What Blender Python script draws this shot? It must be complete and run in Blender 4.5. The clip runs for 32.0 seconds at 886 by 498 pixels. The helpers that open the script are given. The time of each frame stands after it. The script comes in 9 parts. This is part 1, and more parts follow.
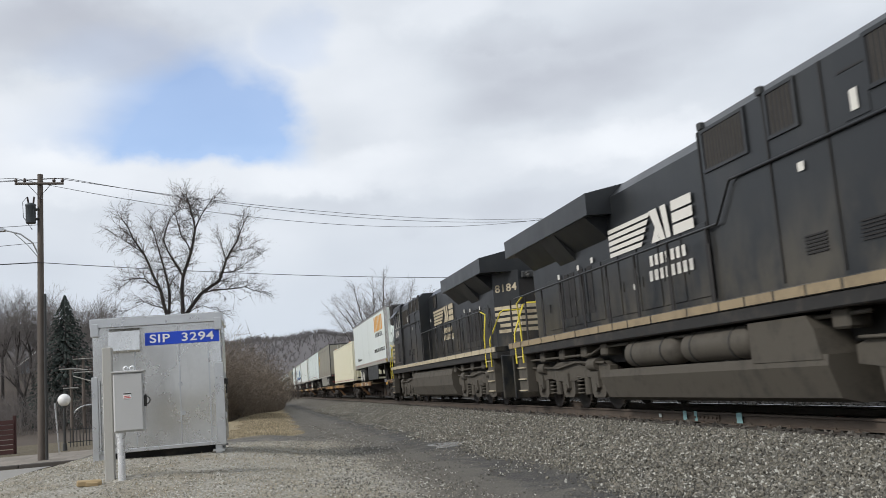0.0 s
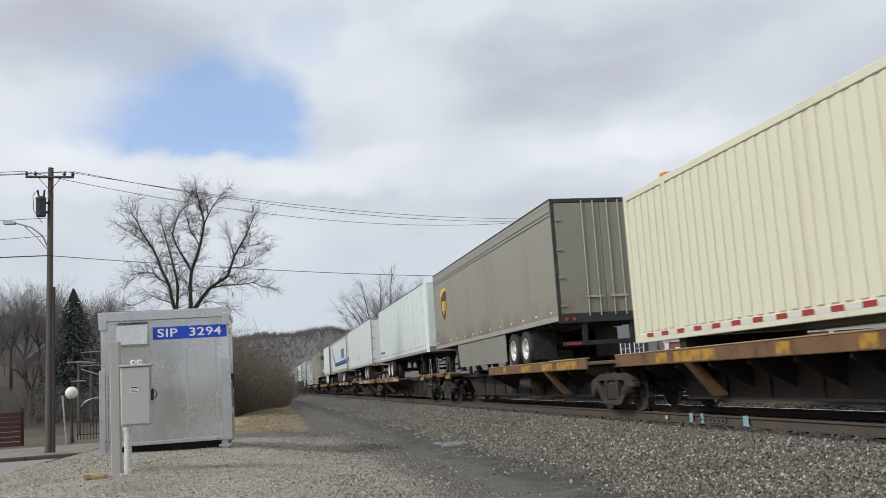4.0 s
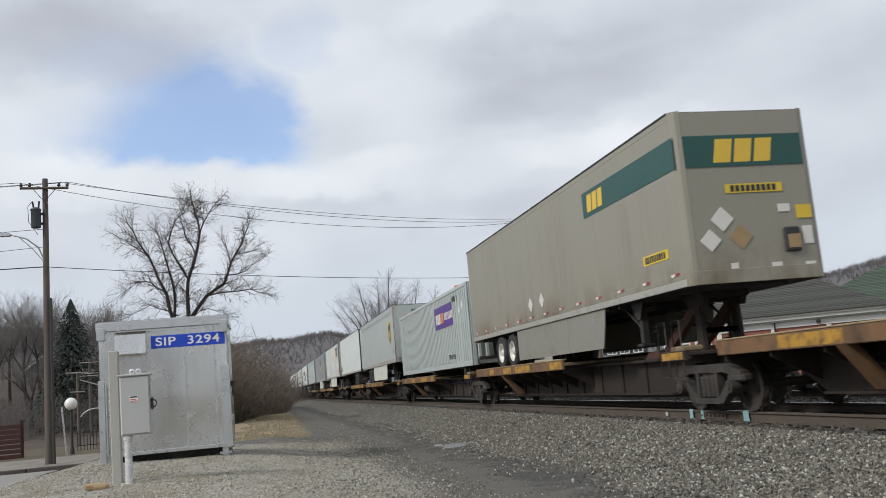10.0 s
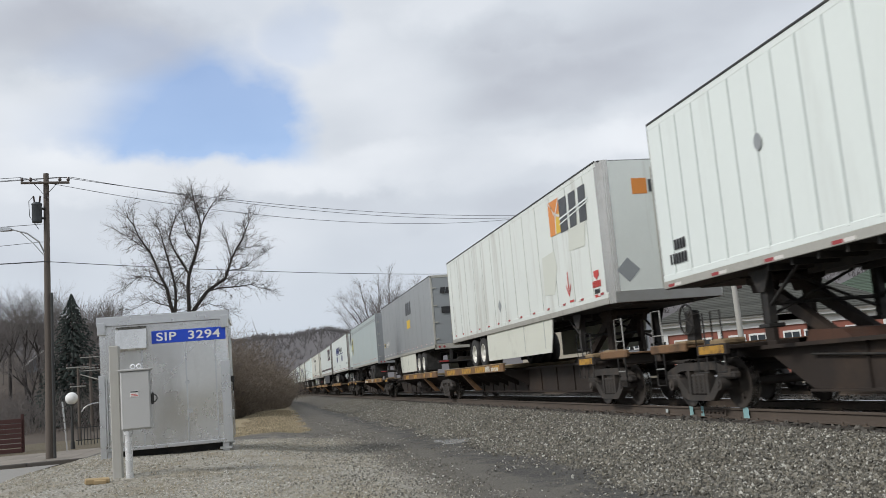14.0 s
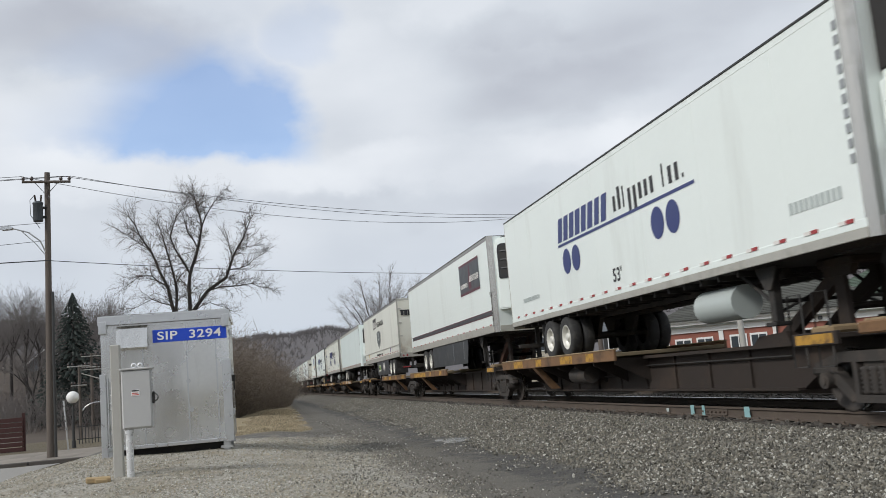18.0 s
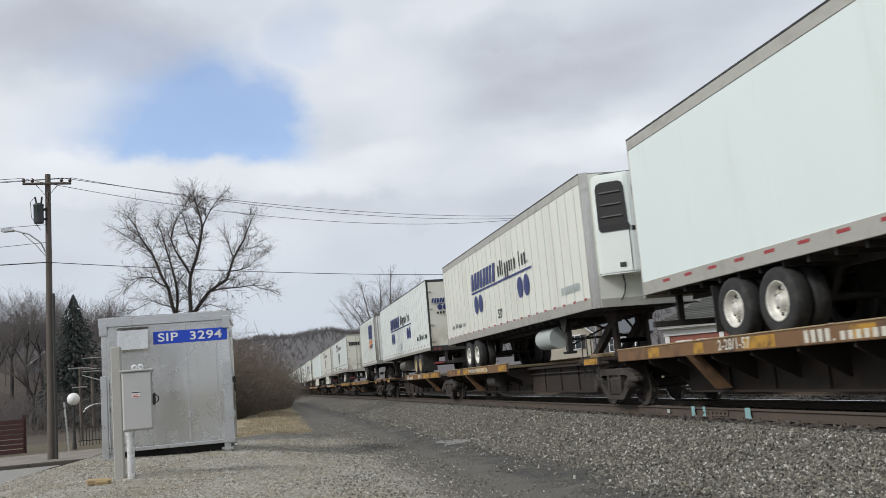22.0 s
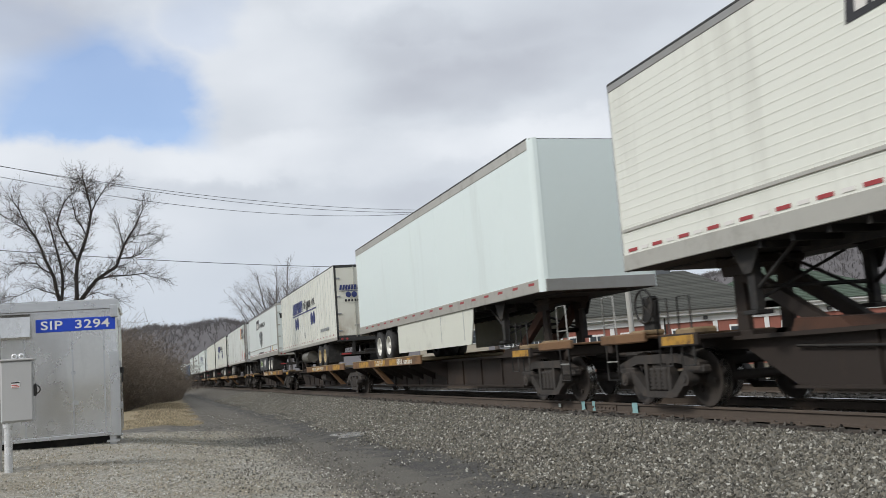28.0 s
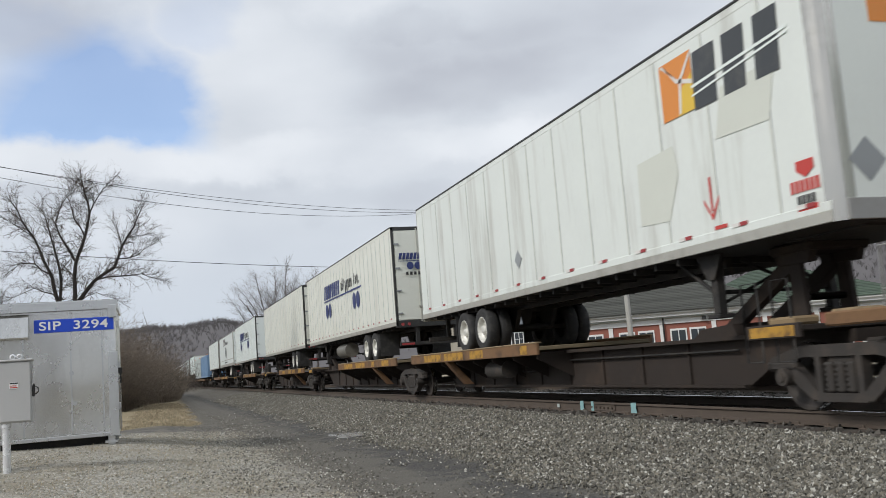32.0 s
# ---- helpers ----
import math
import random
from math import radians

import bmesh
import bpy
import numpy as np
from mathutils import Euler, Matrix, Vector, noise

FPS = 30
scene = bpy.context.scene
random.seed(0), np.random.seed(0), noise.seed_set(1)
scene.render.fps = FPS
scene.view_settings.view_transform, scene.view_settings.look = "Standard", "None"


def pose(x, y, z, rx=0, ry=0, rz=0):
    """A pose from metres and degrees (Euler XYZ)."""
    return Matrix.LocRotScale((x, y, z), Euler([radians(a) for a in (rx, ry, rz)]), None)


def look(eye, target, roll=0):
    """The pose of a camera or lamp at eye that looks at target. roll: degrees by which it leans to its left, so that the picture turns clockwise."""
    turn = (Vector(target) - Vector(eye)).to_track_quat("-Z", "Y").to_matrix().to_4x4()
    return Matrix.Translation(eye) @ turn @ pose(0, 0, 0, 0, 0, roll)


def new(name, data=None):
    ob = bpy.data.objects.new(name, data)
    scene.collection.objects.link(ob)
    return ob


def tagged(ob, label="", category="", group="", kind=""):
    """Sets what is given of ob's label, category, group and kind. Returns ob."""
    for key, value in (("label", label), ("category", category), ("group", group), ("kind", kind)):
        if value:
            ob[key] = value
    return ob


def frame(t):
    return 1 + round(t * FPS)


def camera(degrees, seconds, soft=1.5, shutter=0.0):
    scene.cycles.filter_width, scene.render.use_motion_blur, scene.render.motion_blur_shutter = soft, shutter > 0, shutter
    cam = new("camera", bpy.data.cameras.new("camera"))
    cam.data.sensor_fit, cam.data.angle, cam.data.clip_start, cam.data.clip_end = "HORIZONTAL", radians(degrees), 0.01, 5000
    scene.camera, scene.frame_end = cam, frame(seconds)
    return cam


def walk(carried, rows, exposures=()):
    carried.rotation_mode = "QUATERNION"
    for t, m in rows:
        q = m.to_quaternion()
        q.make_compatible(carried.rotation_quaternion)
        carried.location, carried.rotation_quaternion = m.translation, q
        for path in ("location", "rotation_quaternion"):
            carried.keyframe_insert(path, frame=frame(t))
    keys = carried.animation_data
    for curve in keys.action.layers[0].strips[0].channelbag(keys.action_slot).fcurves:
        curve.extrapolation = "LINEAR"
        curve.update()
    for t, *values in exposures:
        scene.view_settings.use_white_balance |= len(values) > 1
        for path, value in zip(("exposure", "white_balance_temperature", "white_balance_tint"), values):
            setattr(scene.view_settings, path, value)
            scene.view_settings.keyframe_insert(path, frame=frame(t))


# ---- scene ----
# ---------------------------------------------------------------- camera
EYE = Vector((0.0, 0.0, 0.917))
cam = camera(51.77, 32.0, soft=0.7, shutter=0.12)
TURNS = [  # seconds, heading from the track's line, tilt, lean (degrees)
    (0, 12.206, 8.149, -4.535), (0.5, 12.178, 8.080, -4.638), (1, 12.194, 8.069, -4.652),
    (1.5, 12.028, 7.980, -5.012), (2, 12.017, 8.019, -5.251), (2.5, 11.929, 8.058, -4.984),
    (3, 11.785, 8.073, -4.204), (3.5, 11.611, 8.060, -3.458), (5.5, 11.982, 8.264, -4.990),
    (6, 11.916, 8.177, -5.017), (6.5, 11.875, 8.137, -4.899), (7, 11.812, 8.095, -4.907),
    (7.5, 11.781, 8.099, -4.897), (8, 11.813, 8.073, -4.836), (8.5, 11.914, 8.081, -4.827),
    (9, 12.109, 8.191, -4.909), (9.5, 12.144, 8.245, -5.033), (10, 11.918, 8.198, -5.055),
    (10.5, 11.771, 8.184, -5.048), (11, 11.784, 8.196, -5.093), (11.5, 11.815, 8.198, -5.098),
    (12, 11.820, 8.206, -5.076), (12.5, 11.921, 8.237, -5.062), (13, 11.956, 8.019, -4.820),
    (13.5, 11.992, 7.979, -4.885), (14, 11.848, 7.959, -4.840), (14.5, 11.759, 7.976, -4.848),
    (16.5, 11.776, 7.908, -4.796), (17, 11.763, 7.904, -4.795), (17.5, 11.786, 7.928, -4.781),
    (18, 11.785, 7.906, -4.822), (18.5, 11.746, 7.912, -4.812), (19, 11.742, 7.928, -4.797),
    (19.5, 11.791, 7.967, -4.822), (20, 11.808, 8.001, -4.853), (20.5, 11.817, 8.032, -4.868),
    (21, 11.809, 8.028, -4.885), (21.5, 11.770, 8.002, -4.890), (22, 11.758, 7.997, -4.872),
    (22.5, 12.978, 8.015, -4.743), (23, 17.284, 7.783, -3.896), (23.5, 18.290, 7.527, -4.129),
    (24, 17.905, 7.625, -4.414), (24.5, 18.128, 7.415, -4.442), (25, 18.209, 7.233, -4.409),
    (25.5, 18.188, 7.198, -4.352), (27.5, 18.110, 7.064, -4.328), (28, 18.096, 7.087, -4.264),
    (28.5, 18.078, 7.102, -4.328), (29, 18.105, 7.116, -4.320), (29.5, 18.103, 7.067, -4.328),
    (30, 18.148, 7.062, -4.316), (30.5, 18.101, 7.066, -4.327), (31, 18.102, 7.115, -4.320),
    (31.5, 18.158, 7.096, -4.342), (32, 18.190, 7.092, -4.316),
]


def heading(turn, tilt, lean):
    a, b = radians(turn), radians(tilt)
    way = Vector((math.sin(a) * math.cos(b), math.cos(a) * math.cos(b), math.sin(b)))
    return look(EYE, EYE + way, lean)


walk(cam, [(t, heading(a, b, c)) for t, a, b, c in TURNS], exposures=((0.0, 0.10), (2.2, 0.10), (3.2, 0.0), (32.0, 0.0)))

# ---------------------------------------------------------------- sky and sun
SPEED = 16.815      # metres a second, towards the camera
TRACK_X = 8.53      # centre line of the near track; rail top is z = 0
SUN_EL, SUN_AZ = 38.0, 250.0

world = bpy.data.worlds.new("sky")
scene.world = world
world.use_nodes = True


def sky():
    nt = world.node_tree
    nt.nodes.clear()
    N = lambda kind: nt.nodes.new(kind)
    L = nt.links.new
    out, bg = N("ShaderNodeOutputWorld"), N("ShaderNodeBackground")
    st = N("ShaderNodeTexSky")
    st.sky_type, st.sun_disc = "NISHITA", False
    st.sun_elevation, st.sun_rotation = radians(SUN_EL), radians(SUN_AZ)
    st.air_density, st.dust_density = 1.0, 1.5
    tc = N("ShaderNodeTexCoord")
    sep = N("ShaderNodeSeparateXYZ")
    L(tc.outputs["Generated"], sep.inputs[0])

    def math_node(op, a, b=None, clamp=False):
        m = N("ShaderNodeMath")
        m.operation, m.use_clamp = op, clamp
        for i, v in enumerate((a, b)):
            if v is None:
                continue
            if isinstance(v, (int, float)):
                m.inputs[i].default_value = v
            else:
                L(v, m.inputs[i])
        return m.outputs[0]

    az = math_node("MULTIPLY", math_node("ARCTAN2", sep.outputs[0], sep.outputs[1]), 57.2958)
    el = math_node("MULTIPLY", math_node("ARCSINE", sep.outputs[2]), 57.2958)

    def cloud_noise(scale, detail, rough, flat=2.3, shift=0.0):
        mp, n = N("ShaderNodeMapping"), N("ShaderNodeTexNoise")
        mp.inputs["Scale"].default_value, mp.inputs["Location"].default_value = (1.0, 1.0, flat), (shift, 0.0, shift)
        L(tc.outputs["Generated"], mp.inputs["Vector"])
        L(mp.outputs[0], n.inputs["Vector"])
        n.inputs["Scale"].default_value, n.inputs["Detail"].default_value, n.inputs["Roughness"].default_value = scale, detail, rough
        return n.outputs[0]

    rolls, wisps, edge = cloud_noise(3.6, 4.0, 0.42), cloud_noise(7.0, 4.0, 0.45, 1.9, 3.1), cloud_noise(14.0, 5.0, 0.55, 1.4, 7.7)
    # ragged edges: the angles are pushed about by the finer noise
    wob = math_node("MULTIPLY", math_node("SUBTRACT", edge, 0.5), 3.4)
    wob2 = math_node("MULTIPLY", math_node("SUBTRACT", wisps, 0.5), 5.0)
    azw = math_node("ADD", math_node("ADD", az, wob2), wob)
    elw = math_node("ADD", el, wob)

    def ease(v, a, b):
        m = N("ShaderNodeMapRange")
        m.interpolation_type = "SMOOTHSTEP"
        L(v, m.inputs["Value"])
        m.inputs["From Min"].default_value, m.inputs["From Max"].default_value = a, b
        return m.outputs[0]

    def puff(a, e, ra, re, weight, lean=0.0):
        """a soft cloud mass round an azimuth and elevation in degrees"""
        u = math_node("DIVIDE", math_node("SUBTRACT", azw, a), ra)
        v = math_node("DIVIDE", math_node("SUBTRACT", math_node("SUBTRACT", elw, e), math_node("MULTIPLY", math_node("SUBTRACT", azw, a), lean)), re)
        d = math_node("ADD", math_node("MULTIPLY", u, u), math_node("MULTIPLY", v, v))
        return math_node("MULTIPLY", math_node("SUBTRACT", 1.0, ease(d, 0.0, 1.6)), weight)

    # the open blue gap: crisp below and to the right, thinning out upwards and to the left
    floor_el = math_node("ADD", math_node("MULTIPLY", az, -0.045), 14.1)
    above = math_node("SUBTRACT", elw, floor_el)
    gap = math_node("MULTIPLY", ease(above, -0.5, 1.3), math_node("SUBTRACT", 1.0, ease(azw, 0.6, 4.6)))
    gap = math_node("MULTIPLY", gap, ease(math_node("SUBTRACT", azw, math_node("MULTIPLY", above, 0.9)), -15.5, -5.0))
    gap = math_node("MULTIPLY", gap, math_node("SUBTRACT", 1.0, math_node("MULTIPLY", ease(elw, 18.3, 22.3), 0.90)))
    thin = math_node("MULTIPLY", math_node("SUBTRACT", 1.0, ease(wisps, 0.40, 0.66)), 0.62)
    gap = math_node("MULTIPLY", gap, math_node("ADD", thin, 0.46), True)
    gap = math_node("MAXIMUM", gap, puff(4.2, 21.4, 2.6, 2.0, 0.20))
    gap = math_node("MAXIMUM", gap, puff(-7.0, 20.3, 5.0, 2.0, 0.16))
    gap = math_node("MINIMUM", gap, 0.70)

    # lights and darks of the cloud deck
    tone = math_node("ADD", math_node("MULTIPLY", rolls, 0.75), math_node("MULTIPLY", wisps, 0.42))
    tone = math_node("SUBTRACT", tone, 0.09)
    for masses in ((-3.0, 13.4, 13.0, 1.9, 0.24), (7.5, 18.0, 6.5, 4.5, 0.17), (13.8, 22.8, 3.2, 1.8, 0.20), (24.0, 13.6, 7.0, 1.5, 0.22), (10.0, 13.2, 9.0, 1.5, 0.12),
                   (-9.0, 21.3, 9.0, 2.6, -0.26), (21.5, 17.2, 9.0, 1.5, -0.13, 0.10), (28.0, 20.5, 8.0, 2.2, -0.08), (1.0, 11.2, 10.0, 0.9, -0.10), (16.0, 10.3, 10.0, 1.0, -0.08), (18.0, 21.0, 4.0, 1.0, -0.10)):
        tone = math_node("ADD", tone, puff(*masses))
    ramp = N("ShaderNodeValToRGB")
    e = ramp.color_ramp.elements
    e[0].position, e[0].color = 0.10, (0.44, 0.465, 0.535, 1)
    e[1].position, e[1].color = 0.92, (0.87, 0.905, 0.955, 1)
    mid = ramp.color_ramp.elements.new(0.48)
    mid.color = (0.645, 0.69, 0.755, 1)
    L(tone, ramp.inputs[0])
    low = N("ShaderNodeMix")
    low.data_type = "RGBA"
    L(ease(el, 1.5, 13.5), low.inputs[0])
    low.inputs[6].default_value = (0.63, 0.69, 0.77, 1)
    L(ramp.outputs[0], low.inputs[7])
    blue = N("ShaderNodeMix")
    blue.data_type, blue.blend_type = "RGBA", "MULTIPLY"
    blue.inputs[0].default_value = 1.0
    L(st.outputs[0], blue.inputs[6])
    blue.inputs[7].default_value = (0.15, 0.175, 0.21, 1)
    mix = N("ShaderNodeMix")
    mix.data_type = "RGBA"
    L(gap, mix.inputs[0])
    L(low.outputs[2], mix.inputs[6])
    L(blue.outputs[2], mix.inputs[7])
    L(mix.outputs[2], bg.inputs[0])
    bg.inputs[1].default_value = 1.0
    L(bg.outputs[0], out.inputs[0])


sky()
sun_lamp = bpy.data.lights.new("sun", "SUN")
sun_lamp.energy, sun_lamp.angle, sun_lamp.color = 2.1, radians(12), (1.0, 0.965, 0.92)
sun = new("sun", sun_lamp)
_a, _e = radians(SUN_AZ), radians(SUN_EL)
sun.matrix_world = look((0, 0, 30), (-math.sin(_a) * math.cos(_e), -math.cos(_a) * math.cos(_e), 30 - math.sin(_e)))

# ---------------------------------------------------------------- materials
def mat(name, base, rough=0.6, metal=0.0, vary=0.12, scale=2.0, bump=0.0, bscale=60.0, dirt=None, streak=1.0,
        island=False, single=False, spec=0.5, coat=0.0, low=None, spread_of=0.0, bdist=0.02, bdetail=4.0, mixed=None):
    """base colour with two scales of variation; dirt: (colour, amount, scale, cut)"""
    m = bpy.data.materials.new(name)
    m.use_nodes = True
    nt = m.node_tree
    p = nt.nodes["Principled BSDF"]
    N, L = nt.nodes.new, nt.links.new
    p.inputs["Roughness"].default_value, p.inputs["Metallic"].default_value = rough, metal
    p.inputs["Specular IOR Level"].default_value = spec
    p.inputs["Coat Weight"].default_value = coat
    tc = N("ShaderNodeTexCoord")
    src = tc.outputs["Object"]

    def noise_node(sc, detail=5.0, squash=1.0, ro=0.6):
        n = N("ShaderNodeTexNoise")
        mp = N("ShaderNodeMapping")
        mp.inputs["Scale"].default_value = (1, 1, squash)
        L(src, mp.inputs["Vector"])
        L(mp.outputs[0], n.inputs["Vector"])
        n.inputs["Scale"].default_value, n.inputs["Detail"].default_value, n.inputs["Roughness"].default_value = sc, detail, ro
        return n.outputs[0]

    def mixc(fac, a, b, blend="MIX"):
        x = N("ShaderNodeMix")
        x.data_type, x.blend_type = "RGBA", blend
        for i, v in ((0, fac), (6, a), (7, b)):
            if isinstance(v, tuple):
                x.inputs[i].default_value = (*v, 1)
            elif isinstance(v, (int, float)):
                x.inputs[i].default_value = v
            else:
                L(v, x.inputs[i])
        return x.outputs[2]

    lo = tuple(max(0.0, c * (1 - vary)) for c in base)
    hi = tuple(min(0.95, c * (1 + vary)) for c in base)
    big, fine = noise_node(scale), noise_node(scale * 11.0, 3.0)
    col = mixc(big, lo, hi)
    col = mixc(0.35, col, mixc(fine, lo, hi))
    if island or single:
        info = N("ShaderNodeNewGeometry") if island else N("ShaderNodeObjectInfo")
        rnd = info.outputs["Random Per Island"] if island else info.outputs["Random"]
        ramp = N("ShaderNodeValToRGB")
        k = spread_of if spread_of else 0.55 if island else 0.25
        ramp.color_ramp.elements[0].color = (1 - k, 1 - k, 1 - k, 1)
        ramp.color_ramp.elements[1].color = (1 + k, 1 + k, 1 + k, 1)
        L(rnd, ramp.inputs[0])
        if mixed:
            # crushed stone of two kinds, a few pieces of it pale quartz
            tint, pale = mixed
            toss = N("ShaderNodeTexWhiteNoise")
            toss.noise_dimensions = "1D"
            L(rnd, toss.inputs["W"])
            col = mixc(toss.outputs["Value"], col, tint)
            few = N("ShaderNodeMapRange")
            L(rnd, few.inputs["Value"])
            few.inputs["From Min"].default_value, few.inputs["From Max"].default_value = 0.90, 0.96
            col = mixc(few.outputs[0], col, pale)
        col = mixc(1.0, col, ramp.outputs[0], "MULTIPLY")
    # noise-masked second colour: real dirt, and on the shelter painted reflections
    if dirt:
        dc, amount, ds, cut = dirt
        mr = N("ShaderNodeMapRange")
        L(noise_node(ds, 6.0, streak, 0.65), mr.inputs["Value"])
        mr.inputs["From Min"].default_value, mr.inputs["From Max"].default_value = cut, cut + 0.22
        mr.inputs["To Max"].default_value = amount
        col = mixc(mr.outputs[0], col, dc)
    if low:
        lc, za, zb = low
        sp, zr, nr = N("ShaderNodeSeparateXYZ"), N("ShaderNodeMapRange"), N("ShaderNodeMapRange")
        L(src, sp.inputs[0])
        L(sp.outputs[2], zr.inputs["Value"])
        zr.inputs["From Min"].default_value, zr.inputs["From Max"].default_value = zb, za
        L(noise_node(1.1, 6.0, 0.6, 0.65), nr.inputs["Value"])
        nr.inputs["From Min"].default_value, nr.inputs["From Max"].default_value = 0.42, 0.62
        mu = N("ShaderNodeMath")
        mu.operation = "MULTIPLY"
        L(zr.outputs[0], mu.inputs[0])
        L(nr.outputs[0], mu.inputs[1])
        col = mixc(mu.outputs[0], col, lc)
    L(col, p.inputs["Base Color"])
    rr = N("ShaderNodeMapRange")
    L(big, rr.inputs["Value"])
    rr.inputs["To Min"].default_value, rr.inputs["To Max"].default_value = max(0.03, rough - 0.12), min(1.0, rough + 0.12)
    L(rr.outputs[0], p.inputs["Roughness"])
    if bump:
        b = N("ShaderNodeBump")
        b.inputs["Strength"].default_value, b.inputs["Distance"].default_value = bump, bdist
        L(noise_node(bscale, bdetail), b.inputs["Height"])
        L(b.outputs[0], p.inputs["Normal"])
    return m


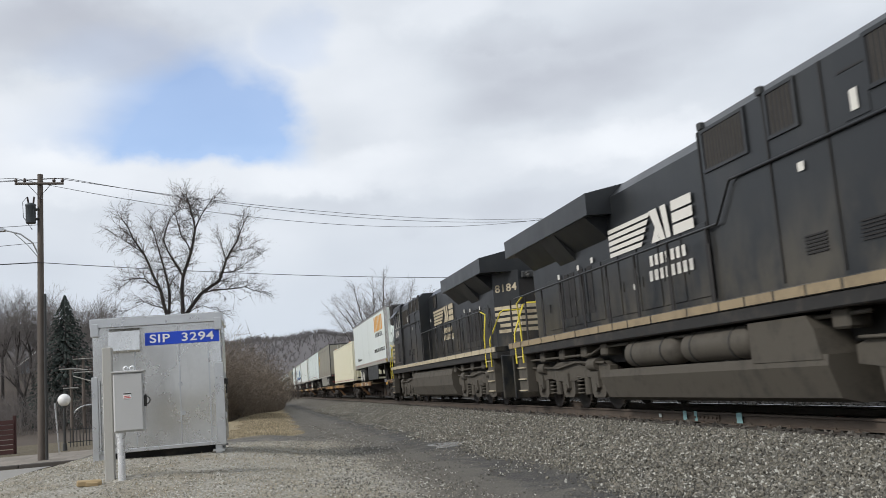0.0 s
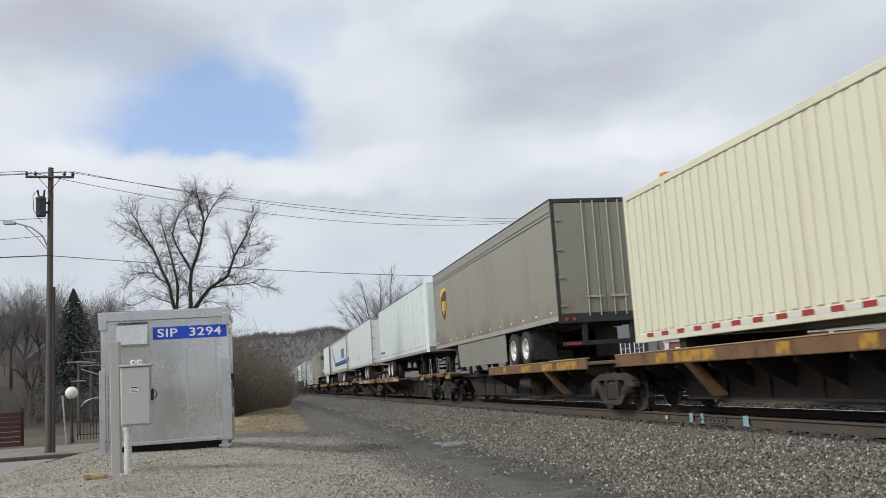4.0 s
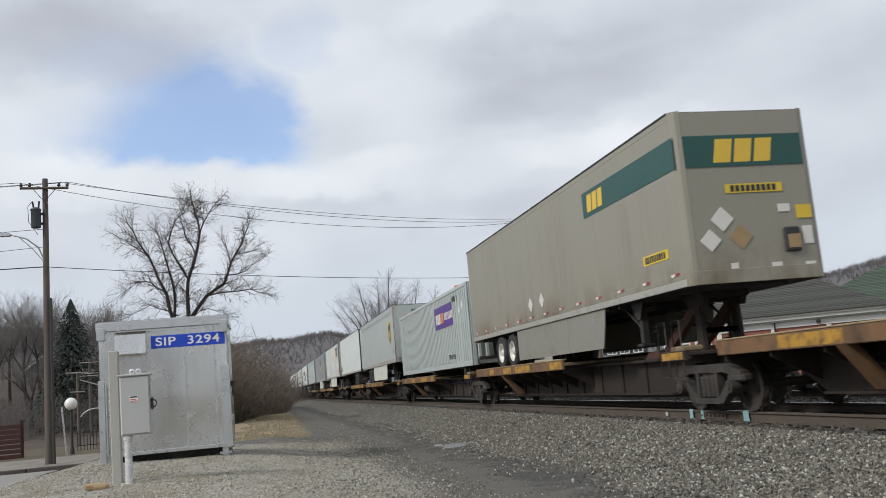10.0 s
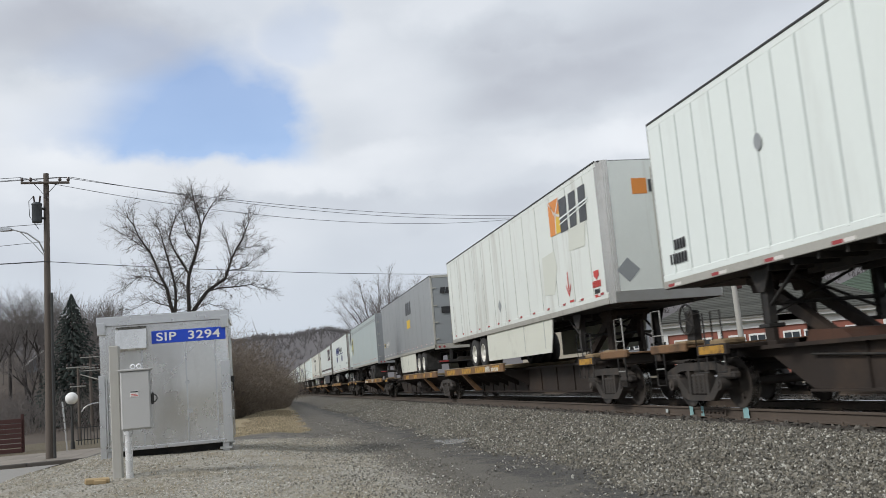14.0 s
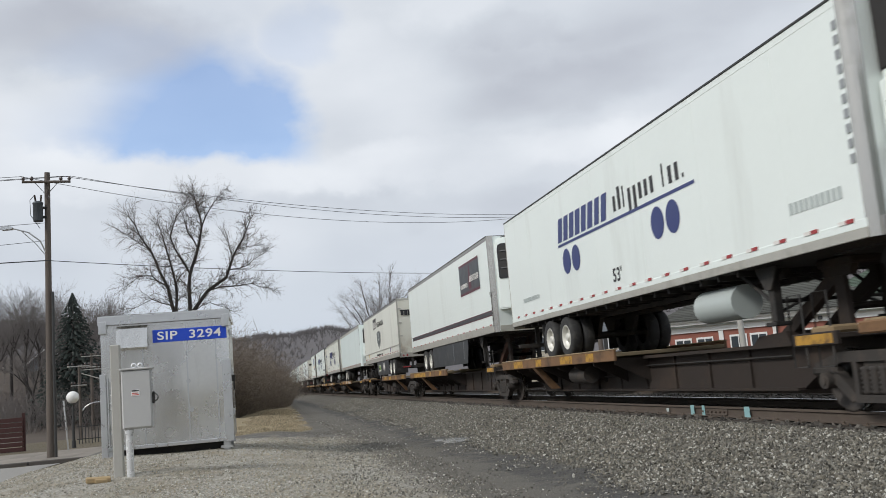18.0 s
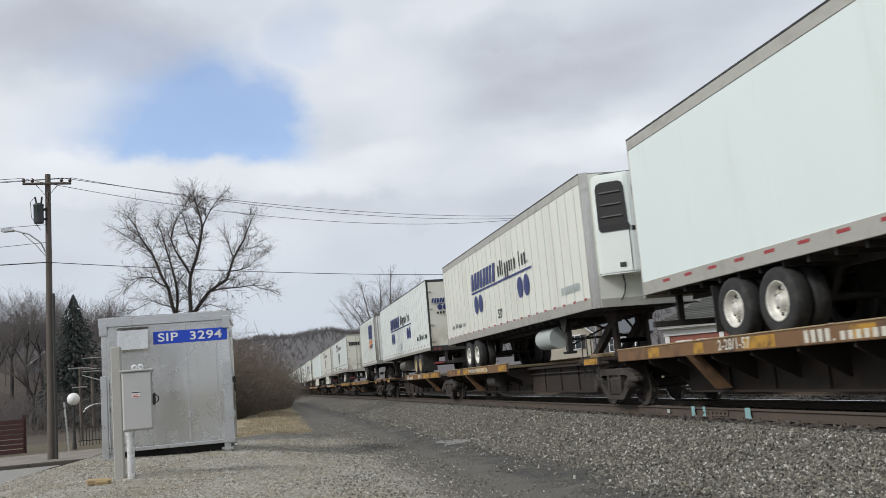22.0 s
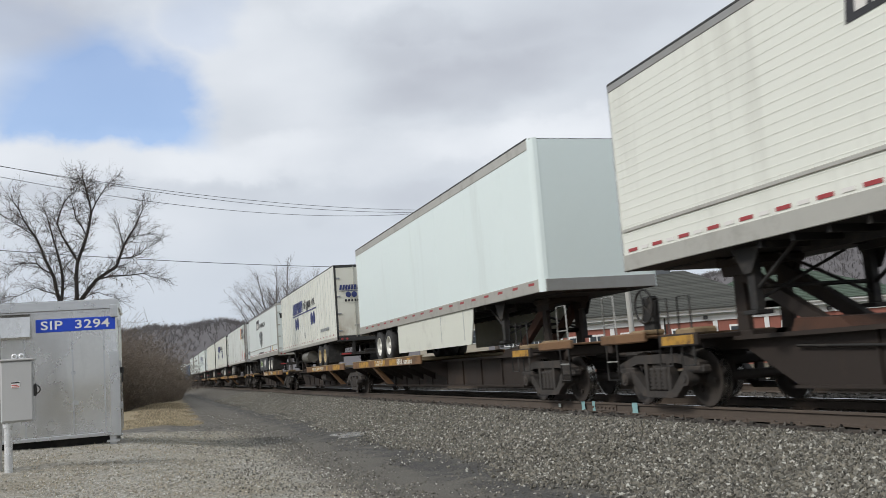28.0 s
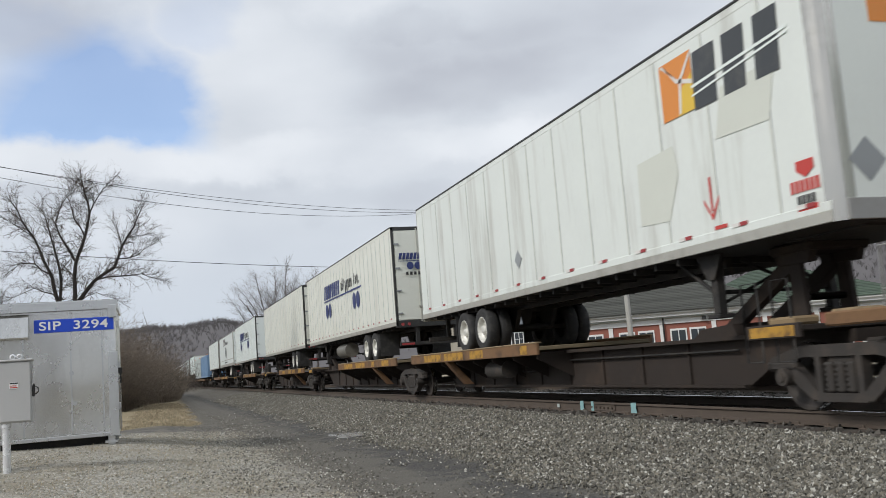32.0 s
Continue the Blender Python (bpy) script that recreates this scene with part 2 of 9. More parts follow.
GRIME = (0.25, 0.23, 0.19)
RUSTC = (0.16, 0.075, 0.035)
M = {
    "white": mat("white_panel", (0.79, 0.85, 0.82), 0.35, vary=0.05, scale=0.7, dirt=(GRIME, 0.20, 0.9, 0.55), streak=0.15),
    "pale_blue": mat("pale_blue_panel", (0.76, 0.85, 0.83), 0.35, vary=0.04, scale=0.6, dirt=(GRIME, 0.18, 0.8, 0.58), streak=0.15),
    "cream": mat("cream_panel", (0.76, 0.775, 0.70), 0.4, vary=0.06, scale=0.8, dirt=(GRIME, 0.35, 1.0, 0.53), streak=0.15),
    "tan_grey": mat("tan_grey_panel", (0.295, 0.283, 0.229), 0.45, vary=0.08, scale=0.7, dirt=((0.16, 0.14, 0.11), 0.4, 1.0, 0.53), streak=0.15, low=((0.16, 0.115, 0.075), 2.1, 2.9)),
    "soft_grey": mat("pale_grey_panel", (0.455, 0.505, 0.49), 0.4, vary=0.05, scale=0.6, dirt=(GRIME, 0.25, 0.9, 0.56), streak=0.15),
    "ivory": mat("ivory_container_paint", (0.76, 0.735, 0.575), 0.45, vary=0.07, scale=0.8, dirt=((0.36, 0.24, 0.12), 0.45, 1.3, 0.57), streak=0.12),
    "blue_grey": mat("pale_blue_grey_panel", (0.475, 0.545, 0.54), 0.4, vary=0.05, scale=0.6, dirt=(GRIME, 0.2, 0.9, 0.56), streak=0.15),
    "mid_grey": mat("mid_grey_panel", (0.30, 0.32, 0.33), 0.4, vary=0.06, scale=0.6, dirt=((0.14, 0.13, 0.12), 0.3, 0.9, 0.55), streak=0.15),
    "dirty_white": mat("weathered_white_panel", (0.75, 0.79, 0.75), 0.42, vary=0.08, scale=1.1, dirt=((0.26, 0.22, 0.16), 0.55, 1.6, 0.52), streak=0.12),
    "box_blue": mat("blue_box_paint", (0.16, 0.27, 0.42), 0.45, vary=0.08, dirt=(GRIME, 0.3, 1.0, 0.55)),
    "alu": mat("aluminium_rail", (0.50, 0.49, 0.44), 0.42, 0.35, vary=0.12, scale=3, bump=0.05, dirt=(GRIME, 0.45, 2.5, 0.5)),
    "steel_bright": mat("polished_steel_post", (0.62, 0.60, 0.55), 0.22, 0.9, vary=0.1, scale=2.5, dirt=(GRIME, 0.35, 2.0, 0.55)),
    "top_rail": mat("grey_top_rail", (0.33, 0.33, 0.32), 0.45, 0.35, vary=0.12, scale=2.5, dirt=(GRIME, 0.4, 1.5, 0.5)),
    "dark_trim": mat("dark_frame_paint", (0.035, 0.036, 0.036), 0.5, vary=0.3, scale=4, dirt=(GRIME, 0.3, 3, 0.55)),
    "under": mat("underframe_black", (0.022, 0.021, 0.02), 0.7, vary=0.35, scale=3, bump=0.15, dirt=((0.09, 0.075, 0.06), 0.6, 3, 0.5)),
    "tyre": mat("tyre_rubber", (0.028, 0.028, 0.028), 0.8, vary=0.3, scale=6, bump=0.2, bscale=90, dirt=((0.10, 0.095, 0.085), 0.5, 5, 0.5)),
    "rim_white": mat("white_wheel_rim", (0.70, 0.69, 0.63), 0.45, 0.2, vary=0.12, scale=6, dirt=((0.18, 0.13, 0.08), 0.4, 8, 0.5)),
    "rim_rust": mat("yellowed_wheel_rim", (0.45, 0.36, 0.20), 0.6, 0.1, vary=0.2, scale=6, dirt=(RUSTC, 0.7, 8, 0.5)),
    "skirt_dark": mat("charcoal_side_skirt", (0.05, 0.055, 0.06), 0.4, vary=0.2, scale=2, dirt=(GRIME, 0.3, 1.5, 0.55)),
    "skirt_tan": mat("tan_side_skirt", (0.27, 0.265, 0.228), 0.45, vary=0.1, scale=1.5, dirt=((0.14, 0.12, 0.09), 0.4, 2, 0.53)),
    "tank_grey": mat("dull_tank_paint", (0.17, 0.165, 0.145), 0.5, vary=0.2, scale=3, dirt=((0.07, 0.055, 0.04), 0.6, 3, 0.5)),
    "skirt_cream": mat("cream_side_skirt", (0.70, 0.715, 0.63), 0.45, vary=0.06, scale=1.5, dirt=(GRIME, 0.25, 2, 0.55)),
    "car_brown": mat("brown_spine_car_paint", (0.029, 0.021, 0.0165), 0.75, vary=0.4, scale=1.5, bump=0.12, dirt=((0.072, 0.046, 0.029), 0.7, 0.9, 0.52)),
    "deck_brown": mat("rusty_deck_edge", (0.19, 0.105, 0.05), 0.75, vary=0.4, scale=2.0, bump=0.15, dirt=((0.05, 0.035, 0.026), 0.8, 2.2, 0.48)),
    "deck_yellow": mat("worn_yellow_deck_edge", (0.47, 0.26, 0.04), 0.65, vary=0.25, scale=3, dirt=((0.10, 0.055, 0.03), 0.9, 5, 0.46)),
    "deck_top": mat("wooden_deck_plate", (0.20, 0.16, 0.10), 0.85, vary=0.3, scale=4, bump=0.2),
    "hitch_rust": mat("red_rusted_casting", (0.085, 0.040, 0.025), 0.8, vary=0.4, scale=4, bump=0.2, dirt=((0.04, 0.03, 0.024), 0.7, 3, 0.5)),
    "frame_grey": mat("worn_grey_ladder", (0.34, 0.34, 0.32), 0.5, 0.3, vary=0.3, scale=5, dirt=((0.08, 0.06, 0.045), 0.6, 6, 0.5)),
    "step_tan": mat("scuffed_tan_step", (0.25, 0.18, 0.10), 0.85, vary=0.35, scale=5, bump=0.2, dirt=((0.06, 0.042, 0.03), 0.85, 4, 0.48)),
    "stencil": mat("stencil_white", (0.64, 0.62, 0.54), 0.7, vary=0.2, scale=9, dirt=((0.12, 0.08, 0.05), 0.7, 9, 0.52)),
    "bogie": mat("cast_bogie_frame", (0.042, 0.037, 0.033), 0.75, vary=0.3, scale=4, bump=0.2, dirt=((0.11, 0.085, 0.065), 0.5, 4, 0.5)),
    "black_plastic": mat("black_vent_plastic", (0.015, 0.015, 0.017), 0.4, vary=0.2, scale=3),
    "vent_slat": mat("worn_vent_slat", (0.10, 0.10, 0.10), 0.45, vary=0.2, scale=6),
    "faded_lime": mat("faded_yellow_emblem", (0.60, 0.60, 0.20), 0.6, vary=0.15, scale=4),
    "faded_olive": mat("faded_olive_emblem", (0.13, 0.11, 0.045), 0.6, vary=0.25, scale=4),
    "tread": mat("polished_wheel_tread", (0.45, 0.44, 0.42), 0.25, 1.0, vary=0.15, scale=8),
    "wheel_face": mat("brown_wheel_face", (0.045, 0.037, 0.031), 0.7, vary=0.3, scale=5, dirt=((0.03, 0.025, 0.02), 0.6, 5, 0.5)),
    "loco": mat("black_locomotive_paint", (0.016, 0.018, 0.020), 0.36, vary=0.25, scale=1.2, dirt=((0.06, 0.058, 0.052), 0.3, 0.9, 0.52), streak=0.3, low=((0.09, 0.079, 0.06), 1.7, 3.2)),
    "loco_grime": mat("dusty_running_gear", (0.082, 0.072, 0.057), 0.75, vary=0.25, scale=2.5, bump=0.15, dirt=((0.03, 0.027, 0.024), 0.7, 2.5, 0.5)),
    "grille": mat("dark_louvre", (0.02, 0.018, 0.017), 0.6, vary=0.3, scale=8),
    "loco_cream": mat("cream_stripe", (0.50, 0.43, 0.30), 0.6, vary=0.15, scale=4, dirt=((0.22, 0.15, 0.09), 0.5, 3, 0.5)),
    "loco_ochre": mat("dulled_ochre_stripe", (0.30, 0.235, 0.145), 0.7, vary=0.2, scale=3, dirt=((0.13, 0.10, 0.07), 0.6, 2, 0.48)),
    "loco_white": mat("white_emblem", (0.72, 0.70, 0.64), 0.5, vary=0.08, scale=4),
    "yellow": mat("yellow_handrail", (0.72, 0.60, 0.06), 0.5, vary=0.1, scale=5),
    "glass": mat("dark_cab_glass", (0.02, 0.025, 0.03), 0.06, vary=0.1, spec=0.9),
    "red_tape": mat("red_reflective_tape", (0.36, 0.045, 0.048), 0.4, vary=0.15, scale=5, dirt=(GRIME, 0.3, 2.5, 0.5)),
    "white_tape": mat("white_reflective_tape", (0.72, 0.70, 0.66), 0.4, vary=0.08, scale=5),
    "navy": mat("navy_lettering", (0.035, 0.05, 0.17), 0.45, vary=0.1),
    "black_ink": mat("black_lettering", (0.03, 0.03, 0.032), 0.5, vary=0.2),
    "orange": mat("orange_emblem", (0.72, 0.26, 0.05), 0.45, vary=0.1),
    "amber": mat("amber_emblem", (0.74, 0.36, 0.05), 0.45, vary=0.1),
    "gold": mat("gold_emblem", (0.74, 0.50, 0.06), 0.45, vary=0.1),
    "brown_emblem": mat("brown_emblem", (0.06, 0.028, 0.014), 0.45, vary=0.1),
    "purple": mat("purple_emblem", (0.10, 0.045, 0.27), 0.45, vary=0.1),
    "sea_blue": mat("blue_emblem", (0.02, 0.15, 0.34), 0.45, vary=0.1),
    "band_green": mat("dark_green_band", (0.018, 0.085, 0.075), 0.45, vary=0.12, scale=1.5),
    "yellow_plate": mat("yellow_label", (0.72, 0.52, 0.05), 0.5, vary=0.1),
    "maroon": mat("maroon_stripe", (0.11, 0.022, 0.034), 0.45, vary=0.1),
    "green_badge": mat("green_badge", (0.14, 0.36, 0.06), 0.45, vary=0.15),
    "leaf_badge": mat("pale_green_badge", (0.30, 0.42, 0.15), 0.45, vary=0.25, scale=5),
    "ghost": mat("faded_lettering_patch", (0.65, 0.675, 0.605), 0.55, vary=0.06, scale=2),
    "stain": mat("rust_stain", (0.36, 0.25, 0.13), 0.7, vary=0.3, scale=5),
    # streaks and tone changes here are reflections painted into the aluminium's colour
    "shelter": mat("brushed_aluminium_panel", (0.70, 0.70, 0.685), 0.27, 0.95, vary=0.16, scale=1.1, bump=1.0, bscale=0.8, bdist=0.08, bdetail=0.0, dirt=((0.44, 0.435, 0.42), 0.75, 0.9, 0.5), streak=0.22),
    "conduit_steel": mat("bright_galvanised_conduit", (0.80, 0.81, 0.82), 0.28, 0.35, vary=0.08, scale=6),
    "galv": mat("galvanised_steel", (0.62, 0.63, 0.64), 0.30, 0.8, vary=0.12, scale=5, bump=0.03),
    "grey_box": mat("grey_cabinet_paint", (0.47, 0.47, 0.465), 0.5, vary=0.06, scale=3),
    "post_grey": mat("weathered_grey_post", (0.42, 0.41, 0.38), 0.7, vary=0.12, scale=4, bump=0.1),
    "sign_blue": mat("blue_sign", (0.012, 0.065, 0.55), 0.4, vary=0.06),
    "sign_white": mat("white_sign_paint", (0.80, 0.80, 0.78), 0.45, vary=0.04),
    "red_ink": mat("red_lettering", (0.55, 0.06, 0.05), 0.5, vary=0.08),
    "pole_wood": mat("weathered_pole_wood", (0.12, 0.10, 0.085), 0.85, vary=0.25, scale=3, bump=0.3, bscale=30, dirt=((0.06, 0.05, 0.045), 0.5, 3, 0.5), streak=0.08),
    "wire": mat("black_wire", (0.03, 0.03, 0.033), 0.6),
    "insulator": mat("brown_insulator", (0.06, 0.045, 0.04), 0.25),
    "transformer": mat("grey_transformer_can", (0.07, 0.08, 0.088), 0.45, 0.3, vary=0.1),
    "globe": mat("white_lamp_globe", (0.82, 0.82, 0.80), 0.25, vary=0.03),
    "bark": mat("grey_brown_bark", (0.045, 0.039, 0.036), 0.9, vary=0.3, scale=3, bump=0.3, bscale=25),
    "twig": mat("brown_twigs", (0.075, 0.062, 0.054), 0.9, vary=0.25, scale=1),
    "brush": mat("dry_brush_stems", (0.165, 0.134, 0.104), 0.95, vary=0.3, scale=1.5, island=True, spread_of=0.45),
    # far woods and hill: haze of distance is mixed into these pale greys
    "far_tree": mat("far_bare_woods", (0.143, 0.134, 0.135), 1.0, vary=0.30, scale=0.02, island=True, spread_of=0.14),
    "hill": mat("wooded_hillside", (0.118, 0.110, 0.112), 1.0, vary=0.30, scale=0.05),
    "spruce": mat("spruce_needles", (0.024, 0.033, 0.028), 0.9, vary=0.35, scale=2, island=True),
    "dry_grass": mat("dry_tan_grass", (0.36, 0.305, 0.21), 0.9, vary=0.2, scale=2, island=True),
    "ballast": mat("ballast_stone", (0.152, 0.148, 0.131), 0.9, vary=0.2, scale=1.0, island=True, spread_of=0.6, bump=0.3, bscale=30, mixed=((0.17, 0.155, 0.122), (0.29, 0.285, 0.255))),
    # ballast darkened in its base colour to give the shade under the train
    "track_ballast": mat("oily_ballast_stone", (0.085, 0.078, 0.068), 0.9, vary=0.15, scale=3, island=True),
    # twigs of distant trees, base colour paled to give haze
    "far_twig": mat("grey_far_twigs", (0.15, 0.135, 0.128), 0.9, vary=0.25, scale=1),
    "stained_door": mat("rust_stained_door", (0.75, 0.745, 0.65), 0.5, vary=0.06, scale=1.5, dirt=((0.42, 0.36, 0.25), 0.3, 1.4, 0.54), streak=0.3, low=((0.30, 0.19, 0.095), 2.2, 3.3)),
    # leaf litter, its brown lightened in colour for haze
    "litter": mat("leaf_littered_bank", (0.085, 0.068, 0.055), 1.0, vary=0.5, scale=0.6, bump=0.3, bscale=8),
    "slab": mat("brown_concrete_slab", (0.22, 0.195, 0.165), 0.9, vary=0.15, scale=1.5, single=True, spread_of=0.12),
    "kerb": mat("dark_kerb_stone", (0.07, 0.062, 0.055), 0.9, vary=0.2, scale=2),
    "deck_lip": mat("pale_deck_lip", (0.34, 0.26, 0.155), 0.8, vary=0.3, scale=3, dirt=((0.12, 0.075, 0.04), 0.7, 3, 0.5)),
    "gravel": mat("pale_gravel_stone", (0.365, 0.355, 0.315), 0.9, vary=0.2, scale=1.2, island=True, spread_of=0.36, mixed=((0.35, 0.31, 0.235), (0.44, 0.43, 0.40))),
    "lane_stone": mat("grey_lane_stone", (0.19, 0.185, 0.168), 0.9, vary=0.2, scale=1.2, island=True, spread_of=0.5, mixed=((0.17, 0.155, 0.125), (0.36, 0.35, 0.32))),
    "rail_side": mat("rusty_rail_web", (0.085, 0.066, 0.052), 0.75, vary=0.2, scale=2, dirt=((0.13, 0.10, 0.075), 0.5, 3, 0.5)),
    "rail_head": mat("shiny_rail_head", (0.70, 0.70, 0.69), 0.13, 1.0, vary=0.05),
    "tie": mat("dark_timber_tie", (0.07, 0.058, 0.048), 0.9, vary=0.3, scale=3, bump=0.3, single=True),
    "teal": mat("pale_teal_paint_mark", (0.25, 0.43, 0.44), 0.6, vary=0.15, scale=12),
    "asphalt": mat("grey_street_asphalt", (0.26, 0.25, 0.23), 0.9, vary=0.15, scale=1.5, bump=0.2),
    "red_wood": mat("dark_red_boards", (0.055, 0.02, 0.018), 0.8, vary=0.2, scale=3),
    "brick": mat("red_brick", (0.30, 0.115, 0.085), 0.85, vary=0.2, scale=3, bump=0.15, bscale=15),
    "green_roof": mat("green_shingles", (0.060, 0.086, 0.062), 0.85, vary=0.2, scale=1.2, single=True),
    "brown_roof": mat("grey_green_shingles", (0.066, 0.068, 0.060), 0.9, vary=0.2, scale=1.2, single=True),
    "white_trim": mat("white_trim_paint", (0.80, 0.80, 0.78), 0.5, vary=0.04),
    "beige": mat("beige_siding", (0.47, 0.43, 0.35), 0.8, vary=0.08, scale=1),
    "grey_siding": mat("grey_siding", (0.24, 0.25, 0.27), 0.8, vary=0.08, scale=1),
    "dark_glass": mat("window_glass", (0.05, 0.06, 0.07), 0.08, spec=0.8),
    "slate": mat("dark_slate", (0.10, 0.11, 0.12), 0.6, vary=0.2, scale=3),
    # reflected sky is put into the water's pale base colour
    "puddle": mat("puddle_water", (0.34, 0.34, 0.33), 0.2, vary=0.05, spec=0.9),
    "log": mat("pale_wood_block", (0.42, 0.31, 0.17), 0.8, vary=0.2, scale=6, bump=0.2),
}


# ---------------------------------------------------------------- geometry helpers
class Geo:
    """Collects vertices and faces of one mesh."""

    def __init__(self):
        self.v, self.f, self.s = [], [], []

    def add(self, verts, faces, smooth=False):
        n = len(self.v)
        self.v.extend(verts)
        self.f.extend(tuple(i + n for i in f) for f in faces)
        self.s.extend([smooth] * len(faces))
        return self

    def box(self, x0, x1, y0, y1, z0, z1, c=0.0):
        if c <= 0:
            vs = [(x, y, z) for x in (x0, x1) for y in (y0, y1) for z in (z0, z1)]
            return self.add(vs, [(0, 1, 3, 2), (4, 6, 7, 5), (0, 4, 5, 1), (2, 3, 7, 6), (0, 2, 6, 4), (1, 5, 7, 3)])
        c = min(c, 0.45 * (x1 - x0), 0.45 * (y1 - y0), 0.45 * (z1 - z0))
        lo, hi = (x0, y0, z0), (x1, y1, z1)
        idx, vs, fs = {}, [], []
        for i in range(8):
            s = [(i >> k) & 1 for k in range(3)]
            for ax in range(3):
                idx[i, ax] = len(vs)
                vs.append(tuple((hi[k] if s[k] else lo[k]) if k == ax else (hi[k] - c if s[k] else lo[k] + c) for k in range(3)))
        for ax in range(3):
            b, d = [k for k in range(3) if k != ax]
            for side in (0, 1):
                q = [(side << ax) | (m << b) | (n << d) for m, n in ((0, 0), (1, 0), (1, 1), (0, 1))]
                fs.append(tuple(idx[i, ax] for i in q))
        for ax in range(3):
            b, d = [k for k in range(3) if k != ax]
            for m in (0, 1):
                for n in (0, 1):
                    i0, i1 = (m << b) | (n << d), (1 << ax) | (m << b) | (n << d)
                    fs.append((idx[i0, b], idx[i1, b], idx[i1, d], idx[i0, d]))
        for i in range(8):
            fs.append((idx[i, 0], idx[i, 1], idx[i, 2]))
        return self.add(vs, fs)

    def prism(self, poly, axis, a, b):
        """poly: points in the two other axes (in order), pushed along axis from a to b"""
        n = len(poly)
        put = lambda p, w: {"x": (w, p[0], p[1]), "y": (p[0], w, p[1]), "z": (p[0], p[1], w)}[axis]
        vs = [put(p, a) for p in poly] + [put(p, b) for p in poly]
        fs = [tuple(range(n)), tuple(range(2 * n - 1, n - 1, -1))]
        fs += [(i, (i + 1) % n, (i + 1) % n + n, i + n) for i in range(n)]
        return self.add(vs, fs)

    def cyl(self, p0, p1, r0, r1=None, n=12, caps=True):
        r1 = r0 if r1 is None else r1
        p0, p1 = Vector(p0), Vector(p1)
        d = (p1 - p0).normalized()
        u = d.orthogonal().normalized()
        w = d.cross(u)
        ring = lambda p, r: [tuple(p + r * (math.cos(2 * math.pi * k / n) * u + math.sin(2 * math.pi * k / n) * w)) for k in range(n)]
        self.add(ring(p0, r0) + ring(p1, r1), [(k, (k + 1) % n, (k + 1) % n + n, k + n) for k in range(n)], True)
        if caps:
            self.add(ring(p0, r0), [tuple(range(n))])
            self.add(ring(p1, r1), [tuple(range(n - 1, -1, -1))])
        return self

    def lathe(self, profile, at, axis="x", n=20):
        """profile: (radius, height) pairs along axis"""
        vs, fs = [], []
        for r, h in profile:
            for k in range(n):
                a = 2 * math.pi * k / n
                c, s = r * math.cos(a), r * math.sin(a)
                o = {"x": (h, c, s), "y": (c, h, s), "z": (c, s, h)}[axis]
                vs.append((at[0] + o[0], at[1] + o[1], at[2] + o[2]))
        for i in range(len(profile) - 1):
            for k in range(n):
                fs.append((i * n + k, i * n + (k + 1) % n, (i + 1) * n + (k + 1) % n, (i + 1) * n + k))
        return self.add(vs, fs, True)

    def tube(self, pts, r, n=6):
        """one bent round bar"""
        pts = [Vector(p) for p in pts]
        up, verts = Vector((0.31, 0.17, 0.93)), []
        for i, p in enumerate(pts):
            d = (pts[min(i + 1, len(pts) - 1)] - pts[max(i - 1, 0)]).normalized()
            u = d.cross(up).normalized() if abs(d.dot(up)) < 0.98 else d.cross(Vector((1, 0, 0))).normalized()
            w = d.cross(u)
            verts += [tuple(p + (u * math.cos(2 * math.pi * k / n) + w * math.sin(2 * math.pi * k / n)) * r) for k in range(n)]
        faces = [(i * n + k, i * n + (k + 1) % n, (i + 1) * n + (k + 1) % n, (i + 1) * n + k) for i in range(len(pts) - 1) for k in range(n)]
        self.add(verts, faces, True)
        return self

    def mesh(self, name, material):
        me = bpy.data.meshes.new(name)
        me.from_pydata(self.v, [], self.f)
        me.polygons.foreach_set("use_smooth", self.s)
        me.materials.append(material)
        me.update()
        return me


def part(name, geo, material=None, parent=None, label=""):
    """One mesh object under a thing or a part; geo may be a mesh already made."""
    me = geo if isinstance(geo, bpy.types.Mesh) else geo.mesh(name, material)
    ob = new(name, me)
    if parent:
        ob.parent = parent
    if label:
        ob["label"] = label
    return ob


def thing(name, label, category, at=None, group="", kind=""):
    ob = new(name)
    ob.empty_display_size = 0.2
    if at is not None:
        ob.matrix_basis = at
    return tagged(ob, label, category, group, kind)


_text = {}


def text_mesh(words, height, material, squeeze=1.0, slant=0.0):
    key = (words, height, material.name, squeeze, slant)
    if key not in _text:
        cu = bpy.data.curves.new("lettering", "FONT")
        cu.body, cu.size, cu.extrude, cu.align_x, cu.align_y = words, height / 0.72, 0.002, "CENTER", "CENTER"
        cu.shear, cu.space_character, cu.offset = slant, 1.08, height * (0.022 if height < 0.3 else 0.004)
        ob = bpy.data.objects.new("lettering", cu)
        me = bpy.data.meshes.new_from_object(ob)
        me.transform(Matrix.Diagonal((squeeze, 1, 1, 1)))
        me.materials.clear()
        me.materials.append(material)
        bpy.data.objects.remove(ob)
        bpy.data.curves.remove(cu)
        _text[key] = me
    return _text[key]


# a sheet on the near side: its own right is the train's forward way
SIDE = Matrix(((0, 0, -1, 0), (-1, 0, 0, 0), (0, 1, 0, 0), (0, 0, 0, 1)))
# a sheet on the leading end: its own right is away from the camera's side
LEAD = Matrix(((1, 0, 0, 0), (0, 0, -1, 0), (0, 1, 0, 0), (0, 0, 0, 1)))


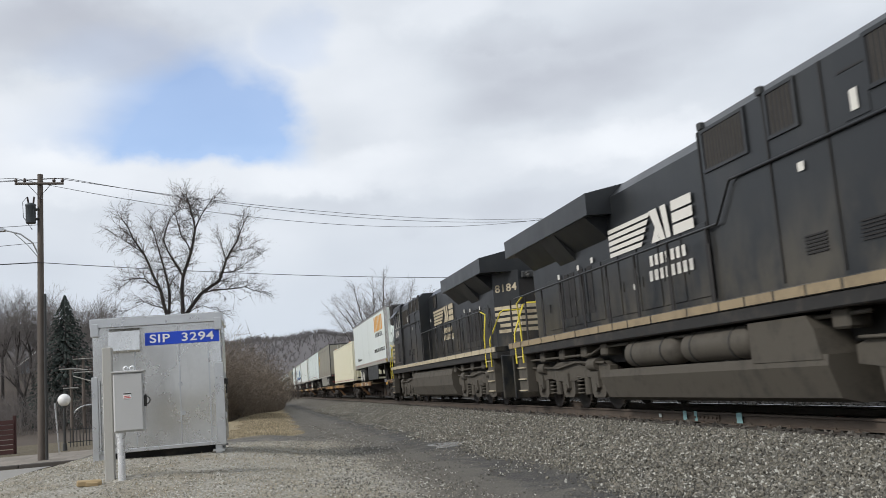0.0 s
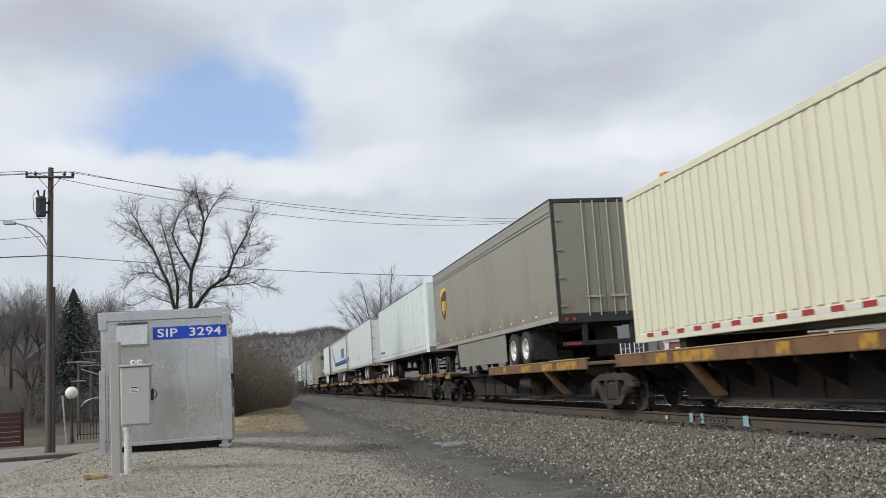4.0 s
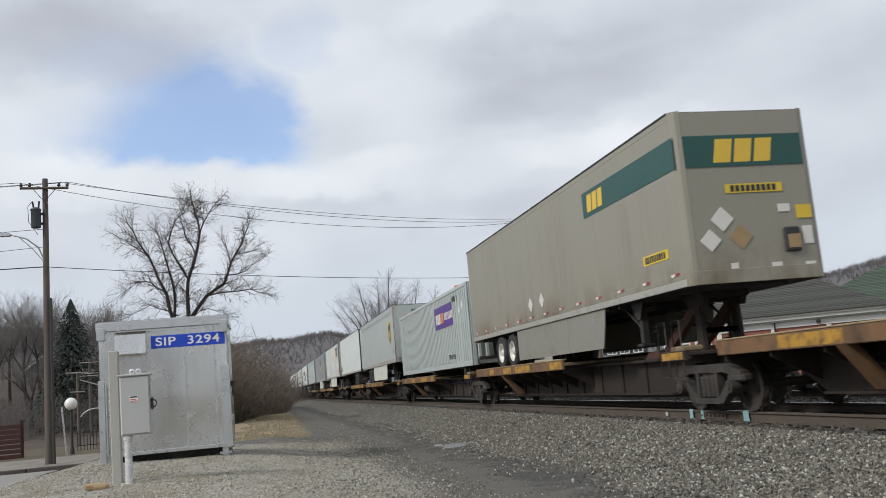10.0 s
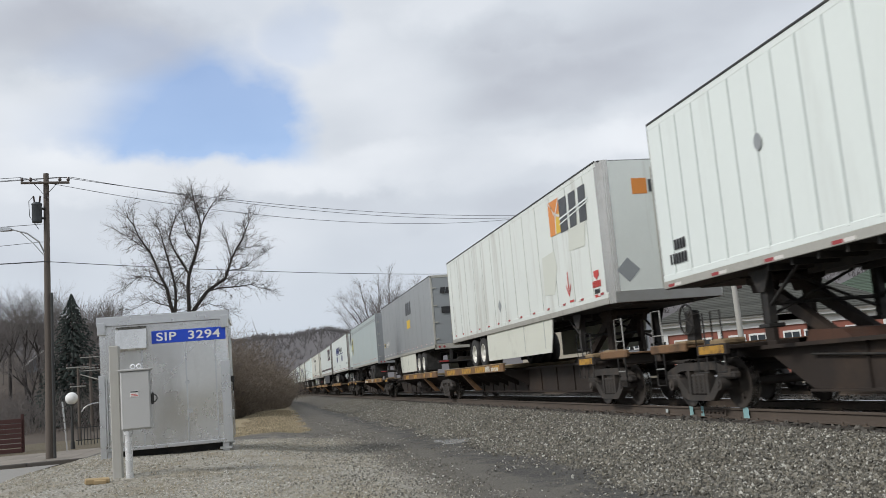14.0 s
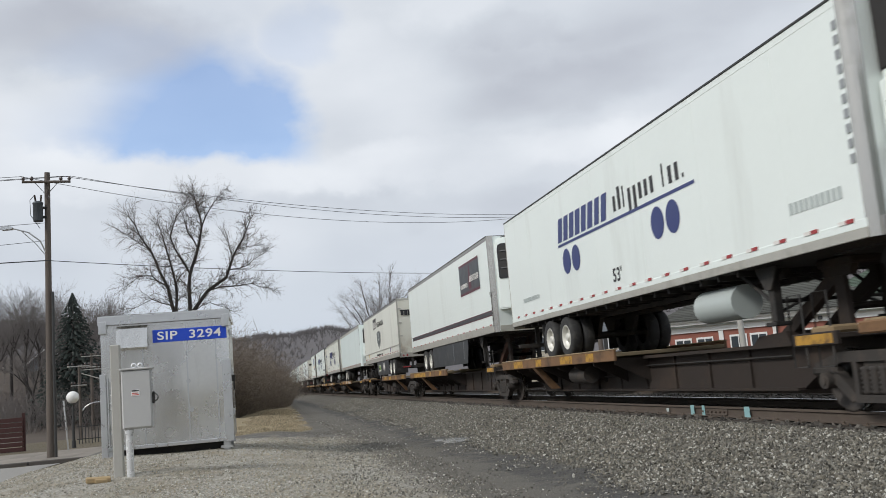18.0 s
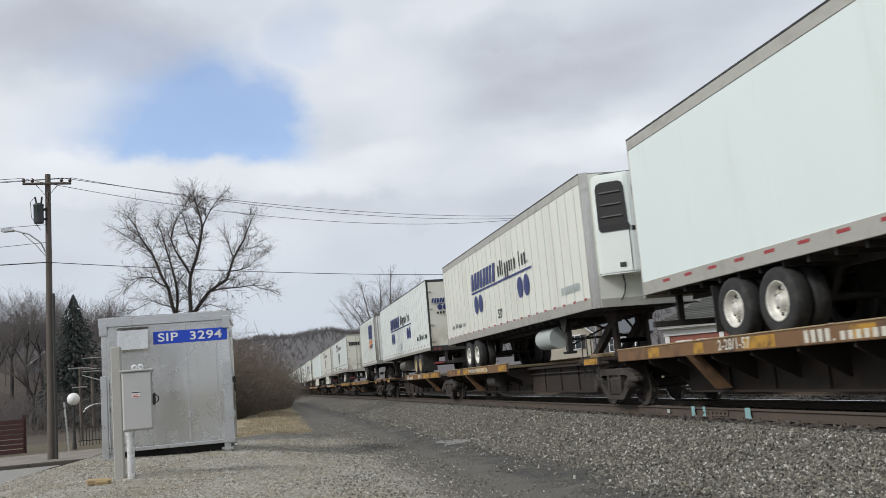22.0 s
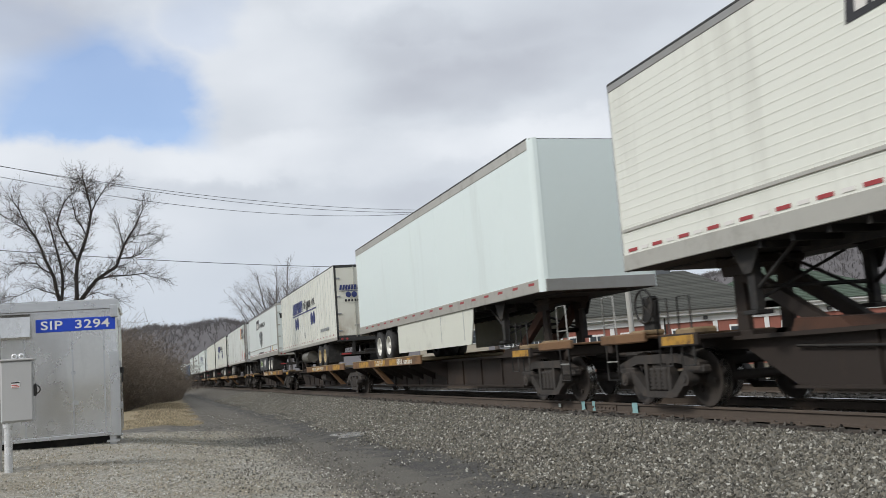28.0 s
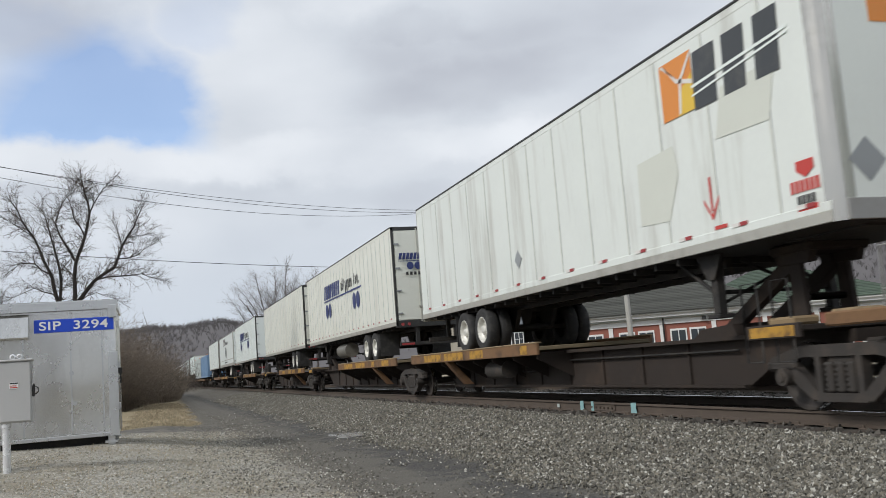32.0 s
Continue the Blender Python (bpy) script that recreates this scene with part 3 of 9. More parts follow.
def lettering(words, height, material, parent, place, face=SIDE, squeeze=1.0, slant=0.0):
    ob = part("lettering", text_mesh(words, height, material, squeeze, slant), None, parent)
    ob.matrix_basis = Matrix.Translation(on_skin(parent, place, face)) @ face
    return ob


def flat(geo, polys, t=0.004):
    """thin plates from outlines in a sheet's own x, y"""
    for p in polys:
        geo.prism(p, "z", -0.001, t)
    return geo


SKIN = {}    # how far out each trailer's side panels stand


def on_skin(parent, place, face):
    """the place, moved on to the panels of the trailer that carries it"""
    if face is SIDE and parent and parent.name in SKIN and place[0] < -1.29:
        return (SKIN[parent.name] + (place[0] - X0), place[1], place[2])
    return place


def decal(name, polys, material, parent, place, face=SIDE, label=""):
    """flat plates; each outline is a part of its own"""
    place = on_skin(parent, place, face)
    for p in polys:
        ob = part(name, flat(Geo(), [p], 0.002), material, parent, label)
        ob.matrix_basis = Matrix.Translation(place) @ face
    return ob


def rect(x0, x1, y0, y1, lean=0.0):
    return [(x0 + lean * y0, y0), (x1 + lean * y0, y0), (x1 + lean * y1, y1), (x0 + lean * y1, y1)]


def strokes(n, w, h, lean=0.0, gap=0.22, heavy=0.34, seed=1):
    """a row of n plain bars that stands for an emblem's characters"""
    rng = random.Random(seed)
    out, step = [], w / n
    for i in range(n):
        a, t = -w / 2 + i * step, step * (1 - gap) * min(0.98, 0.80 + heavy * 0.5) * rng.uniform(0.9, 1.03)
        m = a + step * (1 - gap) / 2
        out.append(rect(m - t / 2, m + t / 2, -h / 2, h / 2, lean))
    return out


def word_bars(pattern, w, h, fill=0.55, lean=0.0):
    """plain bars with the rises and drops of a line of small letters: x low, a tall, d dropping, space, dot"""
    step, out = w / len(pattern), []
    for i, c in enumerate(pattern):
        if c == " ":
            continue
        a = -w / 2 + (i + (1 - fill) / 2) * step
        lo, hi = {"x": (0.0, 0.68), "a": (0.0, 1.0), "d": (-0.28, 0.68), ".": (0.0, 0.16), "i": (0.0, 0.92)}[c]
        t = step * fill * (0.45 if c in "i." else 1.0)
        out.append(rect(a, a + t, lo * h, hi * h, lean))
    return out


def disc(cx, cy, rx, ry, n=24):
    return [(cx + rx * math.cos(2 * math.pi * k / n), cy + ry * math.sin(2 * math.pi * k / n)) for k in range(n)]


def shield(w, h):
    pts = [(-w / 2, h * 0.42), (-w * 0.25, h * 0.49), (0, h * 0.5), (w * 0.25, h * 0.49), (w / 2, h * 0.42)]
    pts += [(w * 0.5, 0), (w * 0.46, -h * 0.15), (w * 0.33, -h * 0.32), (0, -h * 0.5), (-w * 0.33, -h * 0.32), (-w * 0.46, -h * 0.15), (-w * 0.5, 0)]
    return pts

# ---------------------------------------------------------------- ground
def smooth(a, b, v):
    t = np.clip((v - a) / (b - a), 0, 1)
    return t * t * (3 - 2 * t)


def wave(x, y, k, p):
    return np.sin(x * k + p) * np.cos(y * k * 0.83 - p * 1.7) + 0.5 * np.sin(x * k * 2.3 - y * k * 1.9 + p)


def lie(x, y):
    """height of the ground; the near rail's top is 0"""
    x, y = np.asarray(x, float), np.asarray(y, float)
    z = np.full(np.broadcast(x, y).shape, -0.56)
    z = z + 0.36 * smooth(4.3, 7.05, x) - 0.35 * smooth(15.2, 17.5, x)
    bank = smooth(2.4, -0.2, x) * (0.16 + 0.06 * smooth(40, 10, y))
    mound = 0.24 * np.exp(-(((x + 2.15) / 2.5) ** 2 + ((y - 18.6) / 5.2) ** 2) ** 1.4)
    z = z + bank + mound - 0.62 * smooth(-4.1, -7.0, x) * smooth(-40, -10, y)
    near = smooth(90, 30, np.hypot(x, y))
    z = z + near * (0.022 * wave(x, y, 1.3, 0.4) + 0.012 * wave(x, y, 3.1, 1.9)) * (1 - smooth(6.4, 7.2, x) * (1 - smooth(15, 17, x)))
    return z


def spread(near, far, first, grow):
    out, v, d = [0.0], 0.0, first
    while v < near:
        v += d
        out.append(v)
    while v < far:
        d *= grow
        v += d
        out.append(v)
    return out


def ground():
    xs = sorted({-v for v in spread(7, 3000, 0.3, 1.16)} | set(spread(18, 3000, 0.3, 1.16)))
    ys = sorted({-v for v in spread(4, 2500, 0.8, 1.2)} | set(spread(34, 3500, 0.33, 1.09)))
    X, Y = np.meshgrid(xs, ys)
    Z = lie(X, Y)
    nx, ny = len(xs), len(ys)
    me = bpy.data.meshes.new("ground")
    idx = np.arange(nx * ny).reshape(ny, nx)
    f = np.stack([idx[:-1, :-1], idx[:-1, 1:], idx[1:, 1:], idx[1:, :-1]], -1).reshape(-1, 4)
    me.from_pydata(np.stack([X, Y, Z], -1).reshape(-1, 3).tolist(), [], f.tolist())
    me.polygons.foreach_set("use_smooth", [True] * len(f))
    m = bpy.data.materials.new("gravel_and_earth")
    m.use_nodes = True
    nt = m.node_tree
    N, L = nt.nodes.new, nt.links.new
    p = nt.nodes["Principled BSDF"]
    p.inputs["Roughness"].default_value = 0.95
    tc = N("ShaderNodeTexCoord")
    sep = N("ShaderNodeSeparateXYZ")
    L(tc.outputs["Object"], sep.inputs[0])

    def noise_of(scale, detail=6.0):
        n = N("ShaderNodeTexNoise")
        L(tc.outputs["Object"], n.inputs["Vector"])
        n.inputs["Scale"].default_value, n.inputs["Detail"].default_value, n.inputs["Roughness"].default_value = scale, detail, 0.62
        return n.outputs[0]

    def calc(op, a, b, clamp=False):
        q = N("ShaderNodeMath")
        q.operation, q.use_clamp = op, clamp
        for i, v in enumerate((a, b)):
            if isinstance(v, (int, float)):
                q.inputs[i].default_value = v
            else:
                L(v, q.inputs[i])
        return q.outputs[0]

    def step(v, a, b):
        q = N("ShaderNodeMapRange")
        q.interpolation_type = "SMOOTHSTEP"
        L(v, q.inputs["Value"])
        q.inputs["From Min"].default_value, q.inputs["From Max"].default_value = a, b
        return q.outputs[0]

    def blend(fac, a, b):
        q = N("ShaderNodeMix")
        q.data_type = "RGBA"
        for i, v in ((0, fac), (6, a), (7, b)):
            if isinstance(v, tuple):
                q.inputs[i].default_value = (*v, 1)
            else:
                L(v, q.inputs[i])
        return q.outputs[2]

    x, y = sep.outputs[0], sep.outputs[1]
    n1, n2, n3 = noise_of(0.9), noise_of(5.0), noise_of(0.25, 4.0)
    wob = calc("ADD", x, calc("MULTIPLY", calc("SUBTRACT", n1, 0.5), 0.8))
    wobf = calc("ADD", wob, calc("MULTIPLY", calc("SUBTRACT", n2, 0.5), 0.45))
    vor = N("ShaderNodeTexVoronoi")
    L(tc.outputs["Object"], vor.inputs["Vector"])
    vor.inputs["Scale"].default_value = 26.0
    ramp = N("ShaderNodeValToRGB")
    # tones lowered to a mean of lit stone faces and shade between them
    ramp.color_ramp.elements[0].color, ramp.color_ramp.elements[1].color = (0.055, 0.051, 0.044, 1), (0.22, 0.205, 0.172, 1)
    sepc = N("ShaderNodeSeparateColor")
    L(vor.outputs["Color"], sepc.inputs[0])
    L(sepc.outputs[0], ramp.inputs[0])
    stones = blend(step(n1, 0.35, 0.7), (0.11, 0.10, 0.083), ramp.outputs[0])
    ramp2 = N("ShaderNodeValToRGB")
    ramp2.color_ramp.elements[0].color, ramp2.color_ramp.elements[1].color = (0.23, 0.217, 0.185, 1), (0.44, 0.42, 0.365, 1)
    L(sepc.outputs[1], ramp2.inputs[0])
    bank = calc("MULTIPLY", calc("SUBTRACT", 1.0, step(wobf, 1.6, 2.7)), calc("SUBTRACT", 1.0, step(y, 24.0, 30.0)))
    stones = blend(bank, stones, blend(step(n1, 0.42, 0.75), ramp2.outputs[0], (0.27, 0.235, 0.17)))
    # cinder lane along the ballast's foot: a packed rut, then darker wet cinders
    n4 = noise_of(2.2, 8.0)
    wide = calc("ADD", wobf, calc("MULTIPLY", calc("SUBTRACT", n4, 0.5), 1.1))
    lane = calc("MULTIPLY", step(wide, 2.25, 3.05), calc("SUBTRACT", 1.0, step(wide, 4.2, 4.9)))
    grit = noise_of(28.0, 6.0)
    packed = blend(grit, (0.085, 0.078, 0.066), (0.175, 0.163, 0.14))
    wet = blend(step(grit, 0.30, 0.75), (0.034, 0.033, 0.033), (0.115, 0.110, 0.10))
    cinder = blend(calc("MULTIPLY", step(wide, 3.2, 3.8), step(n4, 0.33, 0.55)), packed, wet)
    col = blend(calc("MULTIPLY", lane, calc("SUBTRACT", 1.0, calc("MULTIPLY", step(n4, 0.56, 0.72), 0.5))), stones, cinder)
    # dark scattered cinders at the end of the gravel bank
    strip = calc("MULTIPLY", calc("MULTIPLY", step(y, 25.5, 27.5), calc("SUBTRACT", 1.0, step(y, 29.5, 32.0))), calc("MULTIPLY", step(n4, 0.42, 0.58), calc("SUBTRACT", 1.0, step(wobf, 1.9, 2.6))))
    col = blend(strip, col, blend(grit, (0.05, 0.048, 0.045), (0.17, 0.16, 0.145)))
    # dry grass and earth beyond the gravel
    grass = calc("MULTIPLY", step(calc("ADD", y, calc("MULTIPLY", n1, 4.0)), 31.0, 34.0), calc("SUBTRACT", 1.0, step(calc("SUBTRACT", wobf, calc("MULTIPLY", y, 0.018)), 0.55, 1.2)))
    col = blend(grass, col, blend(n2, (0.24, 0.19, 0.115), (0.36, 0.30, 0.19)))
    # track bed painted darker to stand for the shade below the train
    bed = calc("MULTIPLY", step(x, 6.9, 7.5), calc("SUBTRACT", 1.0, step(x, 14.9, 15.6)))
    col = blend(bed, col, blend(n2, (0.05, 0.046, 0.04), (0.10, 0.093, 0.08)))
    earth = calc("MAXIMUM", step(calc("MULTIPLY", wob, -1.0), 6.8, 7.4), step(wob, 17.0, 19.0))
    col = blend(earth, col, blend(n1, (0.085, 0.07, 0.05), (0.16, 0.135, 0.085)))
    far = step(y, 110.0, 190.0)
    col = blend(far, col, blend(n3, (0.10, 0.085, 0.065), (0.16, 0.14, 0.095)))
    L(col, p.inputs["Base Color"])
    bmp = N("ShaderNodeBump")
    bmp.inputs["Strength"].default_value, bmp.inputs["Distance"].default_value = 0.8, 0.03
    L(calc("ADD", vor.outputs["Distance"], calc("MULTIPLY", grit, 0.8)), bmp.inputs["Height"])
    L(bmp.outputs[0], p.inputs["Normal"])
    me.materials.append(m)
    tagged(new("ground", me), "gravel and cinder ground sloping up to a ballasted railway", "ground", kind="structure")


ground()


def stones(name, n, xr, yr, size, material, seed, label, keep=None, lift=0.25, spread_pow=1.6):
    """one mesh of n angular stones lying on the ground"""
    rng = np.random.default_rng(seed)
    x = rng.uniform(*xr, n)
    y = yr[0] + (yr[1] - yr[0]) * rng.uniform(0, 1, n) ** spread_pow
    if keep is not None:
        k = keep(x, y, rng)
        x, y = x[k], y[k]
        n = len(x)
    s = rng.uniform(size[0], size[1], n) * (1 + 0.012 * y)
    octa = np.array([(1, 0.2, 0), (-1, -0.2, 0), (0.2, 1, 0), (-0.2, -1, 0), (0, 0, 1), (0, 0, -1)], float) * 0.62
    v = octa[None] * rng.uniform(0.7, 1.2, (n, 1, 3)) + rng.uniform(-0.24, 0.24, (n, 6, 3))
    a, b = rng.uniform(0, 2 * np.pi, n), rng.uniform(-0.8, 0.8, n)
    ca, sa, cb, sb = np.cos(a), np.sin(a), np.cos(b), np.sin(b)
    vx, vy, vz = v[..., 0], v[..., 1], v[..., 2]
    y2, z2 = vy * cb[:, None] - vz * sb[:, None], vy * sb[:, None] + vz * cb[:, None]
    x3, y3 = vx * ca[:, None] - y2 * sa[:, None], vx * sa[:, None] + y2 * ca[:, None]
    P = np.stack([x3, y3, z2], -1) * s[:, None, None]
    P[..., 0] += x[:, None]
    P[..., 1] += y[:, None]
    P[..., 2] += (lie(x, y) + s * lift)[:, None]
    q = np.array([(0, 2, 4), (2, 1, 4), (1, 3, 4), (3, 0, 4), (2, 0, 5), (1, 2, 5), (3, 1, 5), (0, 3, 5)])
    F = (q[None] + (np.arange(n) * 6)[:, None, None]).reshape(-1)
    me = bpy.data.meshes.new(name)
    me.vertices.add(n * 6)
    me.vertices.foreach_set("co", P.reshape(-1))
    me.loops.add(n * 24)
    me.loops.foreach_set("vertex_index", F)
    me.polygons.add(n * 8)
    me.polygons.foreach_set("loop_start", np.arange(0, n * 24, 3))
    me.polygons.foreach_set("use_smooth", np.zeros(n * 8, bool))
    me.materials.append(material)
    me.update(calc_edges=True)
    return tagged(new(name, me), label, "stones", kind="stuff")


stones("ballast_stones", 140000, (4.0, 7.25), (5.0, 70.0), (0.018, 0.040), M["ballast"], 11, "grey-brown crushed ballast stones on the track shoulder",
       lambda x, y, r: r.uniform(0, 1, len(x)) < smooth(4.1, 5.0, x + 0.25 * wave(x, y, 1.1, 0.2)) * 0.98 + 0.02)
stones("track_ballast", 9000, (7.1, 15.0), (4.0, 45.0), (0.04, 0.07), M["track_ballast"], 12, "dark crushed ballast between the rails")
stones("gravel_stones", 78000, (-6.6, 3.2), (7.0, 27.0), (0.008, 0.024), M["gravel"], 13, "pale loose gravel on the bank beside the lane",
       lambda x, y, r: (r.uniform(0, 1, len(x)) < (0.35 + 0.65 * (wave(x, y, 0.9, 2.2) > -0.2)) * smooth(2.8, 1.5, x + 0.25 * wave(x, y, 1.3, 0.7))) & ~((x < -0.5) & (x > -3.1) & (y > 18.9) & (y < 21.5)))
stones("lane_gravel", 15000, (2.2, 4.9), (6.5, 40.0), (0.010, 0.028), M["lane_stone"], 14, "scattered grey gravel in the dark cinder lane",
       lambda x, y, r: r.uniform(0, 1, len(x)) < 0.12 + 0.55 * (wave(x, y, 1.7, 0.9) > 0.35) + 0.5 * smooth(0.8, 1.3, np.abs(x - 3.5)))
stones("bank_gravel", 15000, (-0.6, 3.0), (6.5, 30.0), (0.010, 0.026), M["lane_stone"], 15, "grey mixed gravel at the edge of the lane",
       lambda x, y, r: r.uniform(0, 1, len(x)) < smooth(0.2, 1.6, x + 0.3 * wave(x, y, 1.3, 0.7)))


# ---------------------------------------------------------------- tracks
def rail_geo(x, y0, y1):
    prof = [(-0.07, -0.175), (0.07, -0.175), (0.07, -0.165), (0.012, -0.145), (0.009, -0.045), (0.036, -0.035), (0.036, -0.006), (0.03, -0.001),
            (-0.03, -0.001), (-0.036, -0.006), (-0.036, -0.035), (-0.009, -0.045), (-0.012, -0.145), (-0.07, -0.165)]
    return Geo().prism([(x + a, b) for a, b in prof], "y", y0, y1)


def track(cx, name):
    t = thing(name, "rusty steel rails on dark timber ties in ballast", "railway track", kind="structure")
    for dx in (-0.755, 0.755):
        r = part("rail", rail_geo(cx + dx, -60, 900), M["rail_side"], t)
        part("rail_head", Geo().prism([(cx + dx + a, b) for a, b in ((-0.036, -0.012), (-0.03, -0.004), (-0.015, 0.0005), (0.0, 0.002), (0.015, 0.0005), (0.03, -0.004), (0.036, -0.012))], "y", -60, 900), M["rail_head"], r)
    tie = Geo().box(-1.3, 1.3, -0.11, 0.11, -0.36, -0.185, 0.015).mesh("tie", M["tie"])
    plate = Geo().box(-0.13, 0.13, -0.09, 0.09, -0.187, -0.168, 0.004)
    for s in (-1, 1):
        plate.cyl((s * 0.09, 0.05, -0.17), (s * 0.09, 0.05, -0.14), 0.016, n=6)
    plate = plate.mesh("tie_plate", M["rail_side"])
    k = 0
    y = -6.0
    while y < (62 if cx < 10 else 44):
        o = part("tie", tie, None, t)
        o.matrix_basis = pose(cx, y + 0.03 * math.sin(k * 2.7), 0, 0, 0, 0.6 * math.sin(k * 1.3))
        for dx in (-0.755, 0.755):
            if y < 34 and cx < 10:
                q = part("tie_plate", plate, None, o)
                q.matrix_basis = pose(dx, 0, 0)
        y += 0.54
        k += 1
    return t


near_track = track(TRACK_X, "track_near")
track(TRACK_X + 4.3, "track_far")
_x = TRACK_X - 0.755
jb = part("joint_bar", Geo().prism([(_x - 0.018, -0.14), (_x - 0.045, -0.145), (_x - 0.03, -0.09), (_x - 0.036, -0.045), (_x - 0.012, -0.05)], "y", 14.6, 15.5), M["rail_side"], near_track)
for _k in range(6):
    part("bolt", Geo().cyl((_x - 0.03, 14.68 + 0.15 * _k, -0.092), (_x - 0.065, 14.68 + 0.15 * _k, -0.092), 0.02, n=6), M["rail_side"], jb)
for _y, _w in ((13.9, 0.19), (15.42, 0.11), (15.85, 0.15)):
    decal("paint_mark", [[(-_w / 2, -0.06), (_w * 0.55, -0.07), (_w * 0.4, 0.05), (-_w * 0.4, 0.06)]], M["teal"], near_track, (_x - 0.05, _y, -0.098), SIDE)
    decal("paint_mark", [[(-_w / 2, -0.04), (_w * 0.5, -0.04), (_w * 0.45, 0.045), (-_w * 0.45, 0.04)]], M["teal"], near_track, (_x - 0.039, _y + 0.02, -0.03), SIDE)
decal("paint_mark", [rect(-0.06, 0.05, -0.035, 0.035)], M["soft_grey"], near_track, (_x - 0.05, 16.9, -0.095), SIDE)

# puddle in the lane
_g = Geo()
_pts = [(0.36 * (1 + 0.25 * math.sin(3 * a + 1) + 0.12 * math.sin(7 * a)) * math.cos(a), 0.85 * (1 + 0.2 * math.cos(2 * a) + 0.10 * math.cos(5 * a + 2)) * math.sin(a)) for a in [2 * math.pi * k / 44 for k in range(44)]]
_g.prism(_pts, "z", -0.02, 0.004)
_p = part("puddle", _g, M["puddle"])
_p.matrix_basis = pose(4.2, 20.8, float(lie(4.2, 20.8)) + 0.012)
tagged(_p, "shallow pale puddle in the cinder lane", "puddle", kind="structure")


# ---------------------------------------------------------------- shelter and meter post
def shelter():
    """aluminium trackside equipment house"""
    x0, x1, y0, y1, z0, z1 = -3.06, -0.60, 19.0, 21.4, -0.02, 2.50
    t = thing("equipment_shelter", "brushed aluminium trackside shelter with blue number sign", "shelter")
    part("body", Geo().box(x0, x1, y0, y1, z0 + 0.06, z1, 0.012), M["shelter"], t)
    for a, b in ((x0 + 0.02, x0 + 0.78), (x0 + 0.80, x0 + 1.62), (x0 + 1.64, x1 - 0.02)):
        part("wall_panel", Geo().box(a, b, y0 - 0.012, y0 + 0.01, z0 + 0.12, z1 - 0.10, 0.004), M["shelter"], t)
    for a in (x0 + 0.79, x0 + 1.63, x0 + 2.2):
        part("seam_strip", Geo().box(a - 0.015, a + 0.015, y0 - 0.020, y0, z0 + 0.12, z1 - 0.10, 0.003), M["galv"], t)
    r = part("roof", Geo().prism([(x0 - 0.03, z1 - 0.02), (x1 + 0.03, z1 - 0.02), (x1 + 0.03, z1 + 0.11), (x1 - 0.02, z1 + 0.14), (x0 + 0.02, z1 + 0.14), (x0 - 0.03, z1 + 0.11)], "y", y0 - 0.06, y1 + 0.04), M["shelter"], t)
    part("fascia", Geo().box(x0 - 0.035, x1 + 0.035, y0 - 0.072, y0 - 0.06, z1 - 0.045, z1 + 0.125, 0.004), M["galv"], r)
    for a in (x0 - 0.02, x1 - 0.13):
        b = part("corner_bracket", Geo().box(a, a + 0.15, y0 - 0.10, y0 - 0.01, z1 - 0.22, z1 + 0.03, 0.012), M["galv"], t)
        for c, d in ((0.04, -0.16), (0.11, -0.16), (0.04, -0.05), (0.11, -0.05)):
            part("bolt", Geo().cyl((a + c, y0 - 0.10, z1 + d), (a + c, y0 - 0.12, z1 + d), 0.014, n=6), M["galv"], b)
    part("vent_hood", Geo().prism([(y0, 2.42), (y0 - 0.10, 2.36), (y0 - 0.16, 1.98), (y0 - 0.13, 1.95), (y0, 1.95)], "x", -2.74, -2.16), M["shelter"], t, "sloping grey vent hood")
    s = part("sign", Geo().box(-2.07, -0.64, y0 - 0.028, y0 - 0.016, 2.05, 2.30, 0.004), M["sign_blue"], t, "blue sign with white characters")
    for words, x in (("SIP", -1.79), ("3294", -1.06)):
        o = part("lettering", text_mesh(words, 0.165, M["sign_white"], 1.32), None, s)
        o.matrix_basis = Matrix.Translation((x, y0 - 0.032, 2.17)) @ LEAD
    part("corner_post", Geo().box(x0 - 0.03, x0 + 0.09, y0 - 0.05, y0 + 0.05, z0 - 0.1, 1.50, 0.01), M["galv"], t)
    part("corner_post", Geo().box(x1 - 0.16, x1 + 0.02, y0 - 0.035, y0, z0 + 0.02, 1.62, 0.008), M["galv"], t)
    part("base_rail", Geo().box(x0, x1, y0 - 0.03, y0 + 0.02, z0 + 0.03, z0 + 0.10, 0.008), M["galv"], t)
    for a in (x0 + 0.08, x1 - 0.20):
        for b in (y0 + 0.02, y1 - 0.3):
            part("foot", Geo().box(a, a + 0.13, b, b + 0.13, -0.55, z0 + 0.07, 0.01).box(a - 0.05, a + 0.18, b - 0.05, b + 0.18, z0 - 0.10, z0 - 0.06), M["galv"], t)
    part("skid", Geo().box(x0 + 0.2, x1 - 0.2, y0 + 0.25, y1 - 0.1, -0.45, z0 + 0.06), M["under"], t)
    for z in (0.5, 1.3, 2.1):
        part("hinge", Geo().box(x1, x1 + 0.05, y0 + 0.10, y0 + 0.22, z, z + 0.13, 0.01), M["galv"], t)
    part("door_handle", Geo().box(x1, x1 + 0.09, y0 + 0.03, y0 + 0.08, 1.18, 1.30, 0.01).cyl((x1 + 0.06, y0 + 0.05, 1.0), (x1 + 0.06, y0 + 0.05, 1.25), 0.015, n=6), M["under"], t)
    for a, z in ((-1.42, 1.25), (-1.38, 0.68)):
        part("rivet_patch", Geo().cyl((a, y0 - 0.012, z), (a, y0 - 0.018, z), 0.045, n=10), M["galv"], t)
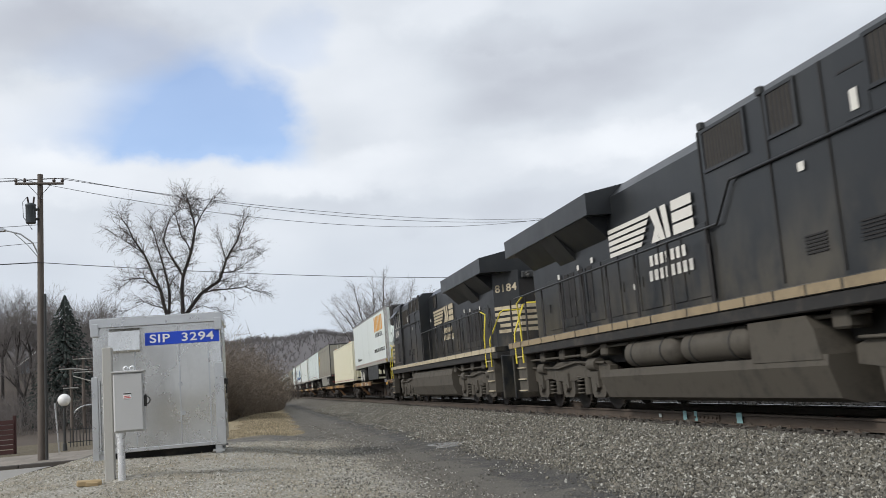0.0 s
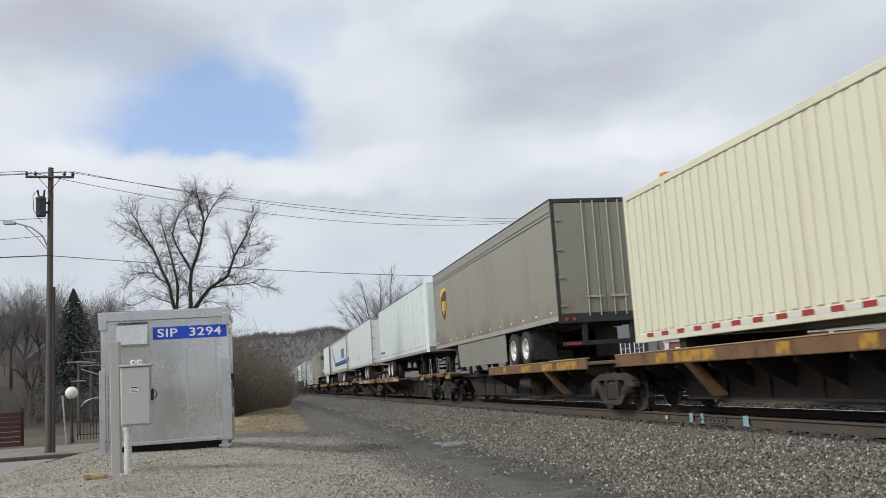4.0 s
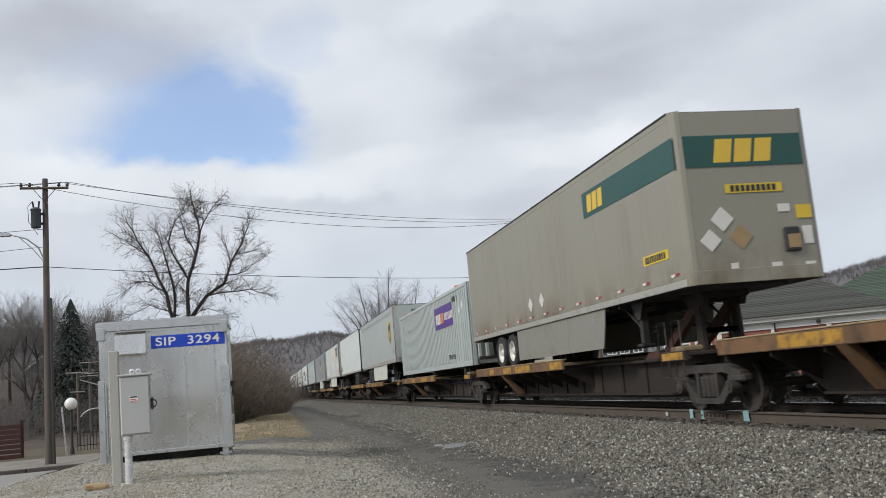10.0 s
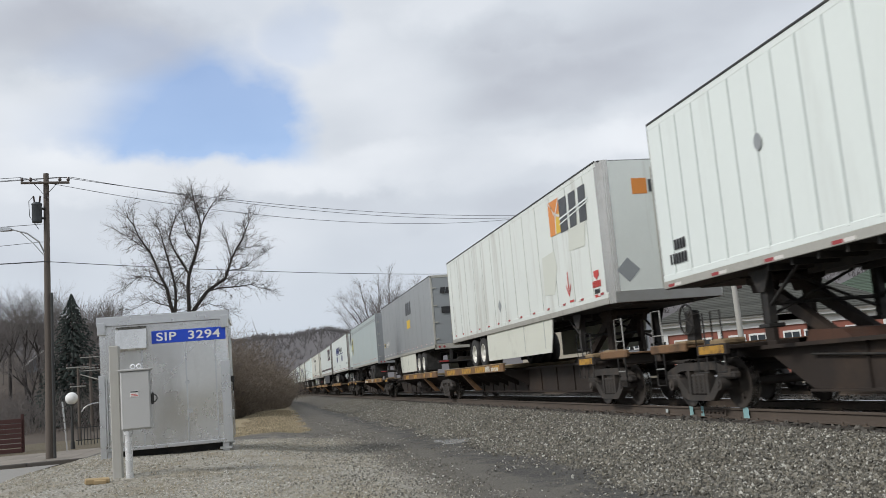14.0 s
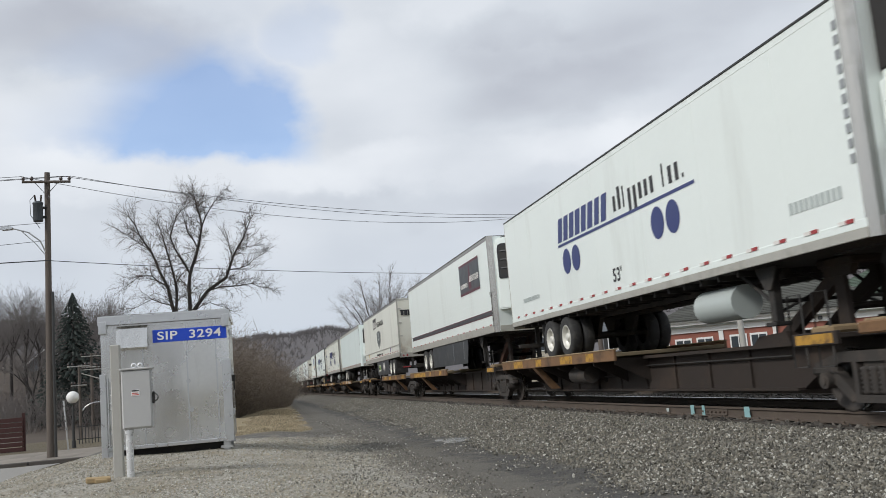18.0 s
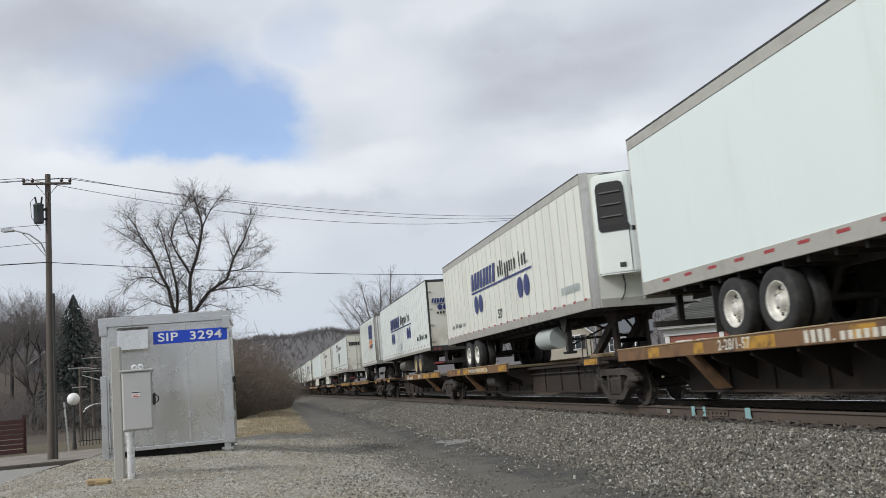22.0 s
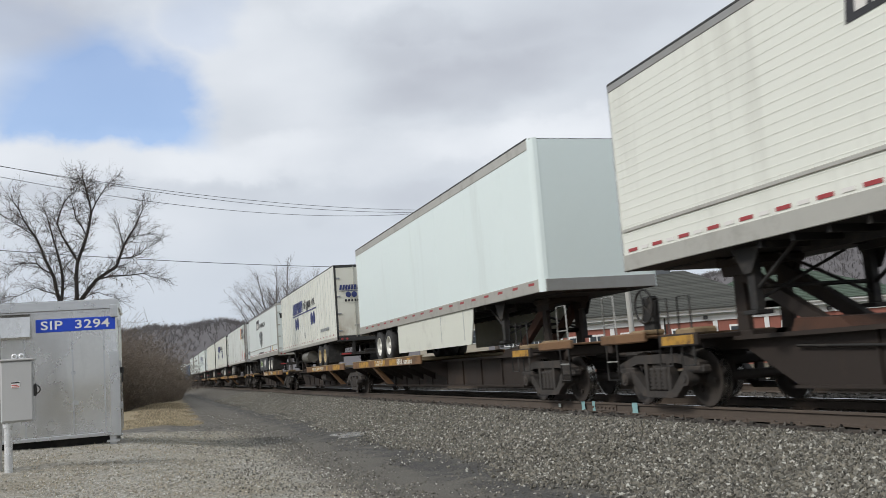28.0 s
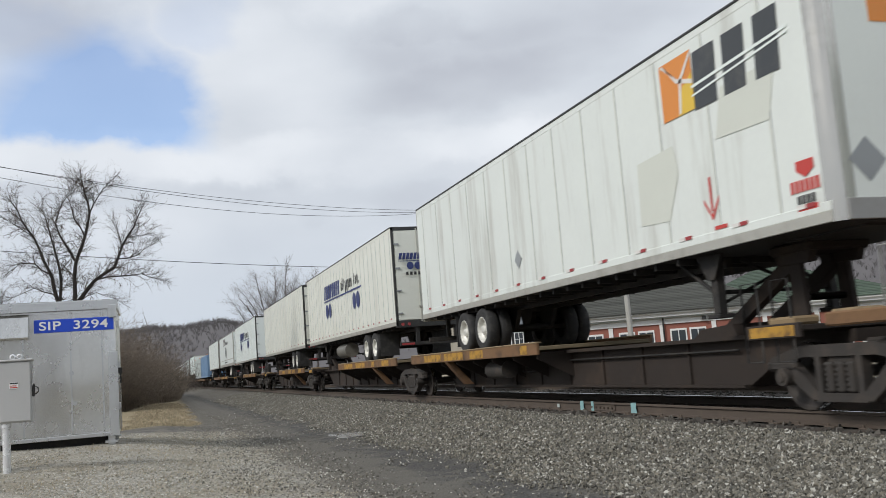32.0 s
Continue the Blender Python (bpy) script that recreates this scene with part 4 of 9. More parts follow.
    part("cable_conduit", Geo().tube([(x0 + 0.12, y0 - 0.04, 0.05), (x0 + 0.12, y0 - 0.04, 1.42)], 0.02, 6), M["galv"], t)


shelter()


def meter_post():
    x, y = -2.16, 14.8
    z = float(lie(x, y))
    t = thing("meter_post", "grey post carrying an electrical cabinet, beside a steel conduit", "utility box")
    part("post", Geo().box(x - 0.085, x + 0.055, y - 0.05, y + 0.12, z - 0.3, 1.81, 0.012), M["post_grey"], t)
    b = part("cabinet", Geo().box(x + 0.09, x + 0.53, y - 0.24, y - 0.055, 0.52, 1.41, 0.015), M["grey_box"], t)
    part("cabinet_door", Geo().box(x + 0.105, x + 0.515, y - 0.262, y - 0.24, 0.54, 1.39, 0.01), M["grey_box"], b)
    part("cabinet_top", Geo().box(x + 0.07, x + 0.55, y - 0.28, y - 0.05, 1.40, 1.43, 0.008), M["grey_box"], b)
    part("warning_label", Geo().box(x + 0.235, x + 0.355, y - 0.267, y - 0.262, 1.01, 1.10), M["sign_white"], b)
    part("label_bar", Geo().box(x + 0.24, x + 0.35, y - 0.270, y - 0.267, 1.078, 1.096), M["black_ink"], b)
    part("label_bar", Geo().box(x + 0.245, x + 0.345, y - 0.270, y - 0.267, 1.022, 1.032).box(x + 0.245, x + 0.33, y - 0.270, y - 0.267, 1.046, 1.056), M["red_ink"], b)
    part("latch", Geo().box(x + 0.53, x + 0.57, y - 0.24, y - 0.19, 0.88, 1.06, 0.01).lathe([(0.05, 0), (0.065, 0.012), (0.05, 0.024)], (x + 0.56, y - 0.23, 0.97), "y", 12), M["under"], b)
    for k in range(7):
        part("hinge", Geo().cyl((x + 0.535, y - 0.23, 1.04 + 0.05 * k), (x + 0.535, y - 0.23, 1.07 + 0.05 * k), 0.012, n=6), M["galv"], b)
    for q in (0.27, 0.36):
        part("eye_ring", Geo().lathe([(0.028, -0.01), (0.046, 0.0), (0.028, 0.01), (0.022, 0.0), (0.028, -0.01)], (x + q, y - 0.15, 1.465), "y", 14), M["conduit_steel"], b)
    part("conduit", Geo().cyl((x + 0.175, y - 0.16, z - 0.3), (x + 0.175, y - 0.16, 0.53), 0.055, n=16).cyl((x + 0.175, y - 0.16, 0.46), (x + 0.175, y - 0.16, 0.515), 0.07, n=16), M["conduit_steel"], t, "shiny galvanised conduit")


meter_post()
_o = part("wood_block", Geo().box(-0.17, 0.17, -0.06, 0.06, -0.03, 0.05, 0.015).box(-0.05, 0.12, -0.1, 0.0, -0.03, 0.03, 0.01), M["log"])
_o.matrix_basis = pose(-2.40, 14.35, float(lie(-2.4, 14.35)) + 0.03, 4, 3, 12)
tagged(_o, "small pale wood block lying on gravel", "wood block")


# ---------------------------------------------------------------- poles and wires
def utility_pole(x, y, ztop, arms, label, r=0.16, lean=0.0, arm_wood="pole_wood", arm_r=0.06):
    z0 = float(lie(x, y))
    t = thing("utility_pole", label, "utility pole")
    tip = (x + lean, y, ztop)
    part("pole", Geo().cyl((x, y, z0 - 0.5), tip, r, r * 0.72, n=12), M["pole_wood"], t)
    for z, half, ang in arms:
        c, s = math.cos(ang), math.sin(ang)
        f = (z - z0) / (ztop - z0)
        cx = x + lean * f
        a = part("crossarm", Geo().cyl((cx - half * c, y - 0.14 - half * s, z), (cx + half * c, y - 0.14 + half * s, z), arm_r, n=4), M[arm_wood], t)
        part("brace", Geo().tube([(cx - half * 0.5 * c, y - 0.14 - half * 0.5 * s, z), (cx, y - 0.16, z - 0.55), (cx + half * 0.5 * c, y - 0.14 + half * 0.5 * s, z)], 0.015, 5), M["under"], a)
        for q in (-0.95, -0.6, 0.6, 0.95):
            px, py = cx + q * half * c, y - 0.14 + q * half * s
            part("insulator", Geo().lathe([(0.02, 0.05), (0.06, 0.08), (0.075, 0.12), (0.05, 0.15), (0.06, 0.19), (0.02, 0.22)], (px, py, z), "z", 8), M["insulator"], a)
    return t


p1 = utility_pole(-7.95, 37.5, 10.15, [(9.75, 0.88, 0.12)], "weathered wooden utility pole with transformer and street light", r=0.142, lean=0.12)
can = part("transformer", Geo().lathe([(0.01, 0), (0.17, 0.0), (0.185, 0.05), (0.185, 0.68), (0.2, 0.70), (0.2, 0.74), (0.12, 0.80), (0.01, 0.82)], (-8.15, 37.28, 8.16), "z", 18), M["transformer"], p1, "dark grey transformer can")
part("bushing", Geo().cyl((-8.22, 37.25, 8.95), (-8.25, 37.2, 9.2), 0.035, n=8).cyl((-8.04, 37.25, 8.95), (-8.0, 37.2, 9.2), 0.035, n=8), M["insulator"], can)
part("lead_wire", Geo().tube([(-8.25, 37.2, 9.2), (-8.42, 37.2, 9.0), (-8.40, 37.2, 8.4), (-8.1, 37.3, 7.9)], 0.012, 5), M["wire"], can)
for _z in (8.30, 8.68):
    part("bracket", Geo().box(-8.02, -7.86, 37.33, 37.43, _z, _z + 0.08), M["under"], p1)
part("cutout", Geo().cyl((-7.78, 37.2, 9.0), (-7.74, 37.15, 9.35), 0.035, n=8).box(-7.86, -7.74, 37.2, 37.4, 9.12, 9.17), M["insulator"], p1)
part("riser_pipe", Geo().tube([(-7.72, 37.36, -1.2), (-7.72, 37.36, 3.4), (-7.70, 37.38, 5.4)], 0.055, 8), M["dark_trim"], p1, "dark cable riser")
arm = part("lamp_arm", Geo().tube([(-7.93, 37.36, 6.98), (-8.05, 37.1, 7.36), (-8.40, 36.8, 7.66), (-8.80, 36.6, 7.77), (-9.0, 36.55, 7.80)], 0.028, 6).tube([(-7.93, 37.36, 6.85), (-8.22, 37.0, 7.28), (-8.62, 36.7, 7.70)], 0.016, 5), M["galv"], p1)
part("lamp_head", Geo().prism([(-9.32, 7.76), (-9.24, 7.74), (-8.92, 7.75), (-8.86, 7.80), (-8.92, 7.86), (-9.16, 7.89), (-9.30, 7.84)], "y", 36.42, 36.66), M["galv"], arm, "flat cobra lamp head")
p2 = utility_pole(21.4, 55.5, 10.9, [(10.55, 1.05, 0.3), (9.3, 0.85, 0.3)], "leaning dark utility pole with two crossarms", r=0.17, lean=-0.35)
part("transformer", Geo().lathe([(0.01, 0), (0.2, 0), (0.2, 0.55), (0.01, 0.6)], (21.75, 55.2, 8.2), "z", 12), M["red_wood"], p2)
utility_pole(-10.95, 60.0, 3.45, [(3.38, 0.68, 0.6), (2.22, 0.45, 0.5)], "low dark utility pole with two pale crossarms", r=0.10, arm_wood="post_grey", arm_r=0.05)
_p = utility_pole(-11.25, 66.0, 4.45, [(4.26, 0.62, 0.1), (3.52, 0.62, 0.1), (3.36, 0.62, 0.1)], "low dark utility pole crowded with pale crossarms", r=0.12, arm_wood="post_grey", arm_r=0.04)
part("long_brace", Geo().tube([(-11.86, 65.8, 3.13), (-10.7, 65.8, 2.70)], 0.035, 5), M["post_grey"], _p)
part("curved_arm", Geo().tube([(-11.85, 65.8, 0.66), (-11.7, 65.8, 0.88), (-11.45, 65.8, 1.04), (-11.15, 65.8, 1.13), (-10.6, 65.8, 1.16)], 0.045, 5), M["galv"], _p)
_t = thing("leaning_post", "thin leaning grey post beside the globe lamp", "post")
part("shaft", Geo().cyl((-8.74, 45.0, -1.3), (-8.93, 45.0, 1.26), 0.042, n=8), M["galv"], _t)
utility_pole(43.0, 79.0, 9.9, [(9.6, 0.9, 0.5)], "distant utility pole with one crossarm", r=0.15)
_t = thing("post", "bare pale steel post beside the far track", "post")
part("shaft", Geo().cyl((20.1, 35.7, -1.2), (20.0, 35.7, 5.55), 0.13, 0.11, n=10), M["post_grey"], _t)
part("junction_box", Geo().box(20.1, 20.35, 35.6, 35.8, 3.6, 4.2, 0.02), M["red_wood"], _t)


def wires(name, label, spans):
    t = thing(name, label, "power lines")
    for a, b, sag, r in spans:
        pts = []
        for k in range(25):
            f = k / 24
            pts.append((a[0] + (b[0] - a[0]) * f, a[1] + (b[1] - a[1]) * f, a[2] + (b[2] - a[2]) * f - 4 * sag * f * (1 - f)))
        part("wire", Geo().tube(pts, r, 5), M["wire"], t)


_A = [(-7.83 + 0.95 * q * math.cos(0.12), 37.36 + 0.95 * q * math.sin(0.12), 9.97) for q in (-0.95, 0.6, 0.95)]
_B = [(21.07 + 1.05 * q * math.cos(0.3), 55.36 + 1.05 * q * math.sin(0.3), 10.75) for q in (-0.95, 0.6, 0.95)]
wires("power_lines", "thin black overhead power lines sagging between two poles",
      [(a, b, s, 0.011) for a, b, s in zip(_A, _B, (1.25, 0.75, 0.95))]
      + [(a, (-60.0, 40.0 + i, 11.5), 0.6, 0.011) for i, a in enumerate(_A)]
      + [((-7.9, 37.3, 6.62), (21.2, 55.3, 6.9), 0.36, 0.014), ((-7.9, 37.3, 6.62), (-60.0, 36.0, 8.0), 0.5, 0.022), ((-7.9, 37.3, 8.1), (-60.0, 38.0, 9.2), 0.7, 0.010), ((-7.9, 37.3, 7.4), (-60.0, 37.0, 7.0), 0.7, 0.010)])


# ---------------------------------------------------------------- globe lamp, street, fence
def globe_lamp(x, y):
    z = float(lie(x, y))
    t = thing("globe_lamp", "black lamp post with a white globe", "street lamp")
    part("lamp_post", Geo().cyl((x, y, z - 0.2), (x, y, 1.05), 0.07, 0.055, n=10).cyl((x, y, z - 0.1), (x, y, z + 0.35), 0.12, 0.09, n=10), M["dark_trim"], t)
    part("collar", Geo().lathe([(0.06, 0.0), (0.13, 0.05), (0.13, 0.09), (0.05, 0.10)], (x, y, 1.03), "z", 12), M["dark_trim"], t)
    part("globe", Geo().lathe([(0.30 * math.sin(a), -0.30 * math.cos(a)) for a in [0.05 + math.pi * k / 12 * 0.97 for k in range(13)]], (x, y, 1.40), "z", 20), M["globe"], t)


globe_lamp(-9.0, 47.5)
_g = Geo()
for _k in range(12):
    _y = 11.5 + _k * 2.0
    _z = [float(lie(x, _y)) + 0.05 for x in (-26.0, -7.1)]
    _z2 = [float(lie(x, _y + 2.0)) + 0.05 for x in (-26.0, -7.1)]
    _g.add([(-26.0, _y, _z[0]), (-7.1, _y, _z[1]), (-7.1, _y + 2.0, _z2[1]), (-26.0, _y + 2.0, _z2[0])], [(0, 1, 2, 3)], True)
tagged(part("street", _g, M["asphalt"]), "grey asphalt street below the gravel bank", "street", kind="structure")
_t = thing("kerb", "dark worn kerb stones along the pavement", "kerb", kind="structure")
for _k in range(9):
    part("kerb_stone", Geo().box(-25.0 + 2.1 * _k, -22.93 + 2.1 * _k, 35.2, 35.5, -1.35, -0.86, 0.02), M["kerb"], _t)
_t = thing("pavement", "brownish concrete pavement across the street", "pavement", kind="structure")
for _k in range(19):
    for _j in range(4):
        part("slab", Geo().box(-25.0 + 1.0 * _k, -24.015 + 1.0 * _k, 35.52 + 1.9 * _j, 37.405 + 1.9 * _j, -1.4, -0.88, 0.01), M["slab"], _t)
_t = thing("board_fence", "dark red board fence beside the street", "fence")
for _k in range(7):
    part("board", Geo().box(-16.5, -11.6, 48.9, 48.95, -1.0 + 0.24 * _k, -0.80 + 0.24 * _k, 0.008), M["red_wood"], _t)
for _x in (-16.4, -14.0, -11.6):
    part("fence_post", Geo().box(_x - 0.07, _x + 0.07, 48.95, 49.1, -1.6, 0.85, 0.01), M["red_wood"], _t)
_t = thing("picket_fence", "low dark metal picket fence behind the lamp", "fence")
for _k in range(16):
    part("picket", Geo().box(-9.6 + 0.16 * _k, -9.56 + 0.16 * _k, 52.0, 52.04, -1.3, 0.0), M["dark_trim"], _t)
for _z in (-0.8, -0.15):
    part("fence_rail", Geo().box(-9.7, -7.1, 52.04, 52.07, _z, _z + 0.05), M["dark_trim"], _t)


# ---------------------------------------------------------------- trees
def grow(thick, thin, p, d, length, r, depth, rng, droop=0.0, spreadf=0.6, kids=3):
    """a limb in bent segments, with side limbs; fine twigs go into the second mesh"""
    segs = 4 if depth > 1 else 3
    for k in range(segs):
        d = (d + Vector((rng.uniform(-1, 1), rng.uniform(-1, 1), rng.uniform(-0.6, 0.8))) * 0.16 - Vector((0, 0, droop * (1.2 if depth < 2 else 0.2)))).normalized()
        q = p + d * (length / segs)
        r2 = max(r * (1 - 0.55 / segs), 0.0045)
        (thick if r > 0.03 else thin).cyl(p, q, r, r2, n=7 if r > 0.08 else 4 if r > 0.02 else 3, caps=False)
        p, r = q, r2
        if depth > 0 and k >= (1 if depth > 2 else 0):
            for _ in range(kids if k == segs - 1 else max(1, kids - 1)):
                if rng.random() < 0.85:
                    side = Vector((rng.uniform(-1, 1), rng.uniform(-1, 1), rng.uniform(-0.5, 0.9)))
                    nd = (d * (1 - spreadf * 0.55) + side * spreadf).normalized()
                    grow(thick, thin, p, nd, length * rng.uniform(0.48, 0.72), r * rng.uniform(0.42, 0.62), depth - 1, rng, droop, spreadf, kids)


def bare_tree(label, limbs, seed, reach=1.5, bark="bark", twig="twig", girth=0.72, twigs=2, fine=1):
    """limbs: (points, radius at the start); branches and twigs grow along them"""
    rng = random.Random(seed)
    t = thing("bare_tree", label, "tree")
    thick, thin = Geo(), Geo()
    bend = lambda k: Vector((rng.uniform(-1, 1), rng.uniform(-1, 1), rng.uniform(-1, 1))) * k

    def shoot(p, d, length, r, level):
        """a bent shoot with finer ones along it"""
        n = 5 if level == 0 else 3
        for k in range(n):
            d = (d + bend(0.27) + Vector((0, 0, (0.10 - 0.07 * k) if level == 0 else 0.02))).normalized()
            q = p + d * (length / n)
            thin.cyl(p, q, r * (1 - k / (n + 0.6)), r * (1 - (k + 1) / (n + 0.6)), n=3, caps=False)
            p = q
            if level < fine:
                for _ in range(2 if level == 0 else 1):
                    if rng.random() < 0.8:
                        side = (d * 0.75 + bend(0.75)).normalized()
                        shoot(p, side, length * rng.uniform(0.30, 0.6), r * 0.62, level + 1)

    for pts, r in limbs:
        r *= girth
        p, rr, k = Vector(pts[0]), r, len(pts) - 1
        for i, q in enumerate(pts[1:]):
            q = Vector(q)
            r2 = r * (1 - 0.80 * (i + 1) / k)
            n = max(2, int((q - p).length / 0.45))
            a, ra = p, rr
            for j in range(1, n + 1):
                b = p.lerp(q, j / n) + (bend(0.05) if j < n else Vector((0, 0, 0)))
                rb = rr + (r2 - rr) * j / n
                thick.cyl(a, b, ra, rb, n=7, caps=False)
                if b.z > 4.9 or rb < 0.05:
                    d = (b - a).normalized()
                    for _ in range(twigs):
                        shoot(b, (d * 0.75 + bend(0.8) + Vector((0, 0, 0.1))).normalized(), reach * rng.uniform(0.5, 1.1), min(0.018, rb * 0.5), 0)
                elif b.z > 3.4:
                    # drooping side shoots low on the limbs
                    for _ in range(2):
                        shoot(b, (bend(0.8) + Vector((0, 0, -0.25))).normalized(), reach * rng.uniform(0.4, 0.8), 0.012, 0)
                a, ra = b, rb
            p, rr = q, r2
        for _ in range(3):
            shoot(p, ((p - Vector(pts[-2])).normalized() + bend(0.35)).normalized(), reach * 0.8, max(rr * 0.7, 0.012), 0)
    part("trunk", thick, M[bark], t)
    part("crown", thin, M[twig], t, "fine bare twigs")
    return t


_b = (-3.5, 45.0, -0.6)
bare_tree("large bare multi-stemmed tree behind the shelter", [
    ([_b, (-3.85, 45.0, 4.9), (-4.1, 45.1, 6.1), (-4.5, 45.3, 7.0), (-4.9, 45.5, 8.1), (-5.4, 45.6, 8.9), (-5.85, 45.7, 9.8)], 0.21),
    ([(-4.9, 45.5, 8.1), (-5.6, 45.1, 8.6), (-6.0, 44.9, 8.85)], 0.06),
    ([(-4.2, 45.1, 6.3), (-4.8, 44.8, 6.75), (-5.4, 44.6, 6.75), (-5.8, 44.5, 6.4)], 0.08),
    ([(-3.8, 45.0, 5.0), (-3.78, 45.3, 6.4), (-4.05, 45.6, 7.6), (-4.3, 45.8, 8.6), (-4.5, 45.9, 9.3)], 0.15),
    ([_b, (-3.13, 44.9, 5.0), (-3.07, 44.8, 6.7), (-2.7, 44.7, 7.7), (-2.4, 44.6, 9.0), (-2.6, 44.6, 10.0), (-2.7, 44.6, 10.5)], 0.22),
    ([(-3.07, 44.8, 6.8), (-3.5, 44.5, 7.6), (-3.85, 44.3, 8.5), (-3.55, 44.2, 9.4), (-3.05, 44.1, 9.9)], 0.11),
    ([(-2.4, 44.6, 9.0), (-1.95, 44.3, 9.8), (-1.65, 44.2, 10.2)], 0.07),
    ([(-2.62, 44.6, 7.9), (-3.1, 44.9, 8.8), (-3.3, 45.2, 9.7), (-3.2, 45.4, 10.2)], 0.07),
    ([(-3.05, 45.0, 4.9), (-2.3, 45.1, 5.9), (-1.4, 45.2, 6.5), (-1.05, 45.3, 7.5), (-0.5, 45.3, 8.4), (-0.15, 45.2, 9.2)], 0.20),
    ([(-2.2, 45.1, 5.95), (-1.1, 44.9, 6.05), (-0.2, 44.7, 6.1), (0.4, 44.6, 5.85)], 0.09),
    ([(-1.2, 45.2, 6.9), (-0.35, 45.5, 7.1), (0.2, 45.7, 7.55)], 0.07),
    ([(-1.05, 45.3, 7.5), (-1.2, 45.0, 8.2)], 0.05),
    ([(-0.8, 45.3, 7.9), (0.0, 45.6, 8.1)], 0.05),
    ([(-2.9, 45.0, 5.0), (-2.2, 44.6, 5.3), (-1.5, 44.4, 5.0)], 0.05),
    ([(-3.9, 45.0, 5.3), (-4.9, 45.3, 5.7), (-5.6, 45.5, 5.4)], 0.06),
], 5, 0.98, girth=0.50, twigs=5, fine=2)


def bank_height(x, y):
    """the wooded bank beside the street"""
    a, r = math.degrees(math.atan2(x, y)), math.hypot(x, y)
    f = float(smooth(58, 128, r) * smooth(-4.6, -8.5, a))
    return -1.3 + 9.0 * f


def wild_tree(label, x, y, h, seed, r=0.2, depth=4, wide=0.55):
    rng = random.Random(seed)
    z = bank_height(x, y) if x < -6 else float(lie(x, y)) if abs(y) < 80 else -0.6
    t = thing("bare_tree", label, "tree", group="bare woodland trees")
    thick, thin = Geo(), Geo()
    p = Vector((x, y, z - 0.4))
    top = p + Vector((rng.uniform(-0.3, 0.3), 0, h * 0.35))
    thick.cyl(p, top, r, r * 0.75, n=7, caps=False)
    for k in range(4):
        a = 2 * math.pi * k / 4 + rng.random()
        grow(thick, thin, top, Vector((wide * math.cos(a), wide * math.sin(a), 1.0)).normalized(), h * 0.30, r * 0.55, depth - 1, rng, 0.0, 0.55)
    part("trunk", thick, M["bark"], t)
    part("crown", thin, M["far_twig"], t, "fine bare twigs")


for _i, (_a, _d, _h) in enumerate(((-13.9, 88, 11.0), (-13.0, 84, 10.5), (-12.3, 92, 10.4), (-11.6, 84, 8.4), (-9.9, 88, 9.8), (-9.2, 82, 9.2), (-8.6, 95, 8.8), (-7.6, 90, 8.6),
                                   (-14.9, 80, 10), (-6.6, 98, 8.0), (-12.8, 74, 7.0), (-11.0, 96, 9.0), (-15.8, 86, 10), (-8.0, 78, 7.0), (-5.9, 92, 6.6), (-10.6, 76, 6.4))):
    wild_tree("bare grey woodland tree on the slope", _d * math.sin(radians(_a)), _d * math.cos(radians(_a)), _h, 30 + _i, 0.16, 4)
for _i, (_a, _d, _h) in enumerate(((6.7, 118, 14.8), (8.2, 121, 16.6), (9.9, 124, 15.2), (7.6, 128, 16.4))):
    _q = random.Random(70 + _i)
    _x, _y = _d * math.sin(radians(_a)), _d * math.cos(radians(_a))
    _limbs = [([(_x, _y, -0.8), (_x + 0.1, _y, 3.5), (_x + _q.uniform(-0.6, 0.6), _y, _h * 0.55), (_x + _q.uniform(-1, 1), _y, _h * 0.86)], 0.30)]
    for _k in range(8):
        _s, _z = (-1) ** _k * _q.uniform(1.6, 3.6), _h * _q.uniform(0.28, 0.5)
        _limbs.append(([(_x, _y, _z), (_x + _s * 0.45, _y + _q.uniform(-1, 1), _z + _h * 0.16), (_x + _s, _y + _q.uniform(-1.5, 1.5), _z + _h * _q.uniform(0.26, 0.38))], 0.15))
    bare_tree("spreading bare tree standing beyond the tracks", _limbs, 60 + _i, 2.2, "far_twig", "far_twig")
for _i, (_a, _d, _h) in enumerate(((23.5, 96, 6.0), (24.6, 99, 6.8), (38.6, 140, 9.0), (40.8, 150, 10.5), (42.5, 145, 10.0))):
    wild_tree("small bare tree beyond the brick building", _d * math.sin(radians(_a)), _d * math.cos(radians(_a)), _h, 80 + _i, 0.14, 3)


